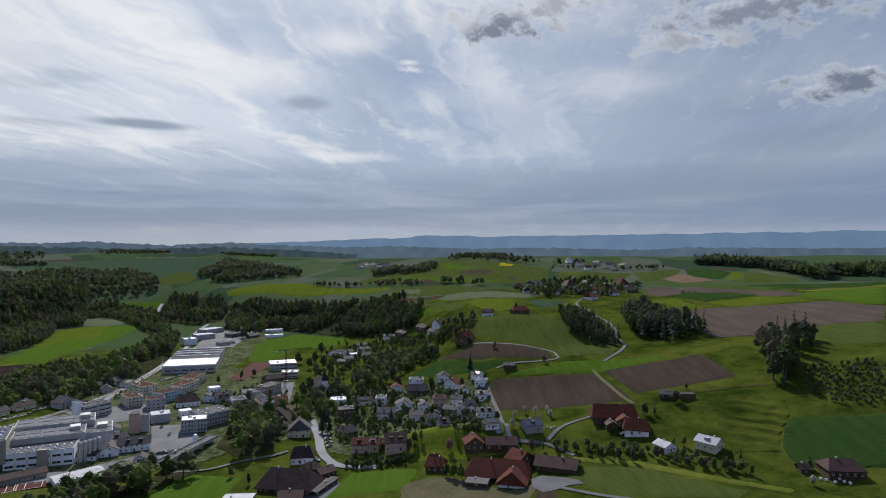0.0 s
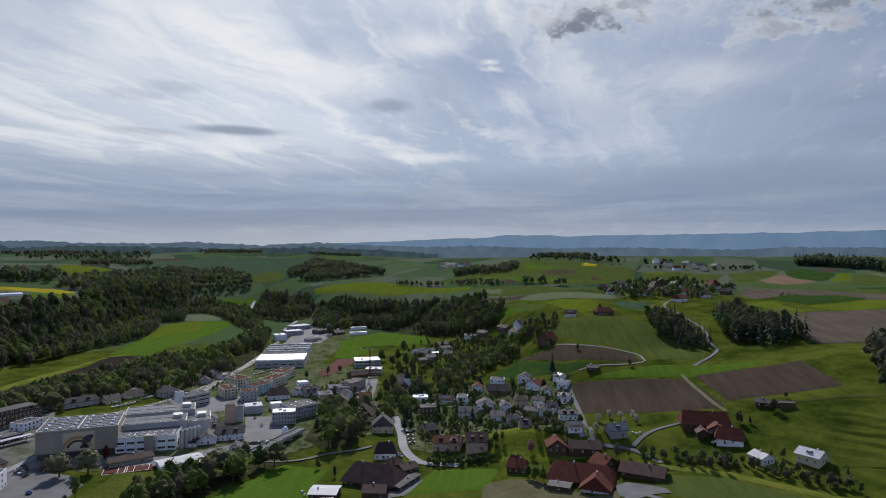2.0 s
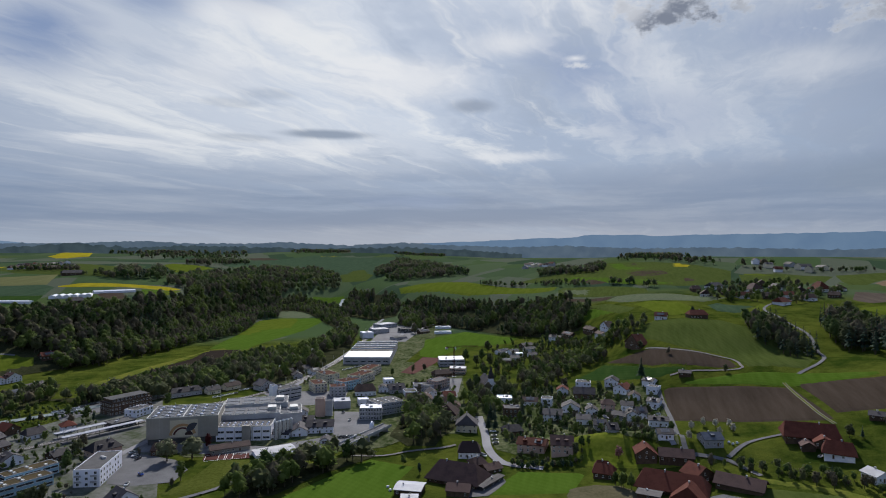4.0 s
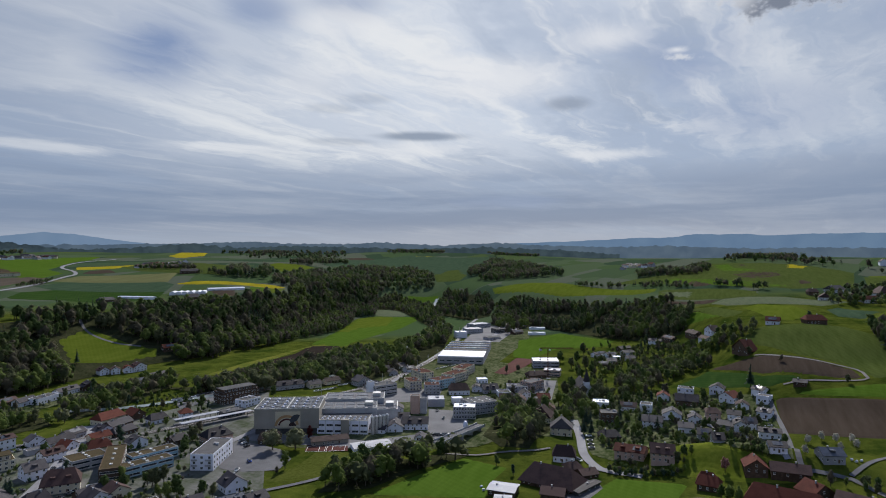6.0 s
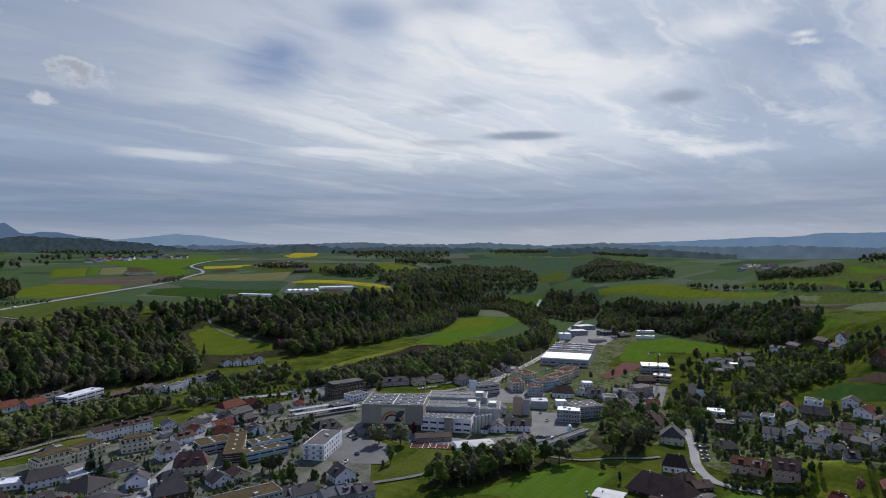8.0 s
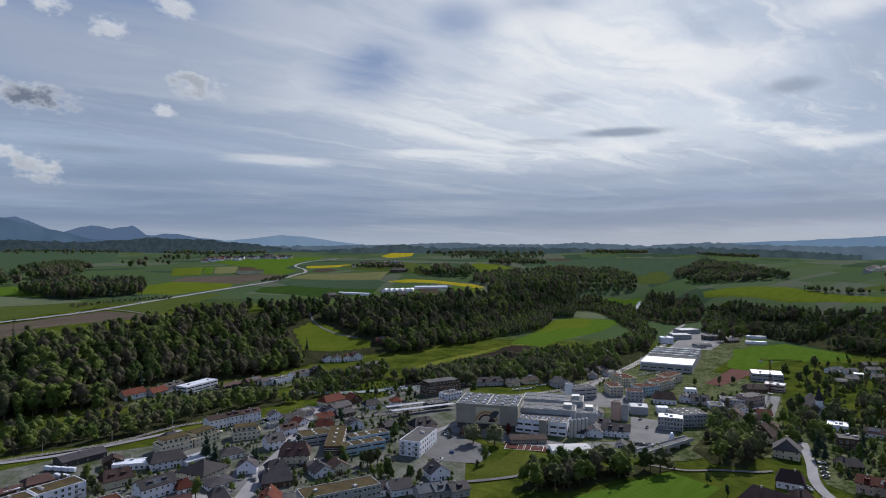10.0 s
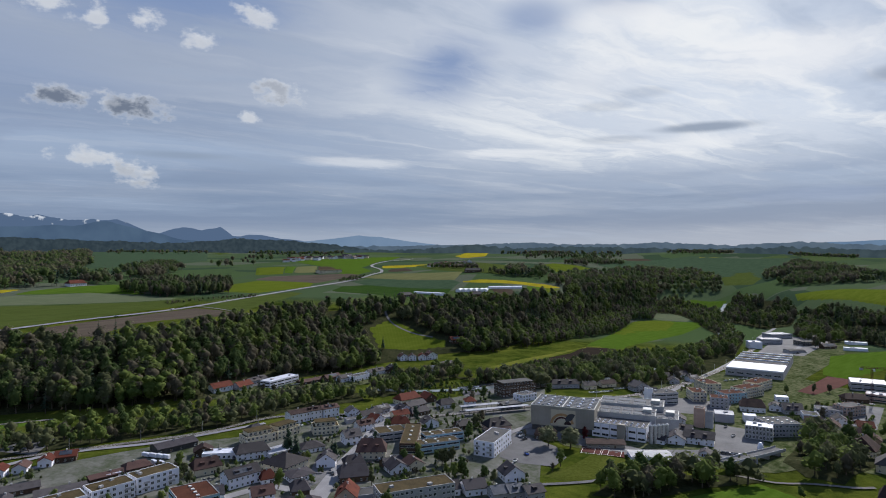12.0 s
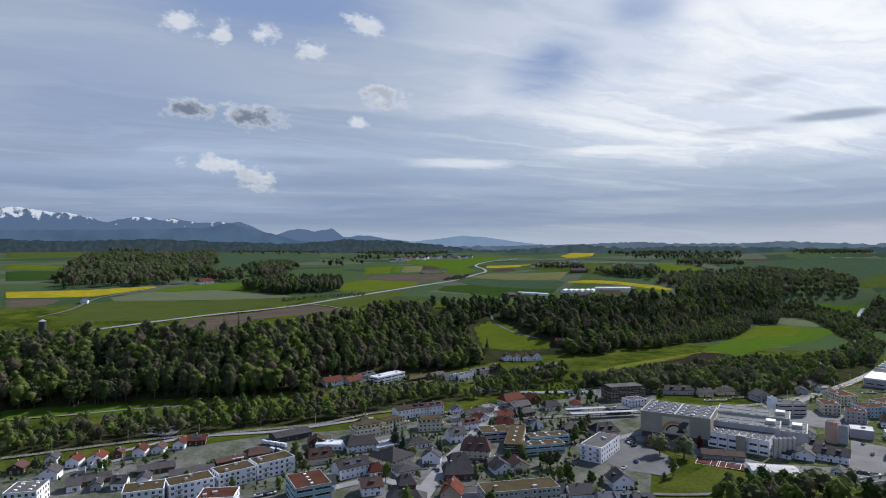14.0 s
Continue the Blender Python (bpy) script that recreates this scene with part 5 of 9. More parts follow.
def band(a0, a1, s0, s1, spacing):
    """Places between two lines of the land's profile, over a range of bearings."""
    deg = np.degrees(AZ)
    r_at = lambda a, s: np.array([np.interp(q, np.arange(8), BREAKS[:, np.argmin(abs(deg - b))]) for b, q in zip(a, s)])
    mid = np.linspace(a0, a1, 12)
    depth = r_at(mid, np.full(12, s1)) - r_at(mid, np.full(12, s0))
    area = np.mean(depth * (r_at(mid, np.full(12, (s0 + s1) / 2)))) * radians(a1 - a0)
    n = int(area / spacing**2)
    a, s = rng.uniform(a0, a1, n), rng.uniform(s0, s1, n)
    r = r_at(a, s)
    return np.stack([-np.sin(np.radians(a)) * r, np.cos(np.radians(a)) * r], -1)


def wood(name, places, mix, tall, label, clear=()):
    """One wood of many trees. mix: (form, foliage, share) rows."""
    keep = np.ones(len(places), bool)
    for corners in clear:
        keep &= ~inside(places[:, 0], places[:, 1], corners)
    if mix is GARDEN:  # streets stay free
        keep &= np.array([np.min(np.hypot(LANES[:, 0] - x, LANES[:, 1] - y)) > 6.5 for x, y in places])
    for kx, ky, kr in KEEP_CLEAR:
        keep &= np.hypot(places[:, 0] - kx, places[:, 1] - ky) > kr
    if mix is FAR or mix is RIDGE:  # ragged edges and gaps
        keep &= np.array([noise.noise((x / 70, y / 70, 9.1)) > -0.26 for x, y in places])
    places = places[keep]
    share = np.array([m[2] for m in mix], float)
    # stands of one kind keep together
    swell = np.array([noise.noise((x / 60, y / 60, 3.3)) for x, y in places]) * 0.9 + rng.uniform(0, 1, len(places))
    order = np.clip((swell - swell.min()) / (np.ptp(swell) + 1e-6), 0, 0.999)
    rank = np.argsort(np.argsort(order)) / max(1, len(order))
    kind = np.searchsorted(np.cumsum(share) / share.sum(), rank, side="right").clip(0, len(mix) - 1)
    V, Fc, I, n = [], [], [], 0
    for k, (form, leaf, _) in enumerate(mix):
        here = places[kind == k]
        forms = WOOD_FORMS[form]
        which = rng.integers(0, len(forms), len(here))
        for w, (v, f, part) in enumerate(forms):
            p = here[which == w]
            if not len(p):
                continue
            m = len(p)
            h = rng.uniform(tall[0], tall[1], m) * (1.1 if "cone" in form else 1.0)
            wide = h * rng.uniform(*((0.85, 1.2) if "cone" in form else (1.25, 1.8) if form in ("far", "sparse") else (1.15, 1.65)), m)
            t = rng.uniform(0, 2 * np.pi, m)
            c, s = np.cos(t)[:, None], np.sin(t)[:, None]
            x = (v[:, 0] * c - v[:, 1] * s) * wide[:, None] + p[:, :1]
            y = (v[:, 0] * s + v[:, 1] * c) * wide[:, None] + p[:, 1:]
            z = v[:, 2] * h[:, None] + height(p[:, 0], p[:, 1])[:, None]
            V.append(np.stack([x, y, z], -1).reshape(-1, 3))
            Fc.append((f[None] + (np.arange(m) * len(v))[:, None, None] + n).reshape(-1, 4))
            I.append(np.tile(np.where(part == 0, 0, FOLIAGE.index(leaf)), m))
            n += m * len(v)
    ob = mesh_object(name, np.concatenate(V), np.concatenate(Fc), [M[k] for k in FOLIAGE], index=np.concatenate(I), smooth=True)
    return tagged(ob, label, "wood", kind="stuff")


MIXED = [("cone", "needles", 0.06), ("tall", "leaf_green", 0.24), ("sparse", "leaf_brown", 0.18), ("tall", "leaf_olive", 0.28), ("broad", "leaf_brown", 0.06), ("broad", "leaf_fresh", 0.18)]
DARK = [("cone", "needles", 0.42), ("tall", "leaf_olive", 0.2), ("sparse", "leaf_brown", 0.16), ("tall", "leaf_green", 0.22)]
RIDGE = [("cone", "needles", 0.12), ("tall", "leaf_green", 0.24), ("tall", "leaf_olive", 0.30), ("sparse", "leaf_brown", 0.2), ("broad", "leaf_fresh", 0.14)]
RIVER = [("broad", "leaf_fresh", 0.18), ("sparse", "leaf_olive", 0.24), ("tall", "leaf_green", 0.14), ("sparse", "leaf_brown", 0.14), ("bush", "leaf_fresh", 0.14), ("bush", "leaf_olive", 0.16)]
FARDARK = [("farcone", "needles", 0.45), ("far", "leaf_green", 0.3), ("far", "leaf_olive", 0.15), ("far", "needles", 0.1)]
FARMIX = [("farcone", "needles", 0.08), ("far", "leaf_green", 0.3), ("far", "leaf_olive", 0.34), ("far", "leaf_brown", 0.18), ("far", "leaf_fresh", 0.1)]
FAR = [("farcone", "needles", 0.2), ("far", "leaf_green", 0.3), ("far", "leaf_olive", 0.28), ("far", "leaf_brown", 0.22)]
GARDEN = [("bush", "leaf_green", 0.24), ("broad", "leaf_fresh", 0.1), ("broad", "leaf_green", 0.1), ("bush", "leaf_olive", 0.2), ("bush", "leaf_fresh", 0.24), ("bush", "needles", 0.06), ("bush", "leaf_brown", 0.06)]
SCRUB = [("bush", "leaf_olive", 0.4), ("bush", "leaf_brown", 0.3), ("bush", "leaf_green", 0.3)]


# ---- buildings ----
def part(name, bm, mat, parent, label=""):
    me = bpy.data.meshes.new(name)
    bm.normal_update()
    bm.to_mesh(me)
    bm.free()
    for m in mat if isinstance(mat, (list, tuple)) else [mat]:
        me.materials.append(m)
    ob = new(name, me)
    ob.parent = parent
    if label:
        ob["label"] = label
    return ob


def box(bm, x0, x1, y0, y1, z0, z1, mat=0):
    v = [bm.verts.new(p) for p in ((x0, y0, z0), (x1, y0, z0), (x1, y1, z0), (x0, y1, z0), (x0, y0, z1), (x1, y0, z1), (x1, y1, z1), (x0, y1, z1))]
    for q in ((3, 2, 1, 0), (4, 5, 6, 7), (0, 1, 5, 4), (1, 2, 6, 5), (2, 3, 7, 6), (3, 0, 4, 7)):
        bm.faces.new([v[i] for i in q]).material_index = mat
    return v


PANES = {}


def pane_mesh(w, h):
    """A window: frame, sash bar and dark glass, standing in the plane y = 0 and looking to -y."""
    key = (round(w, 1), round(h, 1))
    if key not in PANES:
        bm = bmesh.new()
        box(bm, -w / 2, w / 2, -0.06, 0.12, 0, h, 0)
        for x0, x1 in ((-w / 2 + 0.09, -0.04), (0.04, w / 2 - 0.09)):
            box(bm, x0, x1, -0.075, -0.03, 0.09, h - 0.09, 1)
        box(bm, -w / 2 - 0.08, w / 2 + 0.08, -0.16, 0.0, -0.08, 0.0, 0)
        me = bpy.data.meshes.new("window")
        bm.to_mesh(me)
        bm.free()
        me.materials.append(M["frame_white"])
        me.materials.append(M["glass"])
        PANES[key] = me
    return PANES[key]


def put(name, mesh, parent, x, y, z, turn=0.0):
    ob = new(name, mesh)
    ob.parent = parent
    ob.matrix_basis = pose(x, y, z, 0, 0, turn)
    return ob


def windows(root, w, d, h, base=0.9, step=3.2, size=(1.1, 1.3), sides="fblr", storey=2.75, skip=0.1, g=None, inset=0.0):
    floors = max(1, int(h / storey + 0.25))
    gap = h / floors
    for k in range(floors):
        z = k * gap + min(base, gap * 0.35)
        for side in sides:
            span = w if side in "fb" else d
            n = max(1, int((span - 1.0) / step))
            for i in range(n):
                if g is not None and g.random() < skip:
                    continue
                u = (i + 0.5) / n * span - span / 2
                x, y, t = {"f": (u, -d / 2, 0), "b": (-u, d / 2, 180), "l": (-w / 2, -u, -90), "r": (w / 2, u, 90)}[side]
                put("window", pane_mesh(*size), root, x, y, z, t)


def gable_roof(root, w, d, h, pitch, over, mat, hip=0.0, ridge="a", lift_=0.0):
    """A tiled roof with thickness and overhang; ridge along the width ("a") or the depth ("x"). hip: cut-back of its ends."""
    bm = bmesh.new()
    sx, sy = (w / 2 + over, d / 2 + over) if ridge == "a" else (d / 2 + over, w / 2 + over)
    rise = (sy) * math.tan(radians(pitch))
    drop = over * math.tan(radians(pitch))
    e, t = h - drop, 0.28
    cut = min(hip * sy, sx * 0.92)
    rings = []
    for off in (0.0, t):
        pts = [(-sx, -sy, e + off), (sx, -sy, e + off), (sx, sy, e + off), (-sx, sy, e + off), (-sx + cut, 0, e + rise + off), (sx - cut, 0, e + rise + off)]
        rings.append([bm.verts.new(p if ridge == "a" else (p[1], -p[0], p[2])) for p in pts])
    lo, hi = rings
    for r, flip in ((hi, False), (lo, True)):
        for q in ((0, 1, 5, 4), (2, 3, 4, 5), (1, 2, 5), (3, 0, 4)):
            if len(q) == 3 and cut == 0:
                continue
            bm.faces.new([r[i] for i in (q[::-1] if flip else q)])
    edges = ((0, 1), (1, 2), (2, 3), (3, 0)) if cut else ((0, 1), (1, 5), (5, 2), (2, 3), (3, 4), (4, 0))
    for i, j in edges:
        bm.faces.new([lo[i], lo[j], hi[j], hi[i]])
    if lift_:
        for v in bm.verts:
            v.co.z += lift_
    return part("roof", bm, mat, root), e + rise


def walls(root, w, d, h, mat, foot=3.0, pitch=0.0, ridge="a", full=True):
    """Outer walls down into the ground, with the gable ends of a pitched roof."""
    bm = bmesh.new()
    box(bm, -w / 2, w / 2, -d / 2, d / 2, -foot, h)
    if pitch and full:
        half = d / 2 if ridge == "a" else w / 2
        top = h + half * math.tan(radians(pitch)) - 0.02
        for s in (-1, 1):
            pts = [(s * w / 2, -d / 2, h), (s * w / 2, d / 2, h), (s * w / 2, 0, top)] if ridge == "a" else [(-w / 2, s * d / 2, h), (w / 2, s * d / 2, h), (0, s * d / 2, top)]
            inner = [(x * (1 - 0.3 / (w / 2)) if ridge == "a" else x, y * (1 - 0.3 / (d / 2)) if ridge != "a" else y, z) for x, y, z in pts]
            a, b = [bm.verts.new(p) for p in pts], [bm.verts.new(p) for p in inner]
            bm.faces.new(a)
            bm.faces.new(b[::-1])
            for i in range(3):
                bm.faces.new([a[i], b[i], b[(i + 1) % 3], a[(i + 1) % 3]])
        bmesh.ops.recalc_face_normals(bm, faces=bm.faces[:])
    return part("wall", bm, mat, root)


WORDS = {"white_wall": "white rendered", "cream_wall": "cream rendered", "grey_wall": "grey rendered", "pink_wall": "pinkish rendered", "blue_wall": "pale blue clad", "timber": "dark timber", "concrete": "grey concrete", "facade": "beige metal-clad", "dark_metal": "dark metal-clad", "metal_roof": "grey metal-clad", "silo": "light metal",
         "tile_red": "red tiled", "tile_brown": "brown tiled", "tile_dark": "dark slate-grey", "tile_grey": "grey tiled", "moss_roof": "brownish planted flat", "moss_red": "reddish planted flat", "flat_roof": "dark flat", "bright_roof": "bright white", "solar": "solar-panelled", "pale_roof": "pale grey"}


def root_at(name, x, y, turn, w, d):
    """An empty at the base of a building, at the lowest ground under it."""
    a = radians(turn)
    c, s = math.cos(a), math.sin(a)
    z = float(np.mean([height(x + c * u - s * v, y + s * u + c * v) for u in (-w / 2, w / 2) for v in (-d / 2, d / 2)]))
    ob = new(name)
    ob.matrix_basis = pose(x, y, z, 0, 0, turn)
    KEEP_CLEAR.append((x, y, 0.55 * math.hypot(w, d)))
    return ob


COUNT = [0]


def house(x, y, turn, w, d, h, roof="tile_brown", wall="white_wall", ridge="a", pitch=36, hip=0.0, what="house", panes=True, over=0.7):
    """A house with a pitched roof."""
    COUNT[0] += 1
    g = random.Random(COUNT[0])
    root = root_at(what, x, y, turn, w, d)
    walls(root, w, d, h, M[wall], 3.0, pitch, ridge, hip == 0)
    r, top = gable_roof(root, w, d, h, pitch, over, M[roof], hip, ridge)
    if panes:
        windows(root, w, d, h, step=2.9, sides="flr" if what == "house" and math.hypot(x, y) < 800 else "f", g=g, skip=0.12 if what == "house" else 0.5)
        bm = bmesh.new()
        box(bm, -0.5, 0.5, -0.08, 0.1, 0, 2.05)
        box(bm, 0.32, 0.4, -0.14, -0.08, 0.95, 1.05)
        part("door", bm, M["timber"], root).matrix_basis = pose(w * g.uniform(-0.25, 0.25), -d / 2, 0)
        if ridge == "x" and hip == 0:
            half = w / 2
            if half * math.tan(radians(pitch)) > 2.2:
                for s, t in ((-1, 0), (1, 180)):
                    put("window", pane_mesh(1.1, 1.2), root, 0, s * d / 2, h + 0.3, t)
        if ridge == "a" and hip == 0 and d / 2 * math.tan(radians(pitch)) > 2.2:
            for s, t in ((-1, -90), (1, 90)):
                put("window", pane_mesh(1.1, 1.2), root, s * w / 2, 0, h + 0.3, t)
        # a chimney with a cap
        bm = bmesh.new()
        box(bm, -0.35, 0.35, -0.35, 0.35, -1.6, 0.9)
        box(bm, -0.45, 0.45, -0.45, 0.45, 0.9, 1.0)
        cx = g.uniform(-0.25, 0.25) * (w if ridge == "a" else d)
        px_, py_ = (cx, g.uniform(-0.8, 0.8)) if ridge == "a" else (g.uniform(-0.8, 0.8), cx)
        part("chimney", bm, M["concrete"], root).matrix_basis = pose(px_, py_, top)
    if what == "house" and h > 4 and g.random() < 0.55:
        # a dormer or a row of roof lights on the slope that looks out
        for s in ((-1, 1) if w > 12 else (0,)):
            bm = bmesh.new()
            q = min(d, w) / 2
            if ridge == "a":
                box(bm, s * w * 0.2 - 1.2, s * w * 0.2 + 1.2, -d * 0.36, -d * 0.05, h + 0.2, h + (d / 2 - d * 0.36) * math.tan(radians(pitch)) + 1.6)
            else:
                box(bm, -w * 0.36, -w * 0.05, s * d * 0.2 - 1.2, s * d * 0.2 + 1.2, h + 0.2, h + (w / 2 - w * 0.36) * math.tan(radians(pitch)) + 1.6)
            part("dormer", bm, M[roof], root)
    if what == "house" and ridge == "a" and hip == 0 and g.random() < 0.25 and roof != "solar":
        # a field of solar panels lying on the outward slope
        lie = pose(0, -d / 2, h, 0, 0, 0) @ pose(0, 0, 0, pitch, 0, 0)
        for i in range(4):
            for j in range(2):
                bm = bmesh.new()
                box(bm, -w * 0.3 + i * w * 0.15, -w * 0.3 + (i + 0.93) * w * 0.15, 1.2 + j * 1.75, 1.2 + (j + 0.95) * 1.75, 0.36, 0.42)
                part("solar_panel", bm, M["solar"], root).matrix_basis = lie
    shape = "hipped" if hip > 0.5 else "gable"
    return tagged(root, f"{WORDS[wall]} {what.replace('_', ' ')} with a {WORDS[roof]} {shape} roof", what.replace("_", " "), {"house": "houses of the town", "barn": "farm buildings"}.get(what, ""))


def block(x, y, turn, w, d, h, roof="flat_roof", wall="white_wall", what="apartment_block", step=2.8, size=(1.5, 1.5), attic=0.0, panes=True, lights=0, strips=False):
    """A flat-roofed building with a parapet, its windows, and roof lights or a set-back top floor."""
    COUNT[0] += 1
    g = random.Random(COUNT[0])
    root = root_at(what, x, y, turn, w, d)
    walls(root, w, d, h, M[wall])
    bm = bmesh.new()
    for x0, x1, y0, y1 in ((-w / 2, w / 2, -d / 2, -d / 2 + 0.3), (-w / 2, w / 2, d / 2 - 0.3, d / 2), (-w / 2, -w / 2 + 0.3, -d / 2 + 0.3, d / 2 - 0.3), (w / 2 - 0.3, w / 2, -d / 2 + 0.3, d / 2 - 0.3)):
        box(bm, x0, x1, y0, y1, h - 0.02, h + 0.5)
    part("parapet", bm, M[wall] if wall not in ("blue_wall",) else M["concrete"], root)
    bm = bmesh.new()
    box(bm, -w / 2 + 0.3, w / 2 - 0.3, -d / 2 + 0.3, d / 2 - 0.3, h - 0.1, h + 0.22)
    part("roof", bm, M[roof], root)
    if attic:
        bm = bmesh.new()
        box(bm, -w / 2 + 2, w / 2 - 2, -d / 2 + 2.2, d / 2 - 1.5, h + 0.2, h + attic)
        part("penthouse", bm, M[wall], root)
        bm = bmesh.new()
        box(bm, -w / 2 + 1.4, w / 2 - 1.4, -d / 2 + 1.6, d / 2 - 1.0, h + attic, h + attic + 0.3)
        part("penthouse_roof", bm, M[roof], root)
        n = max(2, int((w - 4) / 3.2))
        for i in range(n):
            put("window", pane_mesh(1.8, 1.7), root, -w / 2 + 2 + (i + 0.5) / n * (w - 4), -d / 2 + 2.2, h + 0.7)
    if strips:
        floors = max(1, round(h / 3.4))
        for k in range(floors):
            z = (k + 0.32) * h / floors
            for side, span, t in (("f", w, 0), ("r", d, 90), ("l", d, -90)):
                n = max(1, int(span / 9))
                for i in range(n):
                    u = (i + 0.5) / n * span - span / 2
                    px_, py_ = {"f": (u, -d / 2), "r": (w / 2, u), "l": (-w / 2, -u)}[side]
                    put("window", pane_mesh(span / n - 1.0, 1.3), root, px_, py_, z, t)
    elif panes:
        windows(root, w, d, h, step=step, size=size, sides="flr", storey=2.9, g=g, skip=0.08)
    for i in range(lights):
        bm = bmesh.new()
        box(bm, -0.8, 0.8, -0.8, 0.8, 0, 0.4)
        box(bm, -0.65, 0.65, -0.65, 0.65, 0.4, 0.6)
        cols = max(1, int(math.sqrt(lights * w / d)))
        u, v = (i % cols + 0.5) / cols, (i // cols + 0.5) / math.ceil(lights / cols)
        part("roof_light", bm, M["frame_white"], root).matrix_basis = pose((u - 0.5) * w * 0.88, (v - 0.5) * d * 0.85, h + 0.2)
    if what == "apartment_block" and wall != "timber" and h > 7:
        floors = max(2, round(h / 2.9))
        for k in range(1, floors):
            for u in (-0.3, 0.3) if w < 24 else (-0.36, -0.12, 0.12, 0.36):
                bm = bmesh.new()
                z = k * h / floors
                box(bm, u * w - 1.7, u * w + 1.7, -d / 2 - 1.5, -d / 2 - 0.09, z - 0.18, z)
                box(bm, u * w - 1.7, u * w + 1.7, -d / 2 - 1.5, -d / 2 - 1.42, z, z + 0.95)
                part("balcony", bm, M["concrete"], root)
    # vents and a stair head on the roof
    for i in range(2 if w * d > 150 and not lights and not attic else 0):
        bm = bmesh.new()
        s = g.uniform(0.6, 1.3)
        box(bm, -s, s, -s * 0.8, s * 0.8, 0, 1.1)
        part("roof_vent", bm, M["concrete"], root).matrix_basis = pose(g.uniform(-0.35, 0.35) * w, g.uniform(-0.3, 0.3) * d, h + 0.2, 0, 0, 15)
    return tagged(root, f"{WORDS[wall]} {what.replace('_', ' ')} with a {WORDS[roof]} roof", what.replace("_", " "), {"apartment_block": "flat-roofed apartment blocks"}.get(what, ""))

# the row of small houses between the railway and the river trees
house(-442, -26, 72, 8.2, 9, 3.7, "tile_brown", "timber", ridge='x', pitch=30)
house(-450, -9, 76, 6.9, 9, 4.1, "tile_grey", "white_wall", ridge='x', pitch=30)
house(-420, -9, 70, 9.3, 9, 4.5, "tile_grey", "white_wall", ridge='x', pitch=30)
house(-437, 3, 66, 7.6, 9, 4.5, "tile_red", "white_wall", ridge='x', pitch=30)
house(-436, 15, 66, 8.4, 9, 4.5, "tile_red", "white_wall", ridge='x', pitch=30)
house(-441, 27, 71, 5.2, 8, 4.1, "tile_brown", "timber", ridge='x', pitch=30)
house(-437, 39, 67, 7.4, 9, 4.5, "tile_red", "white_wall", ridge='x', pitch=30)
house(-438, 50, 67, 7.5, 9, 3.7, "tile_brown", "white_wall", ridge='x', pitch=30)
house(-441, 63, 68, 7.4, 9, 4.1, "tile_red", "white_wall", ridge='x', pitch=30)
house(-444, 74, 71, 11.4, 9, 3.7, "tile_red", "timber", pitch=30)
block(-426, 15, 67, 6.6, 6, 2.6, "flat_roof", "white_wall", what='garage', panes=False)
block(-419, 6, 84, 4.3, 6, 2.6, "flat_roof", "grey_wall", what='garage', panes=False)

# long sheds along the street
house(-401, 44, 87, 19.3, 10, 3.0, "tile_grey", "timber", pitch=20, what='barn')
house(-400, 12, 94, 16.0, 10, 3.0, "tile_grey", "timber", pitch=20, what='barn')
house(-383, 61, 86, 23.5, 10, 3.0, "tile_grey", "timber", pitch=20, what='barn')
house(-394, 86, 96, 20.1, 8, 2.5, "tile_brown", "timber", pitch=18, what='barn')
house(-396, 102, 92, 13.5, 10, 3.3, "tile_brown", "timber", pitch=27, hip=0.4)
house(-389, 13, 78, 4.9, 9, 3.7, "tile_grey", "grey_wall", ridge='x', pitch=30)
house(-384, 24, 71, 7.3, 9, 4.1, "tile_grey", "white_wall", pitch=30)
house(-383, 36, 74, 6.3, 9, 4.1, "tile_dark", "white_wall", ridge='x', pitch=30)
house(-394, 2, 88, 6.6, 9, 3.7, "tile_grey", "white_wall", pitch=30)

# white apartment blocks with planted roofs
block(-353, 33, 79, 19.6, 14, 8.6, "moss_roof", "white_wall", attic=0)
block(-353, 55, 93, 22.6, 13, 8.6, "moss_roof", "white_wall")
block(-358, 79, 98, 21.0, 13, 8.6, "moss_roof", "white_wall")
block(-363, 102, 98, 23.0, 13, 8.6, "moss_roof", "white_wall")
block(-324, 64, 65, 18.0, 14, 8.6, "moss_red", "white_wall")
block(-316, 108, 86, 18.8, 22, 9.5, "moss_red", "blue_wall", what='commercial_building', strips=True, lights=4)
block(-384, -19, 71, 15.6, 16, 8.6, "flat_roof", "white_wall", lights=6)

# houses round the railway yard
house(-424, 132, 96, 25.6, 14, 3.7, "tile_dark", "dark_metal", pitch=15, what='warehouse')
house(-398, 142, 71, 11.0, 9, 3.7, "tile_brown", "timber", ridge='x', pitch=30)
block(-387, 149, 56, 20.9, 10, 3.6, "bright_roof", "white_wall", what='workshop')
house(-366, 132, 86, 15.2, 11, 4.6, "tile_brown", "cream_wall", pitch=38, hip=0.3)
house(-335, 140, 94, 18.7, 11, 6.6, "tile_dark", "white_wall", pitch=30)
house(-431, 224, 88, 13.2, 11, 7.1, "tile_brown", "white_wall", pitch=18)
house(-431, 237, 85, 13.2, 11, 7.1, "tile_brown", "white_wall", pitch=18)
house(-429, 251, 85, 13.5, 11, 7.1, "tile_brown", "white_wall", pitch=18)
block(-402, 180, 89, 20.6, 13, 5.6, "moss_roof", "cream_wall", attic=3)
block(-404, 200, 103, 20.0, 13, 5.6, "moss_roof", "cream_wall", attic=3)
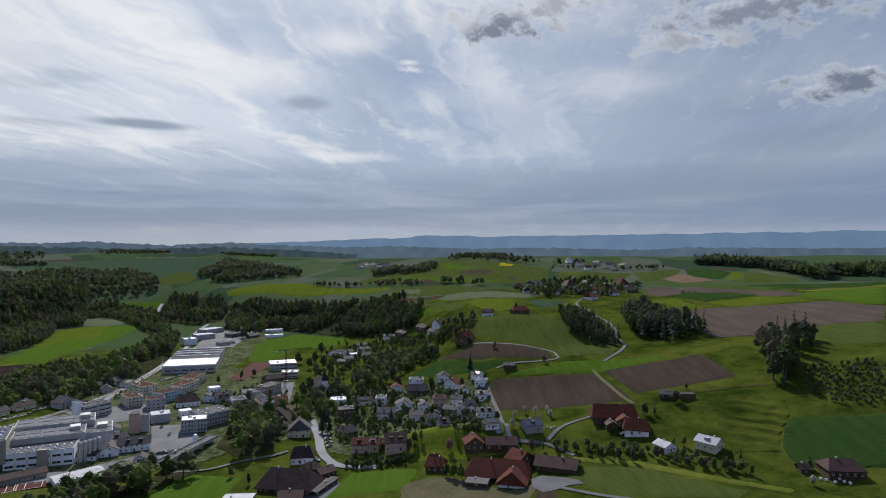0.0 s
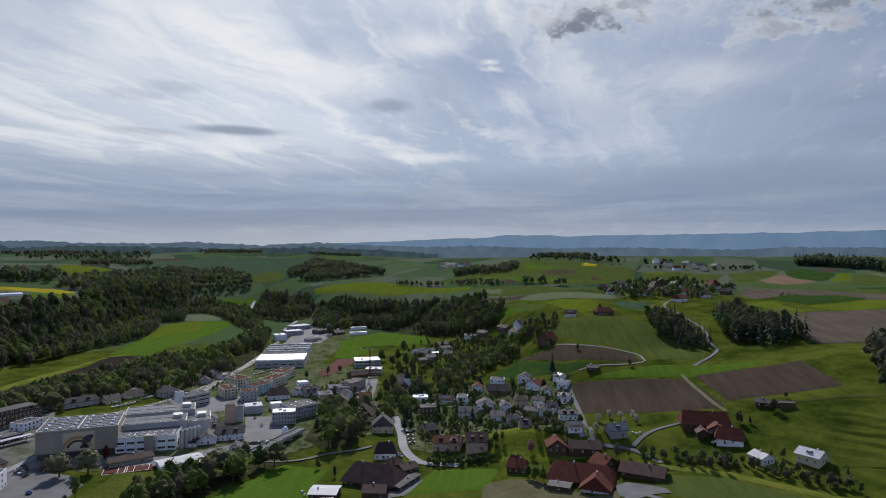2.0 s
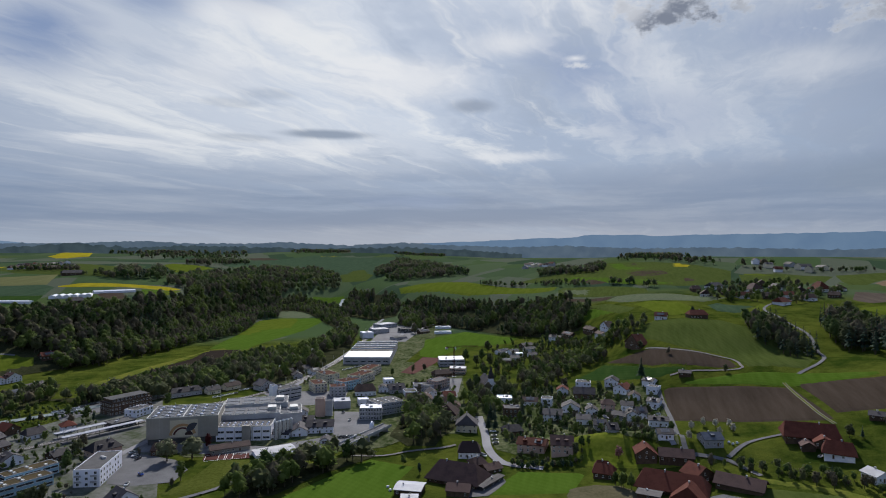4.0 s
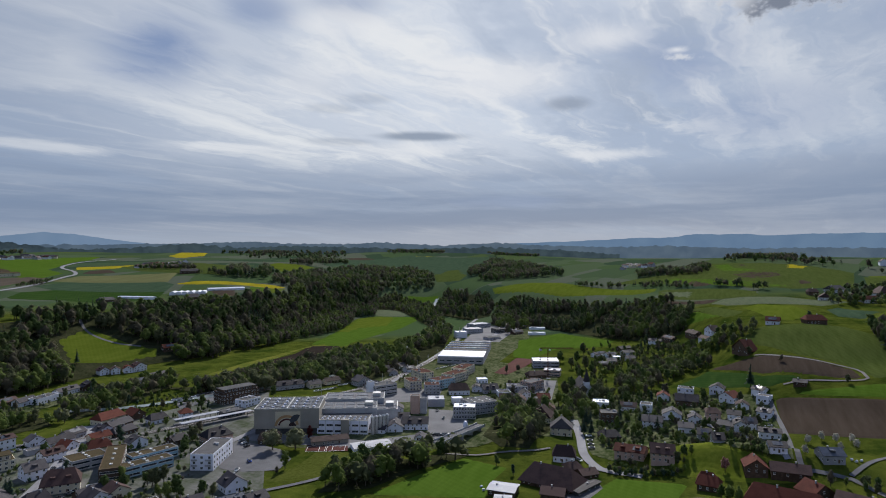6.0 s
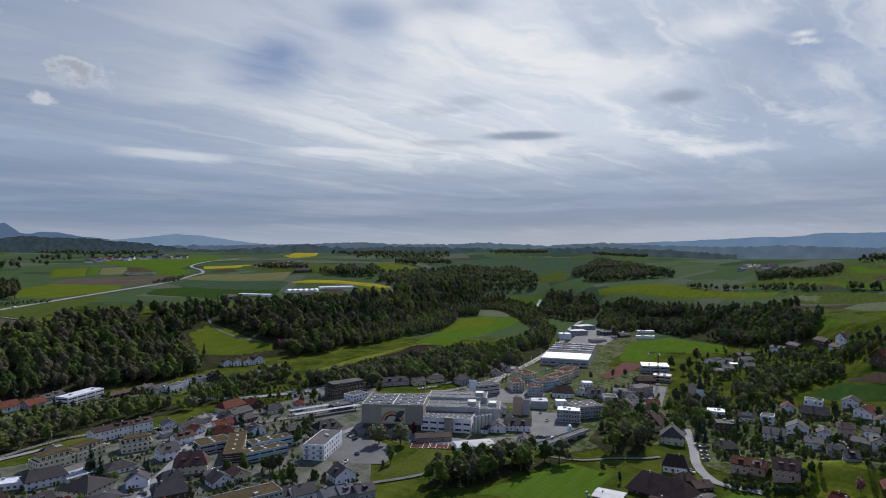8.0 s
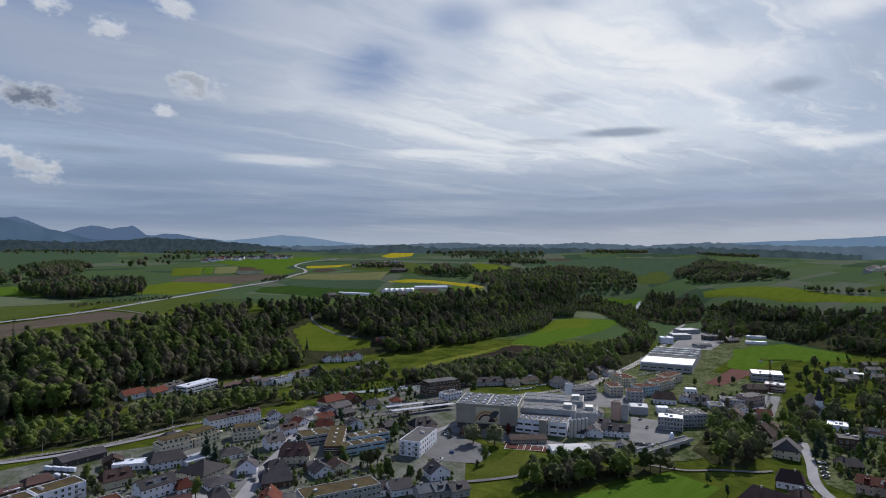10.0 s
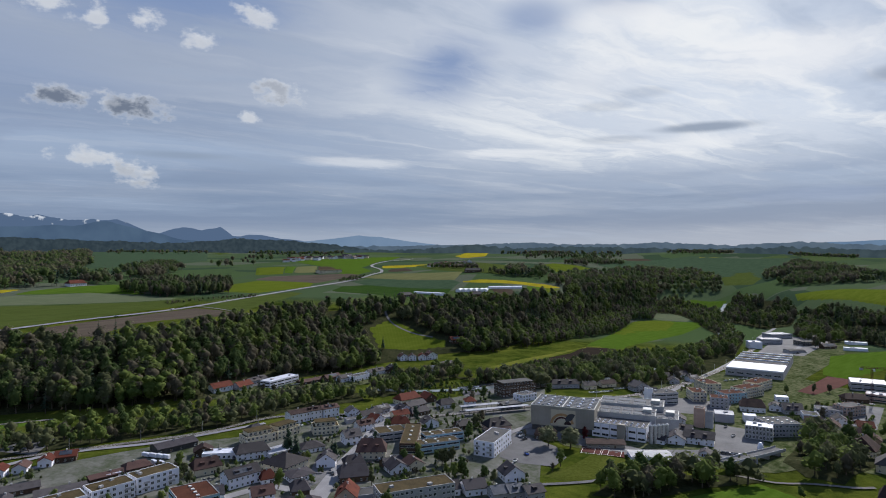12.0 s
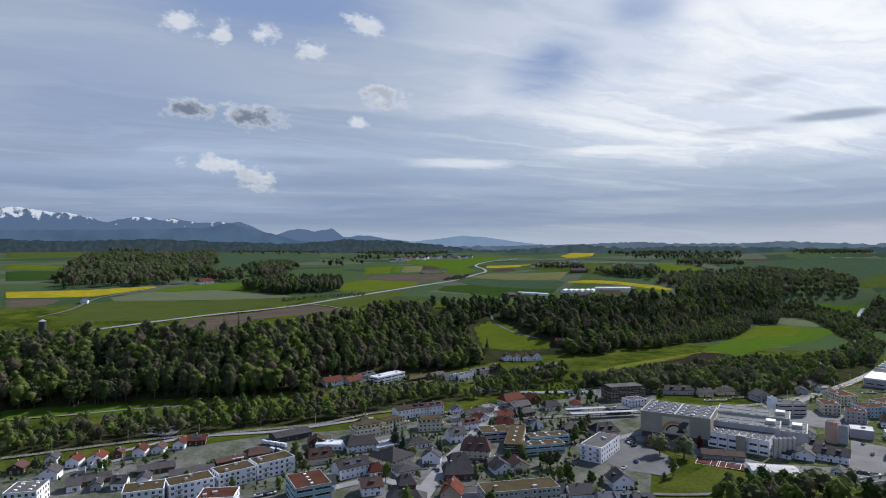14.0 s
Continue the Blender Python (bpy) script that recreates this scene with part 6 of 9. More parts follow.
block(-391, 226, 67, 18.1, 13, 5.6, "moss_roof", "cream_wall", attic=3)
house(-426, 189, 91, 11.1, 9, 2.5, "tile_dark", "timber", pitch=34, hip=0.8)
house(-375, 164, 78, 20.1, 12, 4.9, "tile_grey", "white_wall", pitch=34, hip=0.5)
house(-370, 180, 96, 19.2, 11, 2.8, "metal_roof", "white_wall", pitch=8, what='warehouse')
house(-362, 198, 84, 16.2, 12, 3.3, "tile_dark", "white_wall", pitch=24, hip=1.0)
house(-358, 227, 78, 11.1, 11, 5.7, "tile_grey", "white_wall", pitch=34)
house(-418, 266, 79, 9.7, 8, 3.8, "tile_grey", "white_wall", ridge='x', pitch=30)
block(-400, 254, 78, 9.2, 7, 3, "flat_roof", "grey_wall", what='garage', panes=False)
house(-402, 272, 87, 17.0, 9, 3.8, "tile_dark", "white_wall", pitch=30)
house(-408, 286, 96, 13.9, 9, 4.1, "tile_dark", "grey_wall", pitch=30)
house(-378, 251, 85, 12.7, 9, 4.9, "tile_brown", "white_wall", pitch=30)
house(-388, 268, 103, 10.9, 8, 3.3, "tile_red", "white_wall", ridge='x', pitch=30)

# houses below the wood
house(-558, 214, 104, 20.0, 10, 3.4, "tile_red", "white_wall", pitch=35)
house(-558, 235, 110, 16.4, 10, 3.4, "tile_red", "grey_wall", pitch=35)
house(-567, 252, 113, 21.4, 10, 4.1, "tile_grey", "grey_wall", pitch=25)
block(-557, 272, 109, 38.4, 13, 6, "bright_roof", "white_wall", what='factory_hall', strips=True)
house(-546, 299, 97, 26.6, 9, 2.5, "tile_brown", "timber", pitch=21, what='barn')
house(-543, 321, 98, 17.0, 9, 3.8, "tile_brown", "timber", pitch=30)
house(-532, 330, 100, 16.0, 9, 4.1, "tile_dark", "white_wall", pitch=30)
block(-527, 343, 104, 22.0, 10, 5, "flat_roof", "white_wall")
house(-537, 370, 99, 21.3, 9, 4.1, "tile_dark", "white_wall", pitch=30)
house(-534, 390, 81, 14.7, 9, 4.1, "tile_dark", "timber", ridge='x', pitch=30)
house(-579, 438, 78, 9.4, 9, 4.9, "tile_brown", "white_wall", ridge='x', pitch=30)
house(-572, 447, 58, 8.5, 9, 4.9, "tile_brown", "white_wall", ridge='x', pitch=30)
house(-566, 457, 58, 8.5, 9, 4.9, "tile_red", "white_wall", ridge='x', pitch=30)
house(-563, 467, 84, 14.9, 9, 4.9, "tile_brown", "white_wall", ridge='x', pitch=30)
house(-593, 536, 71, 17.6, 10, 3.7, "tile_red", "timber", pitch=34)
house(-519, 453, 88, 17.3, 9, 3.3, "tile_dark", "timber", pitch=30)
house(-512, 426, 79, 14.9, 9, 3.3, "tile_dark", "white_wall", pitch=30)

# the old town along the high street
house(-341, 170, 19, 19.9, 20, 5.1, "tile_dark", "cream_wall", pitch=25, hip=1.0)
house(-322, 169, 85, 14.5, 13, 3.0, "tile_dark", "white_wall", pitch=13, hip=1.0)
house(-329, 153, 78, 8.3, 10, 3.3, "tile_red", "white_wall", pitch=34, hip=0.5)
house(-330, 192, 53, 11.1, 11, 4.6, "tile_dark", "white_wall", ridge='x', pitch=35)
house(-326, 222, 52, 18.1, 14, 5.4, "tile_brown", "cream_wall", pitch=40, hip=0.45)
house(-317, 203, 68, 11.8, 11, 3.4, "tile_dark", "timber", pitch=34, hip=0.4)
house(-300, 192, 65, 16.8, 13, 3.8, "tile_dark", "timber", pitch=35, hip=0.35)
house(-275, 172, 51, 10.6, 13, 4.9, "tile_red", "pink_wall", ridge='x', pitch=40)
block(-273, 182, 66, 11.1, 10, 3, "flat_roof", "grey_wall", what='garage', panes=False)
block(-253, 199, 71, 40.4, 14, 8.5, "moss_roof", "concrete", step=2.4)
house(-300, 158, 69, 9.2, 11, 4.1, "tile_dark", "timber", pitch=35, hip=0.5)
house(-279, 147, 59, 19.8, 14, 4.1, "tile_dark", "white_wall", pitch=30, hip=0.7)
house(-323, 120, 78, 9.7, 10, 4.1, "tile_dark", "white_wall", pitch=30)
house(-305, 139, 75, 10.9, 11, 4.9, "tile_brown", "white_wall", pitch=30)
house(-294, 218, 77, 11.8, 11, 3.3, "tile_dark", "white_wall", ridge='x', pitch=30)
house(-291, 228, 74, 10.7, 10, 3.8, "tile_brown", "cream_wall", ridge='x', pitch=30)
house(-303, 221, 82, 12.2, 9, 2.8, "tile_dark", "timber", pitch=30)
house(-367, 275, 58, 13.6, 11, 3.8, "tile_red", "cream_wall", pitch=34, hip=0.5)
house(-387, 290, 80, 12.7, 9, 3.3, "tile_red", "cream_wall", pitch=30)
house(-422, 324, 92, 21.1, 12, 4.4, "tile_red", "cream_wall", pitch=34, hip=0.4)
house(-413, 340, 80, 10.4, 12, 4.1, "tile_red", "timber", ridge='x', pitch=35, what='barn')
house(-403, 317, 94, 18.6, 10, 3.3, "tile_dark", "timber", pitch=30)
house(-396, 300, 86, 10.7, 9, 4.1, "tile_dark", "white_wall", ridge='x', pitch=30)
house(-384, 306, 87, 16.9, 9, 3.4, "tile_dark", "timber", pitch=32, hip=0.4)
house(-387, 338, 74, 13.0, 10, 3.7, "tile_dark", "white_wall", pitch=35, hip=0.4)
house(-377, 356, 58, 8.7, 9, 4.9, "tile_red", "white_wall", pitch=30, hip=0.8)
house(-352, 291, 72, 11.4, 9, 4.1, "tile_grey", "white_wall", ridge='x', pitch=30)
house(-333, 307, 82, 10.1, 9, 3.3, "tile_dark", "timber", pitch=30)
block(-380, 415, 72, 33.9, 16, 9.5, "flat_roof", "timber", attic=2.6, step=2.6)
block(-350, 376, 69, 17.3, 12, 4, "flat_roof", "dark_metal", what='workshop')
block(-360, 406, 85, 16.7, 12, 5.5, "flat_roof", "white_wall", what='workshop')
house(-313, 322, 71, 17.5, 13, 4.6, "tile_dark", "pink_wall", pitch=34, hip=0.6)

# the school with planted roofs
block(-349, 253, 72, 20.7, 16, 6, "moss_roof", "concrete", what='school_wing', strips=True, lights=3)
block(-329, 256, 47, 10.8, 46, 7, "moss_roof", "timber", what='school_wing', strips=True, lights=4)
block(-308, 261, 72, 28.5, 10, 6, "moss_roof", "blue_wall", what='school_wing', strips=True, lights=5)
block(-320, 276, 73, 27.8, 10, 6, "moss_roof", "blue_wall", what='school_wing', strips=True, lights=5)
block(-284, 289, 23, 13.8, 32, 9.4, "flat_roof", "white_wall", attic=0, step=3.6)

# houses at the foot of the slope below the viewpoint
house(-241, 260, 66, 11.9, 11, 4.5, "tile_dark", "white_wall", ridge='x', pitch=35)
house(-241, 230, 66, 11.5, 11, 4.1, "tile_dark", "white_wall", pitch=30)
house(-227, 235, 68, 9.0, 10, 4.1, "solar", "grey_wall", pitch=27)
house(-223, 242, 69, 7.9, 10, 4.1, "solar", "grey_wall", pitch=27)
house(-216, 249, 71, 10.0, 10, 4.1, "tile_dark", "grey_wall", pitch=27)
house(-249, 218, 66, 12.1, 10, 4.1, "tile_dark", "white_wall", pitch=30)
house(-368, 471, 54, 26.1, 10, 4.6, "tile_dark", "grey_wall", pitch=32, hip=0.4)
house(-350, 485, 59, 12.0, 9, 3.8, "tile_dark", "cream_wall", pitch=30)
house(-344, 505, 68, 15.4, 9, 3.8, "tile_brown", "cream_wall", pitch=30)
house(-315, 513, 68, 14.0, 12, 4.9, "tile_grey", "concrete", ridge='x', pitch=30)

# works offices and small buildings of the factory
house(-213, 394, 27, 10.7, 14, 4.1, "tile_dark", "white_wall", ridge='x', pitch=29)
house(-202, 404, 24, 18.5, 12, 4.9, "tile_dark", "white_wall", pitch=29)
house(-187, 382, 19, 6.5, 8, 2.3, "tile_dark", "white_wall", ridge='x', pitch=30)
block(-220, 440, 20, 7.1, 6, 14, "flat_roof", "pink_wall", what='tower', panes=False)
block(-214, 443, 20, 5.4, 4, 12, "flat_roof", "concrete", what='tower', panes=False)
house(-234, 434, 28, 11.4, 10, 4.9, "tile_dark", "white_wall", ridge='x', pitch=29)
block(-216, 471, 28, 13.5, 14, 6, "metal_roof", "metal_roof", what='warehouse', panes=False)
block(-180, 446, 20, 17.0, 13, 9, "bright_roof", "grey_wall", what='office_building', step=1.9, size=(1.3, 2.0))
block(-176, 467, 50, 23.4, 20, 9, "flat_roof", "grey_wall", what='office_building', step=2.2, lights=8)
block(-202, 483, 33, 8.7, 8, 5, "bright_roof", "white_wall", what='workshop')
block(-276, 486, 60, 22.2, 14, 9.5, "flat_roof", "concrete", what='office_building', strips=True)
block(-282, 475, 59, 4.9, 6, 13, "flat_roof", "white_wall", what='tower', panes=False)
house(-220, 417, 20, 11.8, 10, 4.1, "tile_dark", "grey_wall", pitch=25)
house(-223, 384, 10, 15.0, 9, 3.3, "tile_dark", "white_wall", pitch=24)
house(-277, 334, 34, 14.1, 10, 3.8, "tile_brown", "timber", pitch=34, hip=0.4)
house(-240, 350, 44, 24.2, 11, 3.0, "tile_brown", "facade", pitch=15, what='canteen')
house(-208, 351, 46, 24.6, 13, 2.6, "pale_roof", "white_wall", pitch=8, what='workshop')
house(-193, 348, 49, 9.8, 9, 2.5, "metal_roof", "grey_wall", pitch=12, what='workshop')

# villas and inns beside the village street
house(-122, 461, 1, 15.0, 13, 4.9, "tile_brown", "cream_wall", ridge='x', pitch=42, hip=0.3)
house(-101, 434, 12, 14.7, 13, 5.7, "tile_grey", "cream_wall", ridge='x', pitch=39, hip=0.4)
house(-87, 381, 11, 13.2, 12, 4.1, "tile_brown", "white_wall", pitch=38, hip=0.4)
house(-84, 339, -10, 29.7, 18, 3.4, "tile_brown", "timber", pitch=38, hip=0.5, what='farmhouse', over=1.6)
house(-79, 321, 5, 12.0, 10, 3.0, "tile_brown", "timber", pitch=25, what='barn')
house(-78, 364, 38, 8.8, 9, 2.8, "tile_brown", "white_wall", pitch=32, hip=0.5)
house(-69, 359, 45, 10.2, 9, 2.3, "tile_brown", "timber", pitch=25, what='barn')
house(-65, 337, 69, 21.8, 4, 2.3, "tile_dark", "dark_metal", pitch=10, what='shed')
house(-105, 316, 4, 14.2, 12, 3.0, "metal_roof", "timber", pitch=8, what='barn')
house(-101, 303, 15, 8.1, 7, 2.5, "metal_roof", "timber", pitch=8, what='barn')
house(-68, 434, 27, 13.0, 11, 3.3, "tile_dark", "timber", pitch=30, hip=0.4)
house(-53, 395, -3, 9.1, 12, 4.9, "tile_red", "pink_wall", pitch=25)
house(-44, 394, -9, 8.8, 11, 4.1, "tile_red", "pink_wall", pitch=25)
house(-30, 390, 7, 13.2, 12, 5.4, "tile_brown", "pink_wall", pitch=34)
block(-88, 519, 9, 13.0, 12, 4, "bright_roof", "white_wall", what='pavilion')
block(-75, 478, 17, 13.2, 12, 7, "flat_roof", "timber")
block(-51, 508, 0, 8.8, 10, 6, "flat_roof", "white_wall", what='villa')
house(-43, 471, 3, 13.7, 11, 4.9, "tile_grey", "white_wall", pitch=29)
house(-31, 491, 4, 13.2, 11, 4.1, "tile_grey", "white_wall", ridge='x', pitch=27)
house(-41, 542, 3, 9.2, 10, 4.1, "tile_red", "white_wall", ridge='x', pitch=30)
house(-22, 526, 1, 16.6, 12, 4.1, "tile_dark", "timber", pitch=34)
block(-24, 553, -1, 12.4, 11, 6, "flat_roof", "white_wall", what='villa')
house(-0, 552, -7, 10.8, 11, 3.8, "tile_dark", "white_wall", ridge='x', pitch=29)
house(-3, 488, 7, 9.5, 10, 5.7, "tile_brown", "pink_wall", pitch=27, hip=0.5)
house(-20, 461, 6, 9.6, 10, 4.1, "tile_grey", "white_wall", pitch=25)
house(-8, 447, 7, 8.4, 10, 4.1, "tile_grey", "grey_wall", pitch=29)
house(-0, 408, 13, 6.4, 10, 4.1, "tile_dark", "grey_wall", pitch=29)
house(-5, 363, -4, 9.4, 11, 3.8, "tile_red", "white_wall", pitch=37, hip=0.4)
house(9, 528, -32, 11.8, 11, 4.1, "tile_red", "white_wall", ridge='x', pitch=29)
house(30, 531, -33, 9.0, 9, 3.3, "tile_dark", "white_wall", pitch=24)
block(32, 516, -24, 8.5, 9, 4.6, "flat_roof", "white_wall", what='villa')
house(31, 490, -18, 8.9, 10, 4.1, "tile_grey", "white_wall", pitch=20)
house(14, 465, 4, 7.3, 11, 4.9, "tile_dark", "white_wall", ridge='x', pitch=29)
house(20, 467, 13, 6.8, 10, 4.9, "tile_dark", "white_wall", pitch=29)
house(6, 467, -18, 10.2, 9, 3.3, "tile_grey", "grey_wall", pitch=25)
house(31, 451, -0, 12.8, 10, 4.1, "tile_dark", "white_wall", pitch=18)
house(31, 400, 8, 9.0, 10, 3.3, "tile_dark", "white_wall", pitch=20)
house(57, 400, 18, 11.2, 11, 4.1, "solar", "grey_wall", pitch=27)
house(57, 531, -10, 8.7, 8, 2.1, "tile_dark", "timber", pitch=22, what='barn')
house(-65, 511, 4, 11.6, 9, 3.6, "tile_brown", "white_wall", pitch=29)
house(-15, 482, 4, 8.3, 9, 3.8, "tile_dark", "white_wall", ridge='x', pitch=29)
house(11, 488, -1, 8.5, 9, 3.8, "tile_grey", "white_wall", pitch=25)
house(17, 509, 2, 8.4, 9, 3.6, "tile_brown", "white_wall", ridge='x', pitch=29)

# the church above the village
house(-111, 559, 28, 12.6, 20, 6.6, "tile_dark", "white_wall", ridge='x', pitch=47, what='church')

# the big farm below the hill
house(31, 347, -12, 33.6, 17, 2.8, "tile_red", "timber", pitch=36, hip=0.4, what='farmhouse', over=1.7)
house(19, 383, 6, 11.5, 12, 3.4, "tile_red", "timber", ridge='x', pitch=35, what='farmhouse')
house(36, 382, 0, 18.6, 11, 3.1, "tile_brown", "timber", pitch=30, what='barn')
house(45, 361, 39, 13.1, 11, 3.8, "tile_red", "timber", ridge='x', pitch=34, what='barn')
house(65, 351, -22, 22.2, 12, 2.9, "tile_brown", "timber", pitch=30, over=1.3, what='barn')
house(38, 335, -15, 14.0, 13, 2.6, "tile_red", "white_wall", ridge='x', pitch=36, hip=0.3, what='barn', over=1.5)
house(19, 336, -14, 11.1, 9, 2.3, "tile_grey", "timber", pitch=7, what='shed')
house(-4, 361, -8, 10.9, 10, 3.3, "tile_red", "timber", pitch=35, hip=0.3)

# the hillside farm and its neighbours
house(114, 413, -4, 27.8, 15, 3.2, "tile_red", "timber", pitch=38, hip=0.25, what='farmhouse', over=1.6)
house(122, 389, -16, 14.4, 12, 3.7, "tile_red", "white_wall", pitch=38, hip=0.3, what='farmhouse', over=1.3)
house(109, 400, -3, 7.1, 9, 2.6, "tile_brown", "timber", ridge='x', pitch=29, what='barn')
house(118, 402, -8, 9.9, 8, 2.8, "tile_red", "timber", ridge='x', pitch=29, what='barn')
house(131, 364, 24, 9.0, 9.5, 3.2, "pale_roof", "white_wall", ridge='x', pitch=25)
# the light grey roof colour stands in for sky glare
house(156, 361, 40, 10.5, 12, 4.2, "metal_roof", "cream_wall", ridge="x", pitch=26, over=0.9)
house(156, 432, -21, 7.8, 8, 2.5, "tile_dark", "timber", pitch=24, what='barn')
block(168, 426, 1, 10.5, 6, 2.6, "flat_roof", "timber", what='shed', panes=False)
house(207, 321, -6, 17.8, 14, 3.3, "tile_brown", "timber", pitch=30, hip=0.5, what='farmhouse')
house(191, 327, -8, 5.0, 7, 2.0, "tile_brown", "timber", pitch=29, what='shed')
house(23, 623, -59, 24.2, 10, 3.3, "tile_red", "timber", ridge='x', pitch=35, what='barn')
house(85, 686, 18, 18.4, 12, 4.1, "tile_red", "timber", pitch=34, hip=0.4, what='farmhouse')
house(50, 685, -10, 11.9, 10, 3.7, "tile_red", "white_wall", pitch=34)

# the hamlet on the upper slope
house(111, 911, 13, 11.4, 11, 3.7, "tile_brown", "timber", pitch=34, hip=0.3)
house(119, 869, -4, 14.1, 12, 3.7, "tile_brown", "white_wall", ridge='x', pitch=34, hip=0.3)
house(140, 944, 49, 25.9, 13, 3.7, "tile_dark", "white_wall", pitch=34, hip=0.3)
house(146, 874, 13, 11.9, 14, 3.7, "tile_brown", "timber", ridge='x', pitch=34, hip=0.3)
house(163, 864, 29, 19.3, 11, 3.7, "tile_red", "white_wall", pitch=34, hip=0.3)
house(186, 920, 41, 23.2, 12, 3.7, "tile_brown", "white_wall", ridge='x', pitch=34, hip=0.3)
house(191, 862, -15, 11.5, 13, 3.7, "tile_brown", "timber", pitch=34, hip=0.3)
house(218, 943, 25, 13.8, 14, 3.7, "tile_dark", "white_wall", ridge='x', pitch=34, hip=0.3)
house(217, 878, 34, 20.9, 11, 3.7, "tile_red", "white_wall", pitch=34, hip=0.3)
house(242, 917, -0, 13.3, 12, 3.7, "tile_brown", "timber", ridge='x', pitch=34, hip=0.3)
house(236, 853, 7, 11.4, 13, 3.7, "tile_brown", "white_wall", pitch=34, hip=0.3)
house(271, 938, 40, 27.9, 14, 3.7, "tile_red", "white_wall", ridge='x', pitch=34, hip=0.3)
house(268, 870, -27, 13.1, 11, 3.7, "tile_brown", "timber", pitch=34, hip=0.3)
house(298, 947, -2, 12.8, 12, 3.7, "tile_brown", "white_wall", ridge='x', pitch=34, hip=0.3)
house(194, 810, 43, 16.9, 13, 3.7, "tile_red", "white_wall", pitch=34, hip=0.3)
house(207, 972, -6, 15.7, 14, 3.7, "tile_brown", "timber", ridge='x', pitch=34, hip=0.3)

# the industrial estate beyond the town
block(-350, 851, 37, 16.4, 16, 8.5, "bright_roof", "white_wall", what='factory_hall', panes=False)
block(-352, 906, 43, 26.6, 20, 7, "metal_roof", "grey_wall", what='factory_hall', lights=4)
block(-368, 975, 58, 33.4, 22, 7, "metal_roof", "grey_wall", what='factory_hall', lights=4)
block(-310, 922, 58, 26.5, 18, 6, "flat_roof", "dark_metal", what='factory_hall')
block(-306, 1016, 30, 19.8, 14, 5, "flat_roof", "white_wall", what='factory_hall')
block(-265, 968, 21, 25.6, 8, 3.4, "bright_roof", "white_wall", what='row_shed', panes=False)
block(-249, 908, 21, 25.8, 8, 3.4, "bright_roof", "white_wall", what='row_shed', panes=False)
house(-320, 990, 65, 19.5, 10, 4.1, "tile_dark", "white_wall", pitch=30)
house(-280, 907, 54, 17.4, 10, 3.7, "tile_dark", "timber", pitch=30)
house(-300, 848, 60, 21.6, 12, 3.3, "flat_roof", "grey_wall", pitch=8, what='warehouse')
block(-176, 677, 20, 28.3, 24, 7, "bright_roof", "metal_roof", what='sports_hall', strips=True)
block(-156, 629, 8, 17.0, 14, 6, "metal_roof", "pink_wall", what='school_wing', strips=True)
house(-169, 612, 39, 18.1, 12, 3.8, "tile_brown", "timber", pitch=29, hip=0.4)
block(-158, 560, 68, 20.2, 12, 8, "flat_roof", "pink_wall", step=2.6)
block(-169, 548, 24, 18.3, 14, 5.5, "flat_roof", "grey_wall", what='unfinished_building', step=2.6)
block(-175, 527, 29, 11.3, 12, 4, "flat_roof", "white_wall", what='workshop')

# terraces of flats beside the railway
block(-262, 519, 43, 11.9, 20, 8.4, "moss_red", "cream_wall", step=2.6)
block(-273, 562, 56, 14.2, 22, 8.4, "moss_red", "cream_wall", step=2.6)
block(-238, 510, 29, 13.7, 14, 8.4, "moss_red", "grey_wall", step=2.6)
block(-240, 536, 63, 21.4, 14, 8.4, "moss_red", "blue_wall", step=2.6)
block(-240, 569, 80, 28.3, 14, 8.4, "moss_red", "cream_wall", step=2.6)
block(-245, 603, 88, 29.3, 14, 8.4, "moss_red", "cream_wall", step=2.6)
house(-333, 611, 21, 8.7, 10, 3.8, "tile_dark", "timber", pitch=30)
house(-320, 601, 56, 11.1, 10, 3.8, "tile_dark", "white_wall", pitch=30)
house(-333, 635, 60, 11.4, 10, 3.8, "tile_dark", "timber", ridge='x', pitch=30)
house(-303, 591, 59, 9.9, 10, 3.8, "tile_dark", "white_wall", pitch=30)
house(-327, 580, 40, 9.6, 10, 3.8, "tile_dark", "timber", pitch=30)
house(-310, 568, 39, 9.3, 10, 3.8, "tile_dark", "grey_wall", ridge='x', pitch=30)
house(-300, 508, 20, 10.5, 9, 3.8, "tile_dark", "white_wall", pitch=30)
house(-215, 519, 27, 18.3, 14, 4.6, "tile_brown", "white_wall", pitch=34, hip=0.4)
block(-212, 571, 34, 9.7, 9, 4, "bright_roof", "white_wall", what='workshop')
house(-203, 534, 19, 8.8, 10, 4.1, "tile_grey", "white_wall", ridge='x', pitch=30)
house(-191, 534, 37, 14.1, 12, 4.1, "tile_dark", "grey_wall", pitch=32)
house(-166, 506, 18, 10.6, 10, 4.1, "tile_brown", "white_wall", pitch=30)
house(-153, 503, 18, 10.5, 11, 4.4, "tile_brown", "cream_wall", ridge='x', pitch=35)
house(-154, 524, 30, 9.1, 10, 4.9, "tile_dark", "white_wall", ridge='x', pitch=30)
house(-138, 496, 17, 9.3, 10, 4.1, "tile_brown", "white_wall", pitch=34)
house(-136, 516, 27, 9.9, 10, 4.9, "tile_red", "pink_wall", pitch=30)
house(-123, 486, 18, 8.1, 10, 4.4, "tile_brown", "pink_wall", ridge='x', pitch=35)

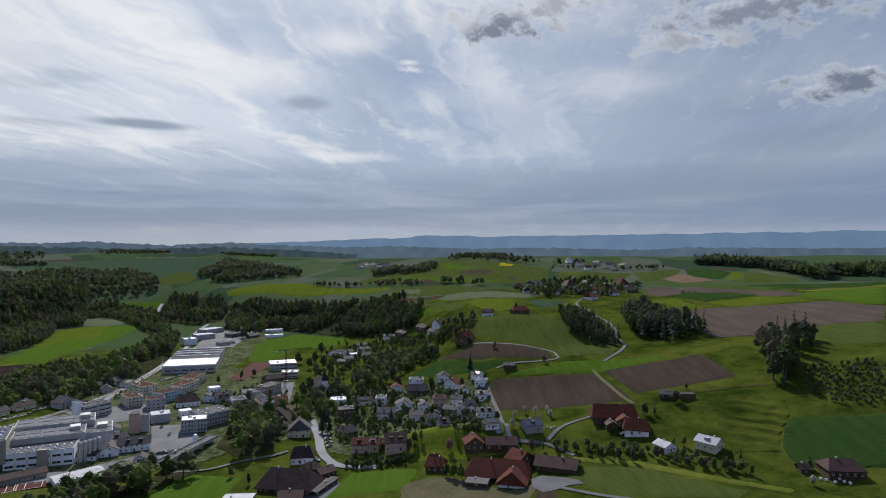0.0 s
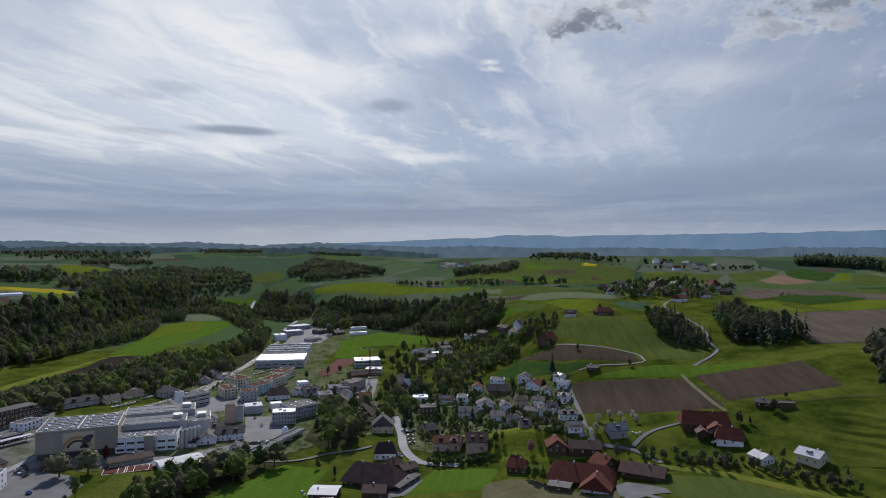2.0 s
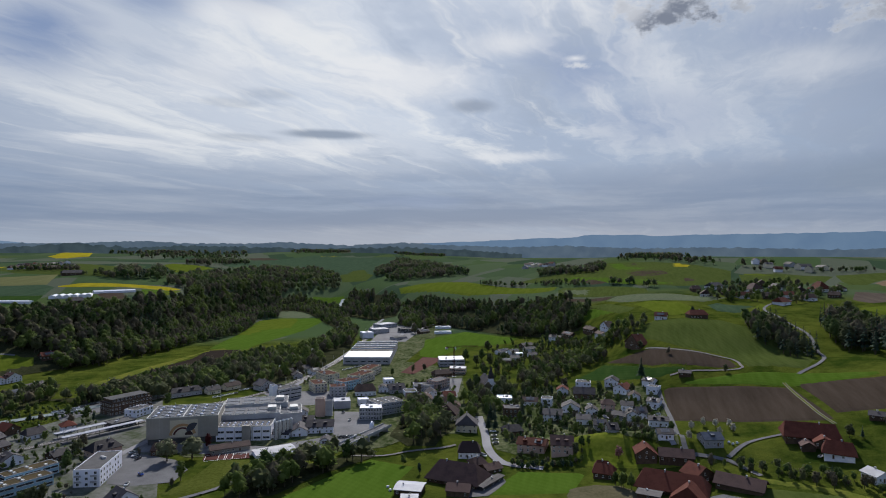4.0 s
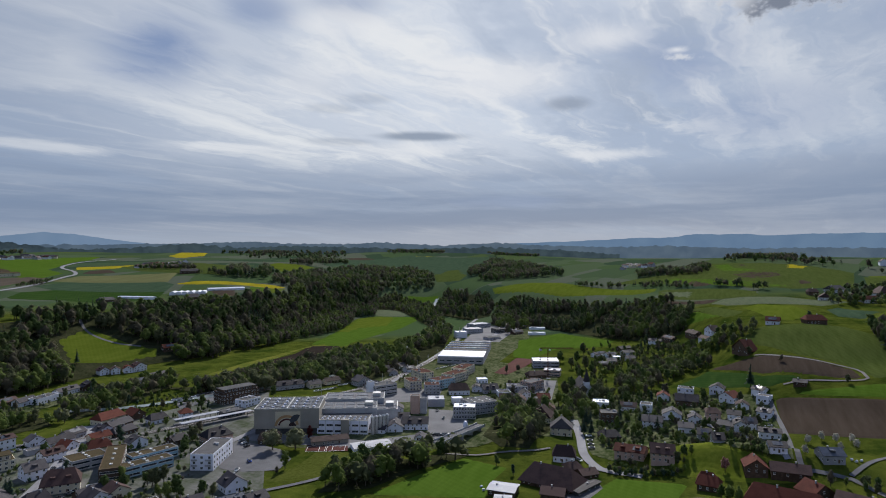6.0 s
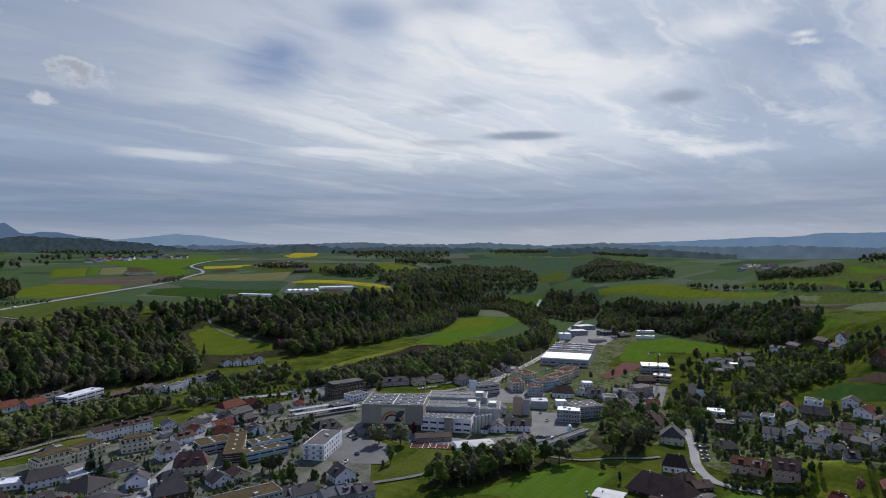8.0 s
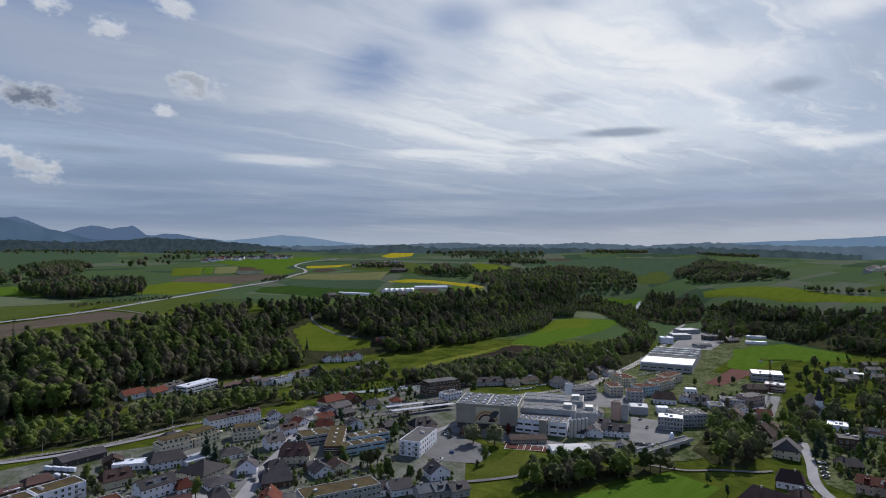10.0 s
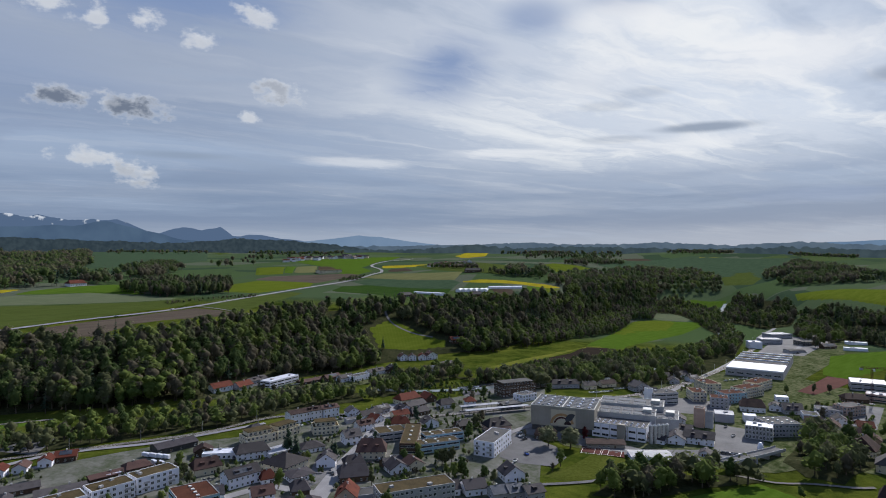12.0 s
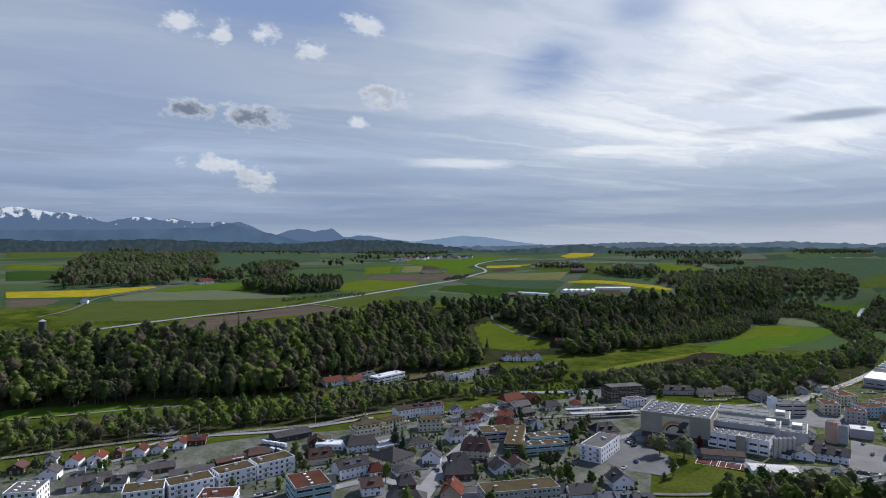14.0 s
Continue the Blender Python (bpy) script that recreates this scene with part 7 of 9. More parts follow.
# row houses above the playing field
house(-129, 746, 55, 17.3, 9, 3.3, "tile_dark", "white_wall", pitch=25)
house(-115, 742, 48, 12.8, 9, 3.3, "tile_grey", "white_wall", pitch=25)
block(-105, 724, 12, 8.4, 9, 3.4, "bright_roof", "white_wall", what='villa')
house(-105, 783, 47, 16.0, 9, 3.3, "tile_dark", "timber", pitch=25)
house(-97, 753, 32, 13.1, 9, 3.3, "tile_grey", "white_wall", pitch=25)
house(-89, 715, 25, 9.2, 9, 3.3, "tile_dark", "white_wall", pitch=25)
house(-107, 701, 11, 10.0, 9, 3.3, "tile_grey", "white_wall", pitch=25)
house(-113, 685, 15, 9.9, 9, 3.0, "tile_dark", "timber", pitch=25)
house(-70, 808, -20, 15.3, 9, 3.0, "tile_dark", "white_wall", pitch=24)
house(-52, 791, -50, 18.4, 9, 3.3, "tile_brown", "timber", pitch=30)
house(-24, 756, -57, 19.9, 10, 3.6, "tile_brown", "timber", pitch=30)
house(-11, 715, -61, 15.0, 9, 3.3, "tile_brown", "white_wall", pitch=30)
house(-5, 727, -59, 16.3, 9, 3.6, "tile_brown", "white_wall", ridge='x', pitch=30)

# farms on the upland
house(-1104, 647, 92, 52.8, 16, 4.9, "moss_roof", "cream_wall", pitch=12, what='barn')
house(-931, 17, 76, 7.8, 9, 4.9, "tile_dark", "white_wall", ridge='x', pitch=37)
house(-1092, 194, 111, 25.9, 14, 4.1, "tile_red", "white_wall", pitch=34, hip=0.4, what='farmhouse')
house(-1104, 927, 80, 29.8, 12, 4.1, "tile_brown", "white_wall", pitch=34, hip=0.3, what='farmhouse')
house(-1095, 956, 83, 26.6, 12, 4.1, "tile_red", "white_wall", pitch=34, hip=0.3, what='farmhouse')
house(-1028, 934, 78, 25.4, 12, 4.1, "tile_brown", "timber", pitch=34, hip=0.3, what='barn')
house(-797, 728, 37, 8.1, 30, 2.8, "bright_roof", "white_wall", ridge='x', pitch=20, what='poultry_house', panes=False, over=0.2)
house(-790, 734, 37, 8.1, 30, 2.8, "bright_roof", "white_wall", ridge='x', pitch=20, what='poultry_house', panes=False, over=0.2)
house(-782, 739, 37, 8.0, 30, 2.8, "bright_roof", "white_wall", ridge='x', pitch=20, what='poultry_house', panes=False, over=0.2)
house(-775, 745, 37, 8.0, 30, 2.8, "bright_roof", "white_wall", ridge='x', pitch=20, what='poultry_house', panes=False, over=0.2)
house(-767, 751, 38, 7.9, 30, 2.8, "bright_roof", "white_wall", ridge='x', pitch=20, what='poultry_house', panes=False, over=0.2)
house(-761, 756, 40, 7.8, 30, 2.8, "bright_roof", "white_wall", ridge='x', pitch=20, what='poultry_house', panes=False, over=0.2)
house(-804, 665, 104, 8.7, 60, 2.8, "bright_roof", "white_wall", ridge='x', pitch=13, what='poultry_house', panes=False, over=0.2)
house(-721, 693, 57, 21.2, 14, 3.8, "tile_dark", "timber", pitch=32, hip=0.4, what='barn')
house(-760, 804, 55, 59.3, 12, 2.8, "bright_roof", "white_wall", pitch=13, what='poultry_house', panes=False, over=0.2)
house(-806, 615, 82, 23.1, 11, 3.7, "tile_dark", "timber", pitch=32, hip=0.4, what='barn')
house(-444, 540, 71, 15.3, 9, 2.3, "metal_roof", "timber", pitch=12, what='barn')
house(-935, 892, 55, 34.1, 14, 4.1, "tile_dark", "timber", pitch=32, hip=0.4, what='barn')

# the far villages on the uplands: rows of small houses from one end to the other
FAR_VILLAGES = [
    ((-1553, 777), (-1584, 894), 14),
    ((-1536, 858), (-1653, 1111), 18),
    ((-1144, 958), (-1072, 1037), 9),
    ((-4673, 1475), (-4605, 1674), 5),
    ((-228, 1655), (-155, 1672), 10),
    ((245, 1258), (365, 1221), 9),
    ((-3883, 2988), (-3656, 3262), 10),
]
g = random.Random(31)
for (x0, y0), (x1, y1), n in FAR_VILLAGES:
    for i in range(n):
        u, far = (i + g.random()) / n, 1 + g.uniform(-0.05, 0.05)
        house((x0 + (x1 - x0) * u) * far, (y0 + (y1 - y0) * u) * far, g.uniform(0, 180), g.uniform(12, 19), g.uniform(10, 13), g.uniform(4.5, 7.5), g.choice(["tile_brown", "tile_red", "tile_dark", "tile_grey"]), g.choice(["white_wall", "white_wall", "cream_wall", "grey_wall"]), pitch=g.uniform(26, 38), panes=False)

# ---- the works: main hall, production wing, silos ----
def plain(name, parent, mat, *boxes, label=""):
    bm = bmesh.new()
    for b in boxes:
        box(bm, *b)
    return part(name, bm, mat, parent, label)


def ring_arc(cx, cz, r0, r1, a0, a1, y, n=18):
    """A flat arc band standing in the plane of a wall."""
    bm = bmesh.new()
    pts = [radians(a0 + (a1 - a0) * i / n) for i in range(n + 1)]
    lo = [[bm.verts.new((cx + r * math.cos(a), yy, cz + r * math.sin(a))) for a in pts] for r, yy in ((r0, y), (r1, y), (r0, y - 0.05), (r1, y - 0.05))]
    for i in range(n):
        bm.faces.new([lo[2][i], lo[2][i + 1], lo[3][i + 1], lo[3][i]])
        bm.faces.new([lo[3][i], lo[3][i + 1], lo[1][i + 1], lo[1][i]])
        bm.faces.new([lo[0][i], lo[0][i + 1], lo[2][i + 1], lo[2][i]])
    bmesh.ops.recalc_face_normals(bm, faces=bm.faces[:])
    return bm


def works_hall():
    w, d, h = 45.2, 34.0, 18.0
    root = root_at("factory_hall", -285.2, 367.2, 28.0, w, d)
    plain("wall", root, M["facade"], (-w / 2, w / 2, -d / 2, d / 2, 4.2, h))
    plain("plinth", root, M["dark_metal"], (-w / 2 + 0.8, w / 2 - 0.4, -d / 2 + 0.8, d / 2 - 0.5, -3, 4.2))
    n = 22
    for i in range(n):  # upright cladding panels
        x = -w / 2 + (i + 0.5) * w / n
        plain("cladding_panel", root, M["facade"], (x - w / n / 2 + 0.03, x + w / n / 2 - 0.03, -d / 2 - 0.09, -d / 2 - 0.003, 4.3, h - 0.1))
    plain("parapet", root, M["silo"], (-w / 2, w / 2, -d / 2, -d / 2 + 0.5, h, h + 0.5), (-w / 2, w / 2, d / 2 - 0.5, d / 2, h, h + 0.5), (-w / 2, -w / 2 + 0.5, -d / 2 + 0.5, d / 2 - 0.5, h, h + 0.5), (w / 2 - 0.5, w / 2, -d / 2 + 0.5, d / 2 - 0.5, h, h + 0.5), (-0.4, 0.4, -d / 2 + 0.5, d / 2 - 0.5, h, h + 0.45))
    plain("roof", root, M["flat_roof"], (-w / 2 + 0.5, w / 2 - 0.5, -d / 2 + 0.5, d / 2 - 0.5, h - 0.1, h + 0.15))
    for i in range(8):
        for j in range(7):
            x, y = -w / 2 + 2.0 + i * 5.35 + (0.6 if i > 3 else 0), -d / 2 + 2.6 + j * 4.3
            plain("solar_panel", root, M["solar"], (x - 0.3, x + 4.2, y, y + 2.9, h + 0.3, h + 0.42))
    for i in range(6):
        for j in range(4):
            bm = bmesh.new()
            box(bm, -0.9, 0.9, -0.9, 0.9, 0, 0.5)
            box(bm, -0.7, 0.7, -0.7, 0.7, 0.5, 0.75)
            part("roof_light", bm, M["bright_roof"], root).matrix_basis = pose(-w / 2 + 5 + i * 7.2, -d / 2 + 4.2 + j * 7.8, h + 0.35)
    # the mural: a painted panel with bold arcs and a dark peak
    x0 = -6.0
    mural = plain("mural", root, M["cream_wall"], (x0 - 2, x0 + 15.5, -d / 2 - 0.16, -d / 2 - 0.095, 5.0, 16.2), label="painted wall panel with bold coloured arcs")
    part("arc", ring_arc(x0 + 6, 5.2, 6.8, 8.6, 12, 172, -d / 2 - 0.165), M["orange_paint"], mural)
    part("arc", ring_arc(x0 + 6, 5.2, 5.0, 6.2, 20, 165, -d / 2 - 0.17), M["court"], mural)
    part("arc", ring_arc(x0 + 13, 9.5, 0.1, 4.6, 60, 200, -d / 2 - 0.22), M["solar"], mural)
    part("arc", ring_arc(x0 + 10, 6.0, 0.1, 2.6, 0, 180, -d / 2 - 0.22), M["tile_brown"], mural)
    tagged(root, "tall beige metal-clad factory hall with solar panels and a mural", "factory")


works_hall()


def works_wing():
    w, d, h = 36.3, 21.0, 9.6
    root = root_at("factory_wing", -245.5, 378.5, 21.0, w, d)
    walls(root, w, d, h, M["white_wall"])
    plain("parapet", root, M["silo"], (-w / 2, w / 2, -d / 2, -d / 2 + 0.4, h, h + 0.5), (-w / 2, -w / 2 + 0.4, -d / 2 + 0.4, d / 2, h, h + 0.5), (w / 2 - 0.4, w / 2, -d / 2 + 0.4, d / 2, h, h + 0.5))
    plain("roof", root, M["flat_roof"], (-w / 2 + 0.4, w / 2 - 0.4, -d / 2 + 0.4, d / 2, h - 0.1, h + 0.15))
    for i in range(6):
        u = -w / 2 + (i + 0.5) * w / 6
        for z in (1.4, 5.6):
            put("window", pane_mesh(4.6, 1.5), root, u, -d / 2, z)
        plain("facade_rib", root, M["silo"], (u + w / 12 - 0.15, u + w / 12 + 0.15, -d / 2 - 0.3, -d / 2 - 0.01, 0, h))
    plain("lift_shaft", root, M["facade"], (-0.5, 5.0, -d / 2 - 3.0, -d / 2 - 0.32, -2, h + 1.6))
    for i in range(9):
        for j in range(2):
            bm = bmesh.new()
            bmesh.ops.create_uvsphere(bm, u_segments=8, v_segments=5, radius=0.7)
            bmesh.ops.delete(bm, geom=[v for v in bm.verts if v.co.z < -0.05], context="VERTS")
            box(bm, -0.75, 0.75, -0.75, 0.75, -0.35, 0)
            part("roof_dome", bm, M["bright_roof"], root).matrix_basis = pose(-w / 2 + 3 + i * 3.8, -d / 2 + 4 + j * 5, h + 0.5)
    tagged(root, "white factory wing with window bands and roof domes", "factory")
    # taller stock rooms behind, stepping up
    for x, y, t, ww, dd, hh, n in ((-253, 397, 28, 40, 22, 13.0, 5), (-262, 418, 28, 46, 22, 14.5, 4), (-235, 413, 28, 24, 26, 11.0, 3)):
        b = root_at("factory_block", x, y, t, ww, dd)
        walls(b, ww, dd, hh, M["concrete"])
        plain("parapet", b, M["silo"], (-ww / 2, ww / 2, -dd / 2, -dd / 2 + 0.4, hh, hh + 0.5), (-ww / 2, ww / 2, dd / 2 - 0.4, dd / 2, hh, hh + 0.5), (-ww / 2, -ww / 2 + 0.4, -dd / 2 + 0.4, dd / 2 - 0.4, hh, hh + 0.5), (ww / 2 - 0.4, ww / 2, -dd / 2 + 0.4, dd / 2 - 0.4, hh, hh + 0.5))
        plain("roof", b, M["paving"], (-ww / 2 + 0.4, ww / 2 - 0.4, -dd / 2 + 0.4, dd / 2 - 0.4, hh - 0.1, hh + 0.15))
        for i in range(n):
            for j in range(2):
                u = -ww / 2 + (i + 0.5) * ww / n
                plain("solar_panel", b, M["solar"], (u - ww / n * 0.38, u + ww / n * 0.38, -dd / 2 + 2 + j * 9, -dd / 2 + 8 + j * 9, hh + 0.3, hh + 0.42))
        plain("roof_plant", b, M["silo"], (ww / 2 - 9, ww / 2 - 3, -3, 4, hh + 0.15, hh + 2.6))
        tagged(b, "grey concrete factory block with solar panels on a flat roof", "factory")
    for i in range(5):
        s = root_at("silo", -222.2 + i * 1.5, 377.0 + i * 2.6, 0, 2.6, 2.6)
        bm = bmesh.new()
        bmesh.ops.create_cone(bm, cap_ends=True, segments=14, radius1=1.25, radius2=1.25, depth=12.5, matrix=Matrix.Translation((0, 0, 6.0)))
        part("drum", bm, M["silo"], s)
        bm = bmesh.new()
        bmesh.ops.create_cone(bm, cap_ends=True, segments=14, radius1=1.3, radius2=0.3, depth=0.9, matrix=Matrix.Translation((0, 0, 12.7)))
        part("lid", bm, M["silo"], s)
        plain("ladder", s, M["dark_metal"], (-0.25, -0.18, -1.42, -1.3, 0, 12.2), (0.18, 0.25, -1.42, -1.3, 0, 12.2), *[(-0.18, 0.18, -1.4, -1.34, 0.5 + k * 0.6, 0.56 + k * 0.6) for k in range(19)])
        tagged(s, "tall light metal silo beside the factory wing", "silo", "silos of the works")


works_wing()


def big_hall():
    w, d, h = 53.0, 112.0, 8.0
    root = root_at("logistics_hall", -285.0, 711.5, 15.0, w, d)
    walls(root, w, d, h, M["grey_wall"])
    plain("end_wall", root, M["white_wall"], (-w / 2 - 0.3, -w / 2 - 0.003, -d / 2, d / 2 - 4, -2, h + 0.4), label="white cladding of the hall's long side")
    plain("fascia", root, M["bright_roof"], (-w / 2, w / 2, -d / 2 - 0.5, -d / 2 - 0.003, h - 1.0, h + 0.5))
    plain("roof", root, M["bright_roof"], (-w / 2, w / 2, -d / 2, -d / 2 + 42, h + 0.003, h + 0.35))
    for k in range(4):
        y = -d / 2 + 43 + k * 17
        plain("roof_section", root, M["moss_roof"] if k % 2 else M["flat_roof"], (-w / 2, w / 2, y, y + 15, h + 0.003, h + 0.5))
        plain("roof_monitor", root, M["bright_roof"], (-w / 2, w / 2, y + 15.2, y + 16.6, h + 0.003, h + 1.6))
    for i in range(6):
        put("window", pane_mesh(6.0, 1.6), root, -w / 2 + 5 + i * 8.6, -d / 2, 2.2)
    tagged(root, "long grey-walled logistics hall with a bright white roof", "warehouse")


big_hall()


def canopy(x, y, turn, length, width):
    root = root_at("platform_canopy", x, y, turn, length, width)
    plain("platform", root, M["paving"], (-length / 2, length / 2, -width / 2, width / 2, -0.5, 0.7))
    plain("roof", root, M["metal_roof"], (-length / 2, length / 2, -width / 2, width / 2, 4.2, 4.5))
    for i in range(8):
        u = -length / 2 + (i + 0.5) * length / 8
        plain("post", root, M["dark_metal"], (u - 0.12, u + 0.12, -0.12, 0.12, 0.7, 4.2))
    tagged(root, "grey metal canopy over a station platform", "canopy", "station canopies")


canopy(-361.5, 352.2, 69.0, 34.0, 5.0)
canopy(-345.0, 356.2, 68.0, 55.0, 5.0)


def footbridge():
    root = root_at("road_bridge", -160.0, 388.0, 77.0, 52.0, 7.0)
    plain("deck", root, M["concrete"], (-26, 26, -3.5, 3.5, 4.0, 4.9))
    for s in (-1, 1):
        plain("parapet", root, M["concrete"], (-26, 26, s * 3.35 - 0.15, s * 3.35 + 0.15, 4.9, 5.9))
    plain("roadway", root, M["asphalt"], (-26, 26, -3.1, 3.1, 4.9, 4.96))
    for i in range(5):
        u = -22 + i * 11
        plain("pier", root, M["concrete"], (u - 0.5, u + 0.5, -2.6, 2.6, -3, 4.0))
    tagged(root, "pale concrete road bridge on piers beside the yard", "bridge")


footbridge()


def tent():
    root = root_at("inflatable_dome", -168.0, 418.0, 20.0, 5, 5)
    bm = bmesh.new()
    bmesh.ops.create_uvsphere(bm, u_segments=14, v_segments=9, radius=2.6, matrix=Matrix.Diagonal((0.8, 1.4, 2.1, 1)))
    bmesh.ops.delete(bm, geom=[v for v in bm.verts if v.co.z < -0.4], context="VERTS")
    part("skin", bm, M["bright_roof"], root)
    plain("base", root, M["dark_metal"], (-2.2, 2.2, -3.8, 3.8, -1, 0.1))
    tagged(root, "white inflated dome standing on the works yard", "dome")


tent()


def tower_crane():
    root = root_at("tower_crane", -156.0, 612.0, 30.0, 3, 3)
    bars = []
    H = 30.0
    for s in (-0.7, 0.7):
        for q in (-0.7, 0.7):
            bars.append((s - 0.1, s + 0.1, q - 0.1, q + 0.1, 0, H))
    for k in range(20):
        z = k * 1.5
        bars += [(-0.7, 0.7, -0.78, -0.68, z, z + 0.14), (-0.78, -0.68, -0.7, 0.7, z, z + 0.14), (-0.7, 0.7, 0.68, 0.78, z, z + 0.14), (0.68, 0.78, -0.7, 0.7, z, z + 0.14)]
    plain("mast", root, M["court"], *bars)
    jib = [(-8, 26, s - 0.12, s + 0.12, H, H + 0.24) for s in (-0.6, 0.6)] + [(-8, 26, -0.1, 0.1, H + 1.3, H + 1.5)]
    jib += [(x - 0.06, x + 0.06, -0.6, 0.6, H, H + 1.4) for x in range(-8, 27, 2)]
    plain("jib", root, M["court"], *jib)
    plain("counterweight", root, M["concrete"], (-9.0, -6.5, -0.9, 0.9, H - 1.6, H))
    plain("cab", root, M["bright_roof"], (0.8, 2.2, -0.7, 0.7, H - 2.2, H - 0.1))
    plain("footing", root, M["concrete"], (-2, 2, -2, 2, -1, 0.4))
    tagged(root, "slim red tower crane over the building site", "crane")


tower_crane()


def upland_silo():
    root = root_at("feed_silo", -730.0, -23.0, 0, 7, 7)
    bm = bmesh.new()
    bmesh.ops.create_cone(bm, cap_ends=True, segments=24, radius1=3.3, radius2=3.3, depth=15, matrix=Matrix.Translation((0, 0, 7)))
    part("drum", bm, M["dark_metal"], root)
    bm = bmesh.new()
    bmesh.ops.create_cone(bm, cap_ends=True, segments=24, radius1=3.5, radius2=0.8, depth=1.6, matrix=Matrix.Translation((0, 0, 15.3)))
    part("lid", bm, M["silo"], root)
    tagged(root, "dark cylindrical feed silo beside the upland farm", "silo")


upland_silo()


def spire():
    ch = [o for o in bpy.data.objects if o.name.startswith("church") and o.parent is None][0]
    bm = bmesh.new()
    box(bm, -2.2, 2.2, -14.4, -10.1, -3, 13)
    part("tower", bm, M["white_wall"], ch)
    bm = bmesh.new()
    bmesh.ops.create_cone(bm, cap_ends=True, segments=4, radius1=3.5, radius2=0.1, depth=11, matrix=Matrix.Translation((0, -12.25, 18.5)) @ Matrix.Rotation(radians(45), 4, "Z"))
    part("spire", bm, M["tile_dark"], ch)


spire()


# ---- the sports court with its lines and fence ----
def court_lines():
    a, b, c = Vector((-241.9, 324.3, 0)), Vector((-219.0, 337.9, 0)), Vector((-247.9, 335.6, 0))
    u, v = b - a, c - a
    z = float(lift(a.x, a.y, 0.0)) + 0.5
    bm = bmesh.new()
    for s in (0.04, 0.34, 0.48, 0.52, 0.66, 0.96):
        p = a + u * s
        q = [p + v * 0.08, p + v * 0.92]
        n = u.normalized() * 0.12
        bm.faces.new([bm.verts.new((k.x, k.y, z)) for k in (q[0] - n, q[0] + n, q[1] + n, q[1] - n)])
    for s in (0.08, 0.92):
        p, q = a + u * 0.04 + v * s, a + u * 0.96 + v * s
        n = v.normalized() * 0.12
        bm.faces.new([bm.verts.new((k.x, k.y, z)) for k in (p - n, q - n, q + n, p + n)])
    me = bpy.data.meshes.new("court_lines")
    bm.to_mesh(me)
    bm.free()
    me.materials.append(M["frame_white"])
    tagged(new("court_lines", me), "white lines painted on the red sports court", "markings", kind="structure")


court_lines()


# ---- railway: rails and overhead masts ----
def railway_kit(points, name_mast=True):
    c = smooth_line(points, 8.0)
    d = np.gradient(c, axis=0)
    n = np.stack([-d[:, 1], d[:, 0]], -1) / np.linalg.norm(d, axis=1, keepdims=True)
    for s in (-2.3, -0.85, 0.85, 2.3):
        q = c + n * s
        rails = [q + n * k for k in (-0.09, 0.09)]
        v = np.concatenate([np.column_stack([r, lift(r[:, 0], r[:, 1], 1.05)]) for r in rails])
        m, i = len(c), np.arange(len(c) - 1)
        tagged(mesh_object("rail", v, np.stack([i, i + 1, m + i + 1, m + i], -1)[:, ::-1], [M["silo"]]), "long steel rail of the railway line", "rail", kind="structure")
    for k in range(3, len(c) - 1, 5):
        x, y = c[k] + n[k] * 3.6
        root = new("catenary_mast")
        root.matrix_basis = pose(float(x), float(y), float(height(x, y)), 0, 0, math.degrees(math.atan2(n[k][1], n[k][0])))
        plain("post", root, M["silo"], (-0.14, 0.14, -0.14, 0.14, -0.5, 7.6))
        plain("bracket", root, M["dark_metal"], (-3.2, 0.1, -0.06, 0.06, 6.3, 6.45), (-3.2, -3.1, -0.06, 0.06, 5.7, 6.3))
        tagged(root, "slim steel mast carrying the railway wires", "mast", "railway masts")


railway_kit([(-390, 270), (-370, 313), (-357, 348), (-341, 389), (-329, 436), (-304, 502), (-305, 623), (-332, 785), (-378, 929)])
railway_kit([(-474, -37), (-469, 42), (-456, 103), (-445, 159), (-449, 222), (-396, 291)])


# ---- farm clutter ----
def bales(places):
    for x, y, t in places:
        root = new("wrapped_bale")
        root.matrix_basis = pose(x, y, float(height(x, y)), 0, 0, t)
        bm = bmesh.new()
        bmesh.ops.create_cone(bm, cap_ends=True, segments=14, radius1=0.7, radius2=0.7, depth=1.3, matrix=Matrix.Translation((0, 0, 0.68)) @ Matrix.Rotation(radians(90), 4, "Y"))
        bmesh.ops.bevel(bm, geom=[e for e in bm.edges if len(e.link_faces) == 2 and e.calc_face_angle(0) > 1.2], offset=0.12, segments=1, affect="EDGES")
        part("wrap", bm, M["bright_roof"], root)
        tagged(root, "round hay bale wrapped in white film beside the farm", "bale", "wrapped bales")


bales([(193.3, 315.8, 12), (195.2, 314.2, 22), (198.9, 316.4, 30), (197.9, 311.1, 38), (202.3, 314.6, 46), (202.5, 311.2, 54), (204.1, 309.0, 65), (67.9, 403.4, 42), (69.9, 401.6, 50), (72.6, 404.0, 58), (-118.4, 318.0, 48), (-115.5, 313.9, 52)])


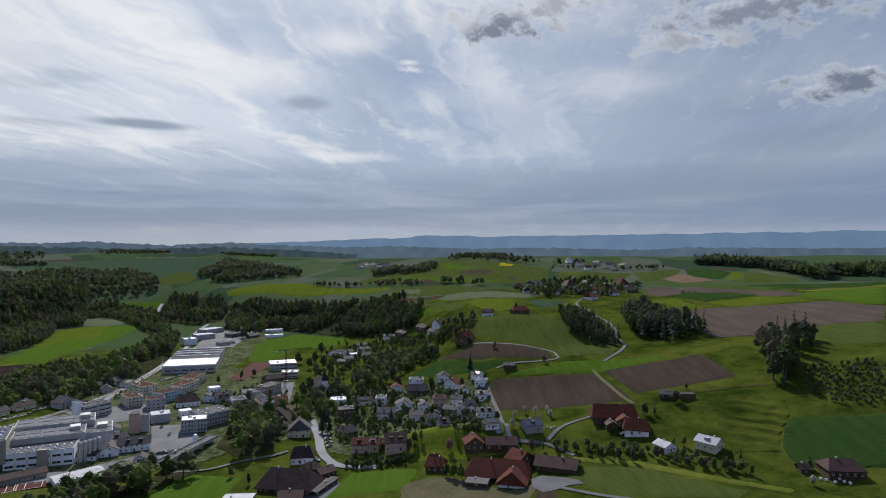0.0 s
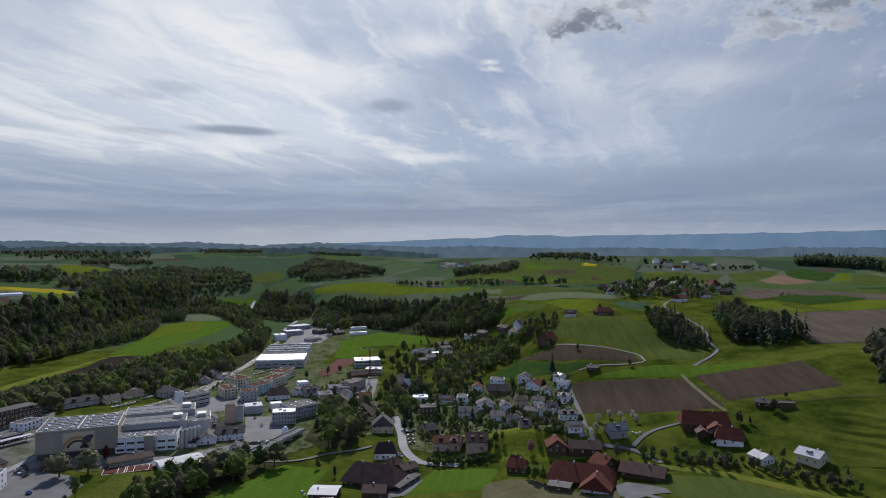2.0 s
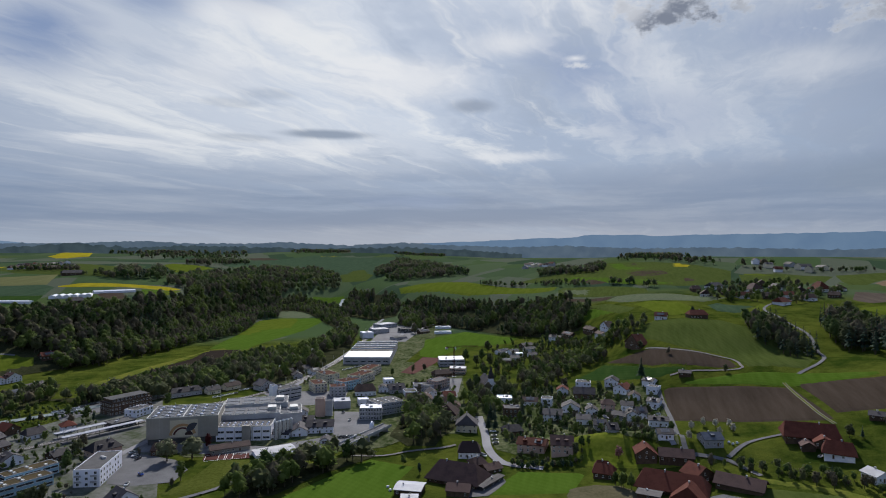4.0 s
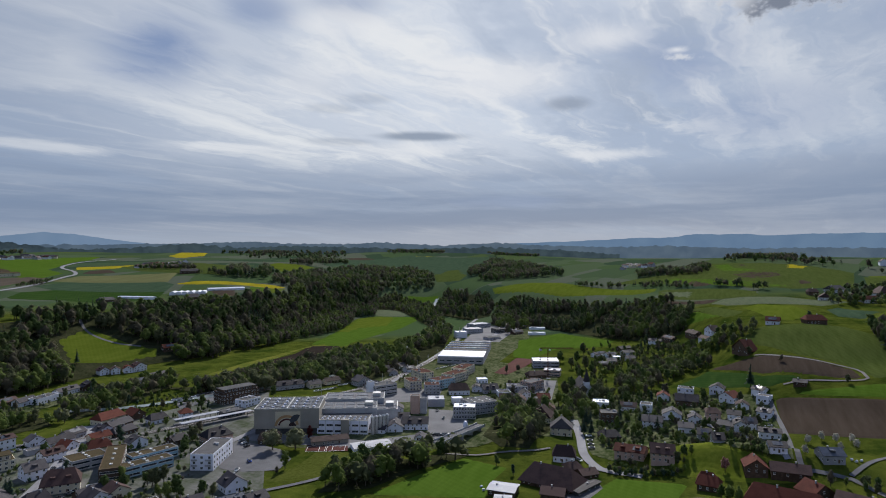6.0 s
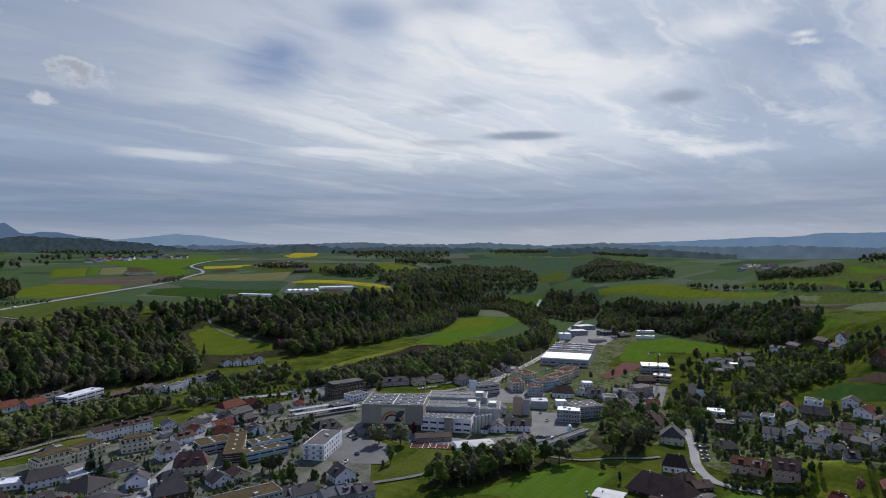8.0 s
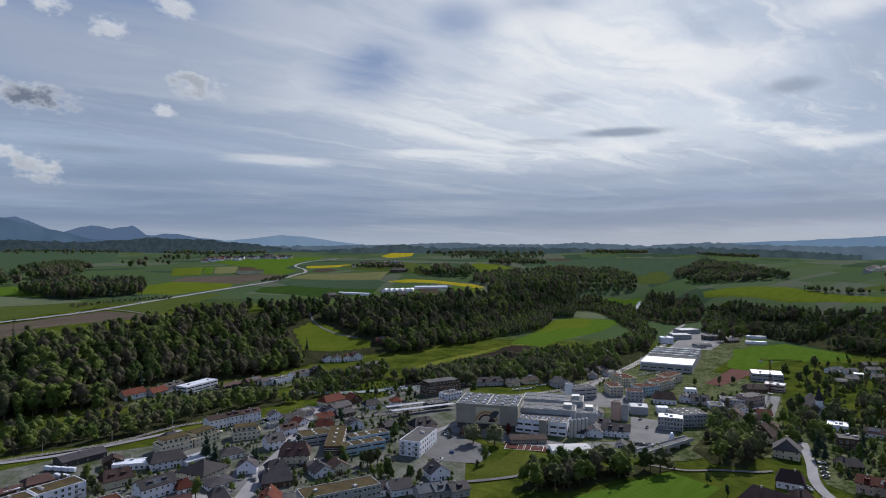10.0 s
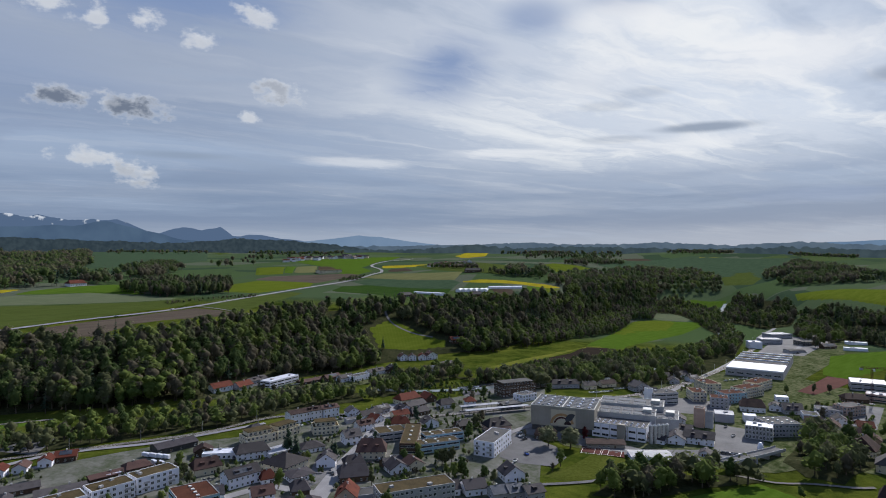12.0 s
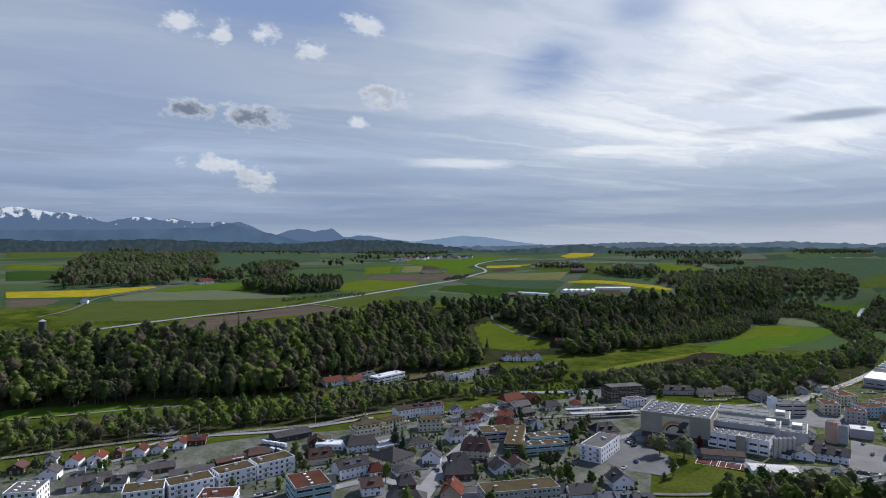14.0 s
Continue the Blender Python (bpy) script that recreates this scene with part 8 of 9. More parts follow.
# ---- cars ----
def car_at(x, y, turn, paint="car_paint", van=False):
    root = root_at("van" if van else "car", x, y, turn, 1.8, 4.4)
    root.location.z = float(lift(x, y, 0.4)) + 0.1
    L, Wd, Hh = (5.4, 2.0, 2.3) if van else (4.4, 1.8, 0.85)
    bm = bmesh.new()
    v = box(bm, -Wd / 2, Wd / 2, -L / 2, L / 2, 0.3, 0.3 + Hh)
    bmesh.ops.bevel(bm, geom=bm.edges[:], offset=0.12, segments=1, affect="EDGES")
    part("body", bm, M[paint] if not van else M["bright_roof"], root)
    if not van:
        bm = bmesh.new()
        t = box(bm, -0.8, 0.8, -1.5, 1.0, 1.14, 1.62)
        for q in t[4:]:
            q.co.x *= 0.82
            q.co.y = q.co.y * 0.72
        part("cabin", bm, M["glass"], root)
    for sx in (-1, 1):
        for sy in (-1, 1):
            bm = bmesh.new()
            bmesh.ops.create_cone(bm, cap_ends=True, segments=10, radius1=0.32, radius2=0.32, depth=0.22, matrix=Matrix.Translation((sx * (Wd / 2 - 0.05), sy * L * 0.3, 0.32)) @ Matrix.Rotation(radians(90), 4, "Y"))
            part("wheel", bm, M["rubber"], root)
    return root


MAKES = {k: None for k in range(3)}
BLUE_CAR = tagged(car_at(-262.0, 297.0, 60, "car_blue"), "blue car parked on the large car park", "car", "parked cars")
FIRST_CAR = tagged(car_at(-258.0, 282.0, 20), "parked car beside the white block", "car", "parked cars")
FIRST_VAN = tagged(car_at(-405.0, 180.0, 70, van=True), "white van parked on the railway yard", "van", "parked vans")


def park(source, *places):
    for x, y, turn in places:
        c = copy_thing(source, pose(x, y, float(lift(x, y, 0.4)) + 0.1, 0, 0, turn))
        KEEP_CLEAR.append((x, y, 4.0))
        c["label"] = "parked van at the yard" if source is FIRST_VAN else "parked car at the roadside"

park(FIRST_CAR, (-428.9, 392.2, 334), (-428.2, 393.9, 331), (-427.1, 396.1, 340), (-426.1, 398.5, 154), (-425.2, 400.3, 340), (-424.1, 402.8, 151), (-423.4, 404.4, 339), (-422.1, 407.3, 334))
park(FIRST_CAR, (-422.5, 411.1, 169), (-422.1, 413.4, 166), (-421.4, 417.2, 353), (-420.8, 420.5, 350), (-420.2, 423.6, 172), (-419.6, 426.8, 171), (-419.2, 429.1, 170), (-418.7, 432.0, 353), (-418.2, 434.9, 353))
park(FIRST_CAR, (-421.7, 387.0, 332), (-420.7, 389.0, 152), (-419.7, 391.3, 336), (-418.6, 393.7, 154), (-416.7, 397.8, 340), (-416.1, 399.2, 331))
park(FIRST_CAR, (-330.0, 85.6, 343), (-330.0, 88.0, 158), (-329.9, 90.5, 339), (-329.9, 92.8, 344))
park(FIRST_CAR, (-313.1, 229.7, 139), (-311.7, 231.8, 317), (-310.8, 233.4, 314))
park(FIRST_CAR, (-359.3, 239.7, 396), (-367.8, 250.8, 213))
park(FIRST_CAR, (-417.1, 210.5, 265), (-416.6, 215.1, 268), (-416.2, 220.2, 88), (-415.7, 225.6, 81), (-415.4, 229.5, 263), (-415.0, 234.0, 266), (-414.6, 239.0, 88), (-413.7, 248.5, 266), (-413.3, 253.0, 85))
park(FIRST_CAR, (-537.5, 254.2, 352), (-538.4, 258.6, 347), (-539.1, 262.3, 352), (-540.1, 267.0, 349), (-541.7, 275.1, 351), (-542.8, 280.8, 174), (-543.7, 284.9, 353))
park(FIRST_CAR, (-341.8, 210.5, 310))
park(FIRST_CAR, (-313.2, 212.7, 100), (-313.8, 218.3, 97), (-314.1, 221.2, 97))
park(FIRST_CAR, (-329.3, 498.4, 146), (-328.2, 501.1, 331), (-327.0, 503.9, 144), (-325.4, 507.7, 324), (-324.1, 510.7, 150), (-323.0, 513.4, 326))
park(FIRST_CAR, (-335.4, 468.2, 145), (-333.6, 472.1, 140), (-332.3, 474.8, 320), (-330.0, 479.7, 321), (-328.7, 482.6, 323), (-326.9, 486.4, 322))
park(FIRST_CAR, (-81.8, 433.4, 109), (-79.0, 422.6, 110), (-76.4, 412.6, -67), (-74.4, 404.7, 113))
park(FIRST_CAR, (-80.7, 383.8, 224), (-79.0, 382.3, 40), (-77.3, 380.9, 36))
park(FIRST_CAR, (-206.0, 451.7, 191), (-192.3, 433.3, 189))
park(FIRST_CAR, (-280.2, 615.7, 154), (-278.1, 622.7, 153), (-276.6, 627.8, 150), (-274.3, 635.7, 337), (-272.5, 642.0, 337))
park(FIRST_CAR, (-162.5, 528.2, 89), (-157.0, 531.2, 90), (-154.4, 532.5, 269), (-151.3, 534.2, 84), (-147.9, 536.0, 270), (-144.7, 537.7, 272))
park(FIRST_CAR, (29.7, 480.0, 98), (31.7, 469.1, 99), (32.9, 462.3, -76))
park(FIRST_CAR, (-293.3, 829.2, 325), (-291.5, 836.1, 142), (-287.7, 850.3, 329))
park(FIRST_CAR, (-164.8, 552.1, 315), (-165.2, 558.6, 312), (-165.8, 567.8, 311), (-166.3, 574.6, 319))
park(FIRST_VAN, (-417.6, 112.9, 115), (-412.9, 116.1, 298), (-408.7, 118.9, 110), (-405.1, 121.4, 117))
park(FIRST_VAN, (-399.1, 112.7, 99), (-394.7, 115.4, 102))
park(FIRST_CAR, (-316.5, 186.2, 237), (-312.7, 185.8, 56))
park(FIRST_CAR, (-375.6, 152.9, 256), (-367.3, 155.4, 77))
park(FIRST_CAR, (-350.0, 125.2, 83), (-349.7, 127.8, 261))
park(FIRST_CAR, (-785.5, 180.0, 187), (-801.5, 247.0, 17), (-838.0, 332.0, 207))
park(FIRST_CAR, (-301.9, 590.0, 361), (-305.0, 624.2, 182))
# these cars stand in for the trailers on the works yard
park(FIRST_CAR, (-185.3, 390.4, 114), (-180.3, 392.5, 294), (-178.1, 393.4, 292), (-175.6, 394.4, 108), (-173.3, 395.4, 295))
# van copies in place of caravans
park(FIRST_VAN, (-391.7, 84.7, 345), (-391.6, 90.1, 352))
park(FIRST_CAR, (-294.9, 326.5, -4), (-289.1, 322.6, 173), (-283.5, 318.9, -3))
park(FIRST_CAR, (-316.8, 321.1, 166), (-303.9, 312.8, -12), (-293.2, 305.9, -12))
park(FIRST_CAR, (-110.7, 468.1, 207), (-98.4, 457.7, 214))
park(FIRST_CAR, (-25.9, 480.8, 240), (-21.4, 483.5, 240))
park(FIRST_CAR, (106.8, 398.6, -35), (112.5, 388.3, -31))


# ---- single trees: trunk with limbs, and a crown of leaf clumps ----
TREE_PARTS = {}


def tree_meshes(form, leaf, seed):
    key = (form, leaf, seed % 4)
    if key not in TREE_PARTS:
        v, f, k = {"round": lambda s: broadleaf(s, 330, 0.024, 7, 6, 9), "slim": lambda s: broadleaf(s, 280, 0.022, 7, 6, 8, tall=1.7), "sparse": lambda s: broadleaf(s, 300, 0.018, 7, 9, 2), "cone": lambda s: conifer(s, 300, 0.05, 7), "column": lambda s: broadleaf(s, 220, 0.024, 6, 4, 8, tall=2.8), "bush": lambda s: broadleaf(s, 170, 0.034, 5, 3, 7)}[form](200 + 7 * (seed % 4))
        made = []
        for p, name, mat in ((0, "trunk", "bark"), (1, "crown", leaf)):
            faces = f[k == p]
            used, back = np.unique(faces, return_inverse=True)
            ob = mesh_object(name, v[used], back.reshape(faces.shape), [M[mat]], smooth=True)
            made.append(ob.data)
            bpy.data.objects.remove(ob)
        TREE_PARTS[key] = made
    return TREE_PARTS[key]


LEAF_WORDS = {"leaf_fresh": "fresh green", "leaf_green": "green", "leaf_olive": "olive-green", "leaf_brown": "brownish half-bare", "needles": "dark green", "leaf_red": "dark red", "blossom": "white-blossoming", "blossom_pink": "pink-blossoming", "leaf_silver": "silvery pale green", "leaf_rust": "rusty brown"}
TREES = [0]


def tree(x, y, tall, form="round", leaf="leaf_green", wide=1.0, where="", group=""):
    TREES[0] += 1
    g = random.Random(900 + TREES[0])
    root = new("bush" if form == "bush" else "tree")
    z = float(height(x, y))
    s = tall * wide * g.uniform(0.92, 1.08)
    root.matrix_basis = pose(x, y, z, 0, 0, g.uniform(0, 360)) @ Matrix.Diagonal((s, s, tall, 1))
    trunk, crown = tree_meshes(form, leaf, TREES[0])
    for name, me in (("trunk", trunk), ("crown", crown)):
        new(name, me).parent = root
    kind = {"round": "broad tree", "slim": "slender tree", "sparse": "sparse tree", "cone": "conifer", "column": "columnar tree", "bush": "bush"}[form]
    return tagged(root, f"{LEAF_WORDS[leaf]} {kind} {where or 'in a garden among houses'}", "bush" if form == "bush" else "tree", group)


tree(-264, 321, 15, "round", "leaf_silver", 1.75, where="beside the car park")
tree(-252, 329, 15, "round", "leaf_silver", 1.75, where="beside the car park")
tree(-255, 349, 11, "round", "leaf_red", 0.9, where="beside the factory hall")
tree(-235, 297, 12, "slim", "leaf_fresh", 1.2, where="on the works lawn")
tree(-233, 287, 6, "sparse", "leaf_brown", 1.1, where="on the works lawn")
tree(-288, 325, 6, "sparse", "leaf_brown", where="beside the car park")
tree(-365, 289, 15, "column", "needles", 1.2, where="beside the red roofs")
tree(24, 545, 20, "cone", "needles", 1.1, where="above the hillside houses")
tree(4, 381, 9, "round", "blossom_pink", 1.2, where="on the grassy knoll")
tree(51, 438, 6.5, "round", "blossom", 1.2, where="in the orchard")
tree(45, 399, 6.5, "round", "blossom", 1.2, where="in the orchard")
tree(66, 440, 6.5, "round", "blossom", 1.2, where="in the orchard")
tree(74, 439, 6.5, "round", "blossom", 1.2, where="in the orchard")
tree(66, 424, 6.5, "round", "blossom", 1.2, where="in the orchard")
tree(59, 444, 6.5, "round", "blossom", 1.2, where="in the orchard")
tree(75, 430, 6.5, "round", "blossom", 1.2, where="in the orchard")
tree(6, 347, 9, "round", "leaf_fresh", where="beside the farm")
tree(2, 349, 8, "round", "leaf_green")
tree(-108, 343, 7, "column", "needles", 1.3, where="beside the farm lane")
tree(-67, 476, 14, "cone", "needles", 1.1, where="in the village")
tree(-67, 467, 13, "cone", "needles", 1.1, where="in the village")
tree(-89, 462, 15, "cone", "needles", 1.1, where="in the village")
tree(-85, 457, 14, "cone", "needles", 1.1, where="in the village")
tree(-86, 438, 13, "cone", "needles", 1.1, where="in the village")
tree(-81, 439, 13, "cone", "needles", 1.1, where="in the village")
tree(-52, 473, 12, "cone", "needles", 1.1, where="in the village")
tree(-39, 464, 11, "cone", "needles", 1.1, where="in the village")
tree(-72, 599, 15, "round", "leaf_brown", 1.3, where="above the village")
tree(-40, 553, 12, "round", "leaf_brown", 1.2, where="above the village")
tree(87, 530, 7, "round", "leaf_olive", 1.2, where="by the farm track")
tree(48, 574, 7, "sparse", "leaf_brown", 1.2, where="by the farm track")
tree(26, 610, 9, "round", "leaf_olive", 1.2, where="by the barn")
tree(-332, 199, 15, "cone", "needles", where="beside the high street")
tree(-369, 186, 19, "cone", "needles", 1.3, where="between the houses")
tree(-358, 186, 16, "cone", "needles", 1.2, where="between the houses")
tree(-342, 203, 12, "cone", "needles")
tree(-313, 152, 13, "slim", "leaf_fresh", 1.3, where="beside a red roof")
tree(-273, 144, 14, "round", "leaf_fresh")
tree(-251, 180, 12, "round", "leaf_green")
tree(-282, 246, 12, "slim", "leaf_olive", 1.3, where="beside the school")
tree(-282, 251, 12, "slim", "leaf_olive", 1.3, where="beside the school")
tree(-283, 244, 12, "slim", "leaf_olive", 1.3, where="beside the school")
tree(-263, 242, 12, "round", "leaf_green", 1.1)
tree(-262, 235, 11, "round", "leaf_fresh", 1.1)
tree(-249, 246, 10, "round", "leaf_green")
tree(-379, 121, 13, "slim", "leaf_fresh", 1.2, where="by the railway yard")
tree(-370, 121, 8, "bush", "leaf_green")
tree(-394, 150, 7, "cone", "needles", where="on the railway meadow")
tree(-404, 147, 5, "bush", "leaf_fresh")
tree(-499, 252, 12, "round", "leaf_silver", 1.2, where="along the river")
tree(-496, 268, 12, "round", "leaf_silver", 1.2, where="along the river")
tree(-492, 284, 12, "round", "leaf_silver", 1.2, where="along the river")
tree(-486, 298, 12, "round", "leaf_silver", 1.2, where="along the river")
tree(-456, 308, 12, "round", "leaf_silver", 1.2, where="along the river")
tree(-450, 309, 12, "round", "leaf_silver", 1.2, where="along the river")
tree(-474, 340, 12, "round", "leaf_silver", 1.2, where="along the river")
tree(-500, 367, 18, "cone", "needles", where="by the white houses")
tree(-613, 434, 18, "cone", "needles", where="at the clearing")
tree(-599, 419, 10, "round", "leaf_green", 1.1, where="at the clearing")
tree(-522, 386, 14, "slim", "leaf_green", 1.3)
tree(-384, 379, 14, "slim", "leaf_green", 1.3, where="by the station")
tree(-356, 434, 13, "slim", "leaf_green", 1.3, where="by the works")
tree(-347, 544, 12, "round", "leaf_green", 1.2, where="by the river")
tree(-327, 315, 12, "round", "leaf_olive", 1.2)
tree(-220, 604, 9, "round", "leaf_green", 1.1, where="by the flats")
tree(-217, 534, 8, "round", "leaf_green", 1.2, where="by the flats")
tree(-218, 521, 8, "round", "leaf_olive", 1.2, where="by the flats")
tree(-195, 636, 9, "round", "leaf_brown", 1.1, where="by the running track")
tree(-204, 624, 10, "sparse", "leaf_olive", 1.1, where="by the running track")
tree(-121, 509, 14, "sparse", "leaf_fresh", 1.3, where="by the village street")
tree(-122, 354, 7, "sparse", "leaf_green", 1.2, where="by the footpath")
tree(-68, 524, 13, "round", "leaf_green", 1.1, where="on the wooded village bank")
tree(-97, 544, 14, "round", "leaf_olive", 1.1, where="on the wooded village bank")
tree(-121, 561, 15, "round", "leaf_green", 1.1, where="on the wooded village bank")
tree(-122, 539, 16, "round", "leaf_olive", 1.1, where="on the wooded village bank")
tree(-123, 610, 13, "round", "leaf_green", 1.1, where="on the wooded village bank")
tree(-144, 666, 14, "round", "leaf_olive", 1.1, where="on the wooded village bank")
tree(-164, 698, 15, "round", "leaf_green", 1.1, where="on the wooded village bank")
tree(-129, 667, 16, "round", "leaf_olive", 1.1, where="on the wooded village bank")
tree(-117, 637, 13, "round", "leaf_green", 1.1, where="on the wooded village bank")
tree(-96, 564, 14, "round", "leaf_olive", 1.1, where="on the wooded village bank")
tree(-145, 699, 15, "round", "leaf_green", 1.1, where="on the wooded village bank")
tree(-149, 755, 16, "round", "leaf_olive", 1.1, where="on the wooded village bank")
tree(-71, 545, 6, "round", "leaf_green", 1.1)
tree(-16, 510, 7, "bush", "leaf_olive", 1.1)
tree(-20, 555, 8, "slim", "leaf_fresh", 1.1)
tree(-10, 536, 9, "round", "leaf_green", 1.1)
tree(-33, 454, 6, "bush", "leaf_olive", 1.1)
tree(-14, 392, 7, "slim", "leaf_fresh", 1.1)
tree(-18, 391, 8, "round", "leaf_green", 1.1)
tree(-21, 385, 9, "bush", "leaf_olive", 1.1)
tree(-40, 427, 6, "slim", "leaf_fresh", 1.1)
tree(-49, 438, 7, "round", "leaf_green", 1.1)
tree(16, 525, 8, "bush", "leaf_olive", 1.1)
tree(17, 488, 9, "slim", "leaf_fresh", 1.1)
tree(8, 448, 6, "round", "leaf_green", 1.1)
tree(14, 400, 7, "bush", "leaf_olive", 1.1)
tree(20, 442, 8, "slim", "leaf_fresh", 1.1)
tree(-8, 466, 9, "round", "leaf_green", 1.1)
tree(-43, 502, 6, "bush", "leaf_olive", 1.1)
tree(-54, 368, 4.5, "bush", "leaf_green", 1.3, where="in the hedge by the lane")
tree(-51, 365, 4.5, "bush", "needles", 1.3, where="in the hedge by the lane")
tree(-48, 366, 4.5, "bush", "leaf_green", 1.3, where="in the hedge by the lane")
tree(-45, 368, 4.5, "bush", "needles", 1.3, where="in the hedge by the lane")
tree(-43, 370, 4.5, "bush", "leaf_green", 1.3, where="in the hedge by the lane")
tree(-40, 371, 4.5, "bush", "needles", 1.3, where="in the hedge by the lane")
tree(-37, 368, 4.5, "bush", "leaf_green", 1.3, where="in the hedge by the lane")
tree(-34, 370, 4.5, "bush", "needles", 1.3, where="in the hedge by the lane")
tree(-31, 371, 4.5, "bush", "leaf_green", 1.3, where="in the hedge by the lane")
tree(-28, 372, 4.5, "bush", "needles", 1.3, where="in the hedge by the lane")
tree(-26, 373, 4.5, "bush", "leaf_green", 1.3, where="in the hedge by the lane")
tree(-23, 371, 4.5, "bush", "needles", 1.3, where="in the hedge by the lane")
tree(81, 372, 5.5, "round", "leaf_fresh", 1.1, where="along the brook")
tree(86, 366, 6.5, "slim", "leaf_green", 1.1, where="along the brook")
tree(96, 359, 7.5, "sparse", "leaf_olive", 1.1, where="along the brook")
tree(101, 355, 8.5, "round", "leaf_brown", 1.1, where="along the brook")
tree(61, 377, 5.5, "slim", "leaf_fresh", 1.1, where="along the brook")
tree(69, 373, 6.5, "sparse", "leaf_green", 1.1, where="along the brook")
tree(73, 369, 7.5, "round", "leaf_olive", 1.1, where="along the brook")
tree(108, 351, 8.5, "slim", "leaf_brown", 1.1, where="along the brook")
tree(133, 344, 5.5, "sparse", "leaf_fresh", 1.1, where="along the brook")
tree(141, 337, 6.5, "round", "leaf_green", 1.1, where="along the brook")
tree(147, 334, 7.5, "slim", "leaf_olive", 1.1, where="along the brook")
tree(152, 332, 8.5, "sparse", "leaf_brown", 1.1, where="along the brook")
tree(158, 329, 5.5, "round", "leaf_fresh", 1.1, where="along the brook")
tree(163, 325, 6.5, "slim", "leaf_green", 1.1, where="along the brook")
tree(91, 361, 7.5, "sparse", "leaf_olive", 1.1, where="along the brook")
tree(122, 353, 8.5, "round", "leaf_brown", 1.1, where="along the brook")
tree(137, 367, 5.5, "slim", "leaf_fresh", 1.1, where="along the brook")
tree(143, 366, 6.5, "sparse", "leaf_green", 1.1, where="along the brook")
tree(111, 364, 8, "cone", "needles", where="by the white villa")
tree(166, 344, 7, "cone", "needles", where="by the villa")
tree(195, 328, 9, "cone", "needles", 1.1, where="by the farm")
tree(159, 421, 9, "round", "leaf_brown", 1.5, where="over the field barn")
tree(134, 410, 9, "round", "leaf_olive", 1.2, where="by the hillside farm")
tree(140, 408, 8, "cone", "needles", where="by the hillside farm")
tree(54, 376, 9, "sparse", "leaf_brown", 1.2, where="by the farm")
tree(10, 343, 10, "round", "leaf_fresh", where="by the big farm")
tree(5, 345, 9, "slim", "leaf_fresh", 1.3, where="by the big farm")
tree(186, 310, 6, "round", "blossom", 1.2, where="by the farm")
tree(85, 721, 9, "round", "needles")
tree(-34, 903, 9, "round", "leaf_green", 1.2, where="in the open field")
tree(299, 538, 14, "cone", "needles", where="on the hill")
tree(173, 438, 5, "bush", "leaf_brown")

TOWN = [[(-390, 50), (-396, 93), (-385, 137), (-321, 115), (-348, 53)],
        [(-385, 137), (-369, 186), (-403, 263), (-406, 292), (-280, 198), (-315, 125)],
        [(-408, 288), (-380, 385), (-313, 324), (-264, 241), (-278, 200)],
        [(-275, 222), (-247, 277), (-220, 260), (-251, 202)],
        [(-471, 345), (-436, 443), (-394, 400), (-428, 320)],
        [(-452, -35), (-440, 57), (-416, 60), (-410, -32)],
        [(-546, 195), (-550, 278), (-543, 399), (-504, 376), (-509, 257)],
        [(-324, 581), (-333, 650), (-284, 580), (-284, 509)],
        [(-200, 540), (-174, 601), (-139, 557), (-120, 481), (-165, 485)],
        [(-129, 700), (-86, 835), (5, 689), (4, 658), (-65, 686), (-105, 637)],
        [(-100, 543), (-58, 564), (12, 539), (32, 517), (38, 441), (9, 400), (-34, 442), (-67, 405)]]
FOLIAGE_MIX = ["leaf_green", "leaf_olive", "leaf_fresh", "leaf_brown", "leaf_green", "needles", "leaf_fresh"]
FORM_MIX = ["round", "round", "bush", "slim", "sparse", "bush"]


def garden_trees():
    g = random.Random(5)
    for corners in TOWN:
        for x, y in spread(corners, 14.8):
            if any(math.hypot(x - kx, y - ky) < kr * 0.85 + 0.8 for kx, ky, kr in KEEP_CLEAR) or np.min(np.hypot(LANES[:, 0] - x, LANES[:, 1] - y)) < 5.5:
                continue
            form, leaf = g.choice(FORM_MIX), g.choice(FOLIAGE_MIX)
            if leaf == "needles":
                form = g.choice(["cone", "column"])
            tree(float(x), float(y), g.uniform(3.0, 4.5) if form == "bush" else g.uniform(5.5, 10.5), form, leaf, 1.15, group="garden trees")


garden_trees()


# ---- the woods ----
CLEARING = [(-664, 437), (-689, 500), (-660, 512), (-603, 533), (-565, 527), (-505, 450), (-534, 410), (-603, 409)]
HAMLET = [(-543, 194), (-561, 200), (-574, 265), (-577, 333), (-560, 411), (-596, 442), (-578, 496), (-504, 461), (-515, 378), (-491, 340), (-510, 258)]
wood("slope_wood", band(30, 50, 2.9, 4.1, 8.0), MIXED, (14, 21), "mixed spring wood on the steep valley side", [CLEARING, HAMLET])
wood("slope_wood", band(50, 72, 2.78, 4.12, 7.6), MIXED, (14, 22), "mixed spring wood on the steep valley side", [CLEARING, HAMLET])
wood("slope_wood", band(72, 97, 2.97, 4.1, 7.4), MIXED, (19, 27), "dense dark wood above the strip meadow", [CLEARING])
wood("ridge_wood", spread([(-365, 1035), (-421, 1223), (-374, 1227), (-193, 1082), (-63, 960), (-24, 847), (-40, 790), (-118, 866), (-208, 938), (-289, 1010), (-288, 889)], 9.0), RIDGE, (13, 21), "mixed wood along the low ridge above the sports field")
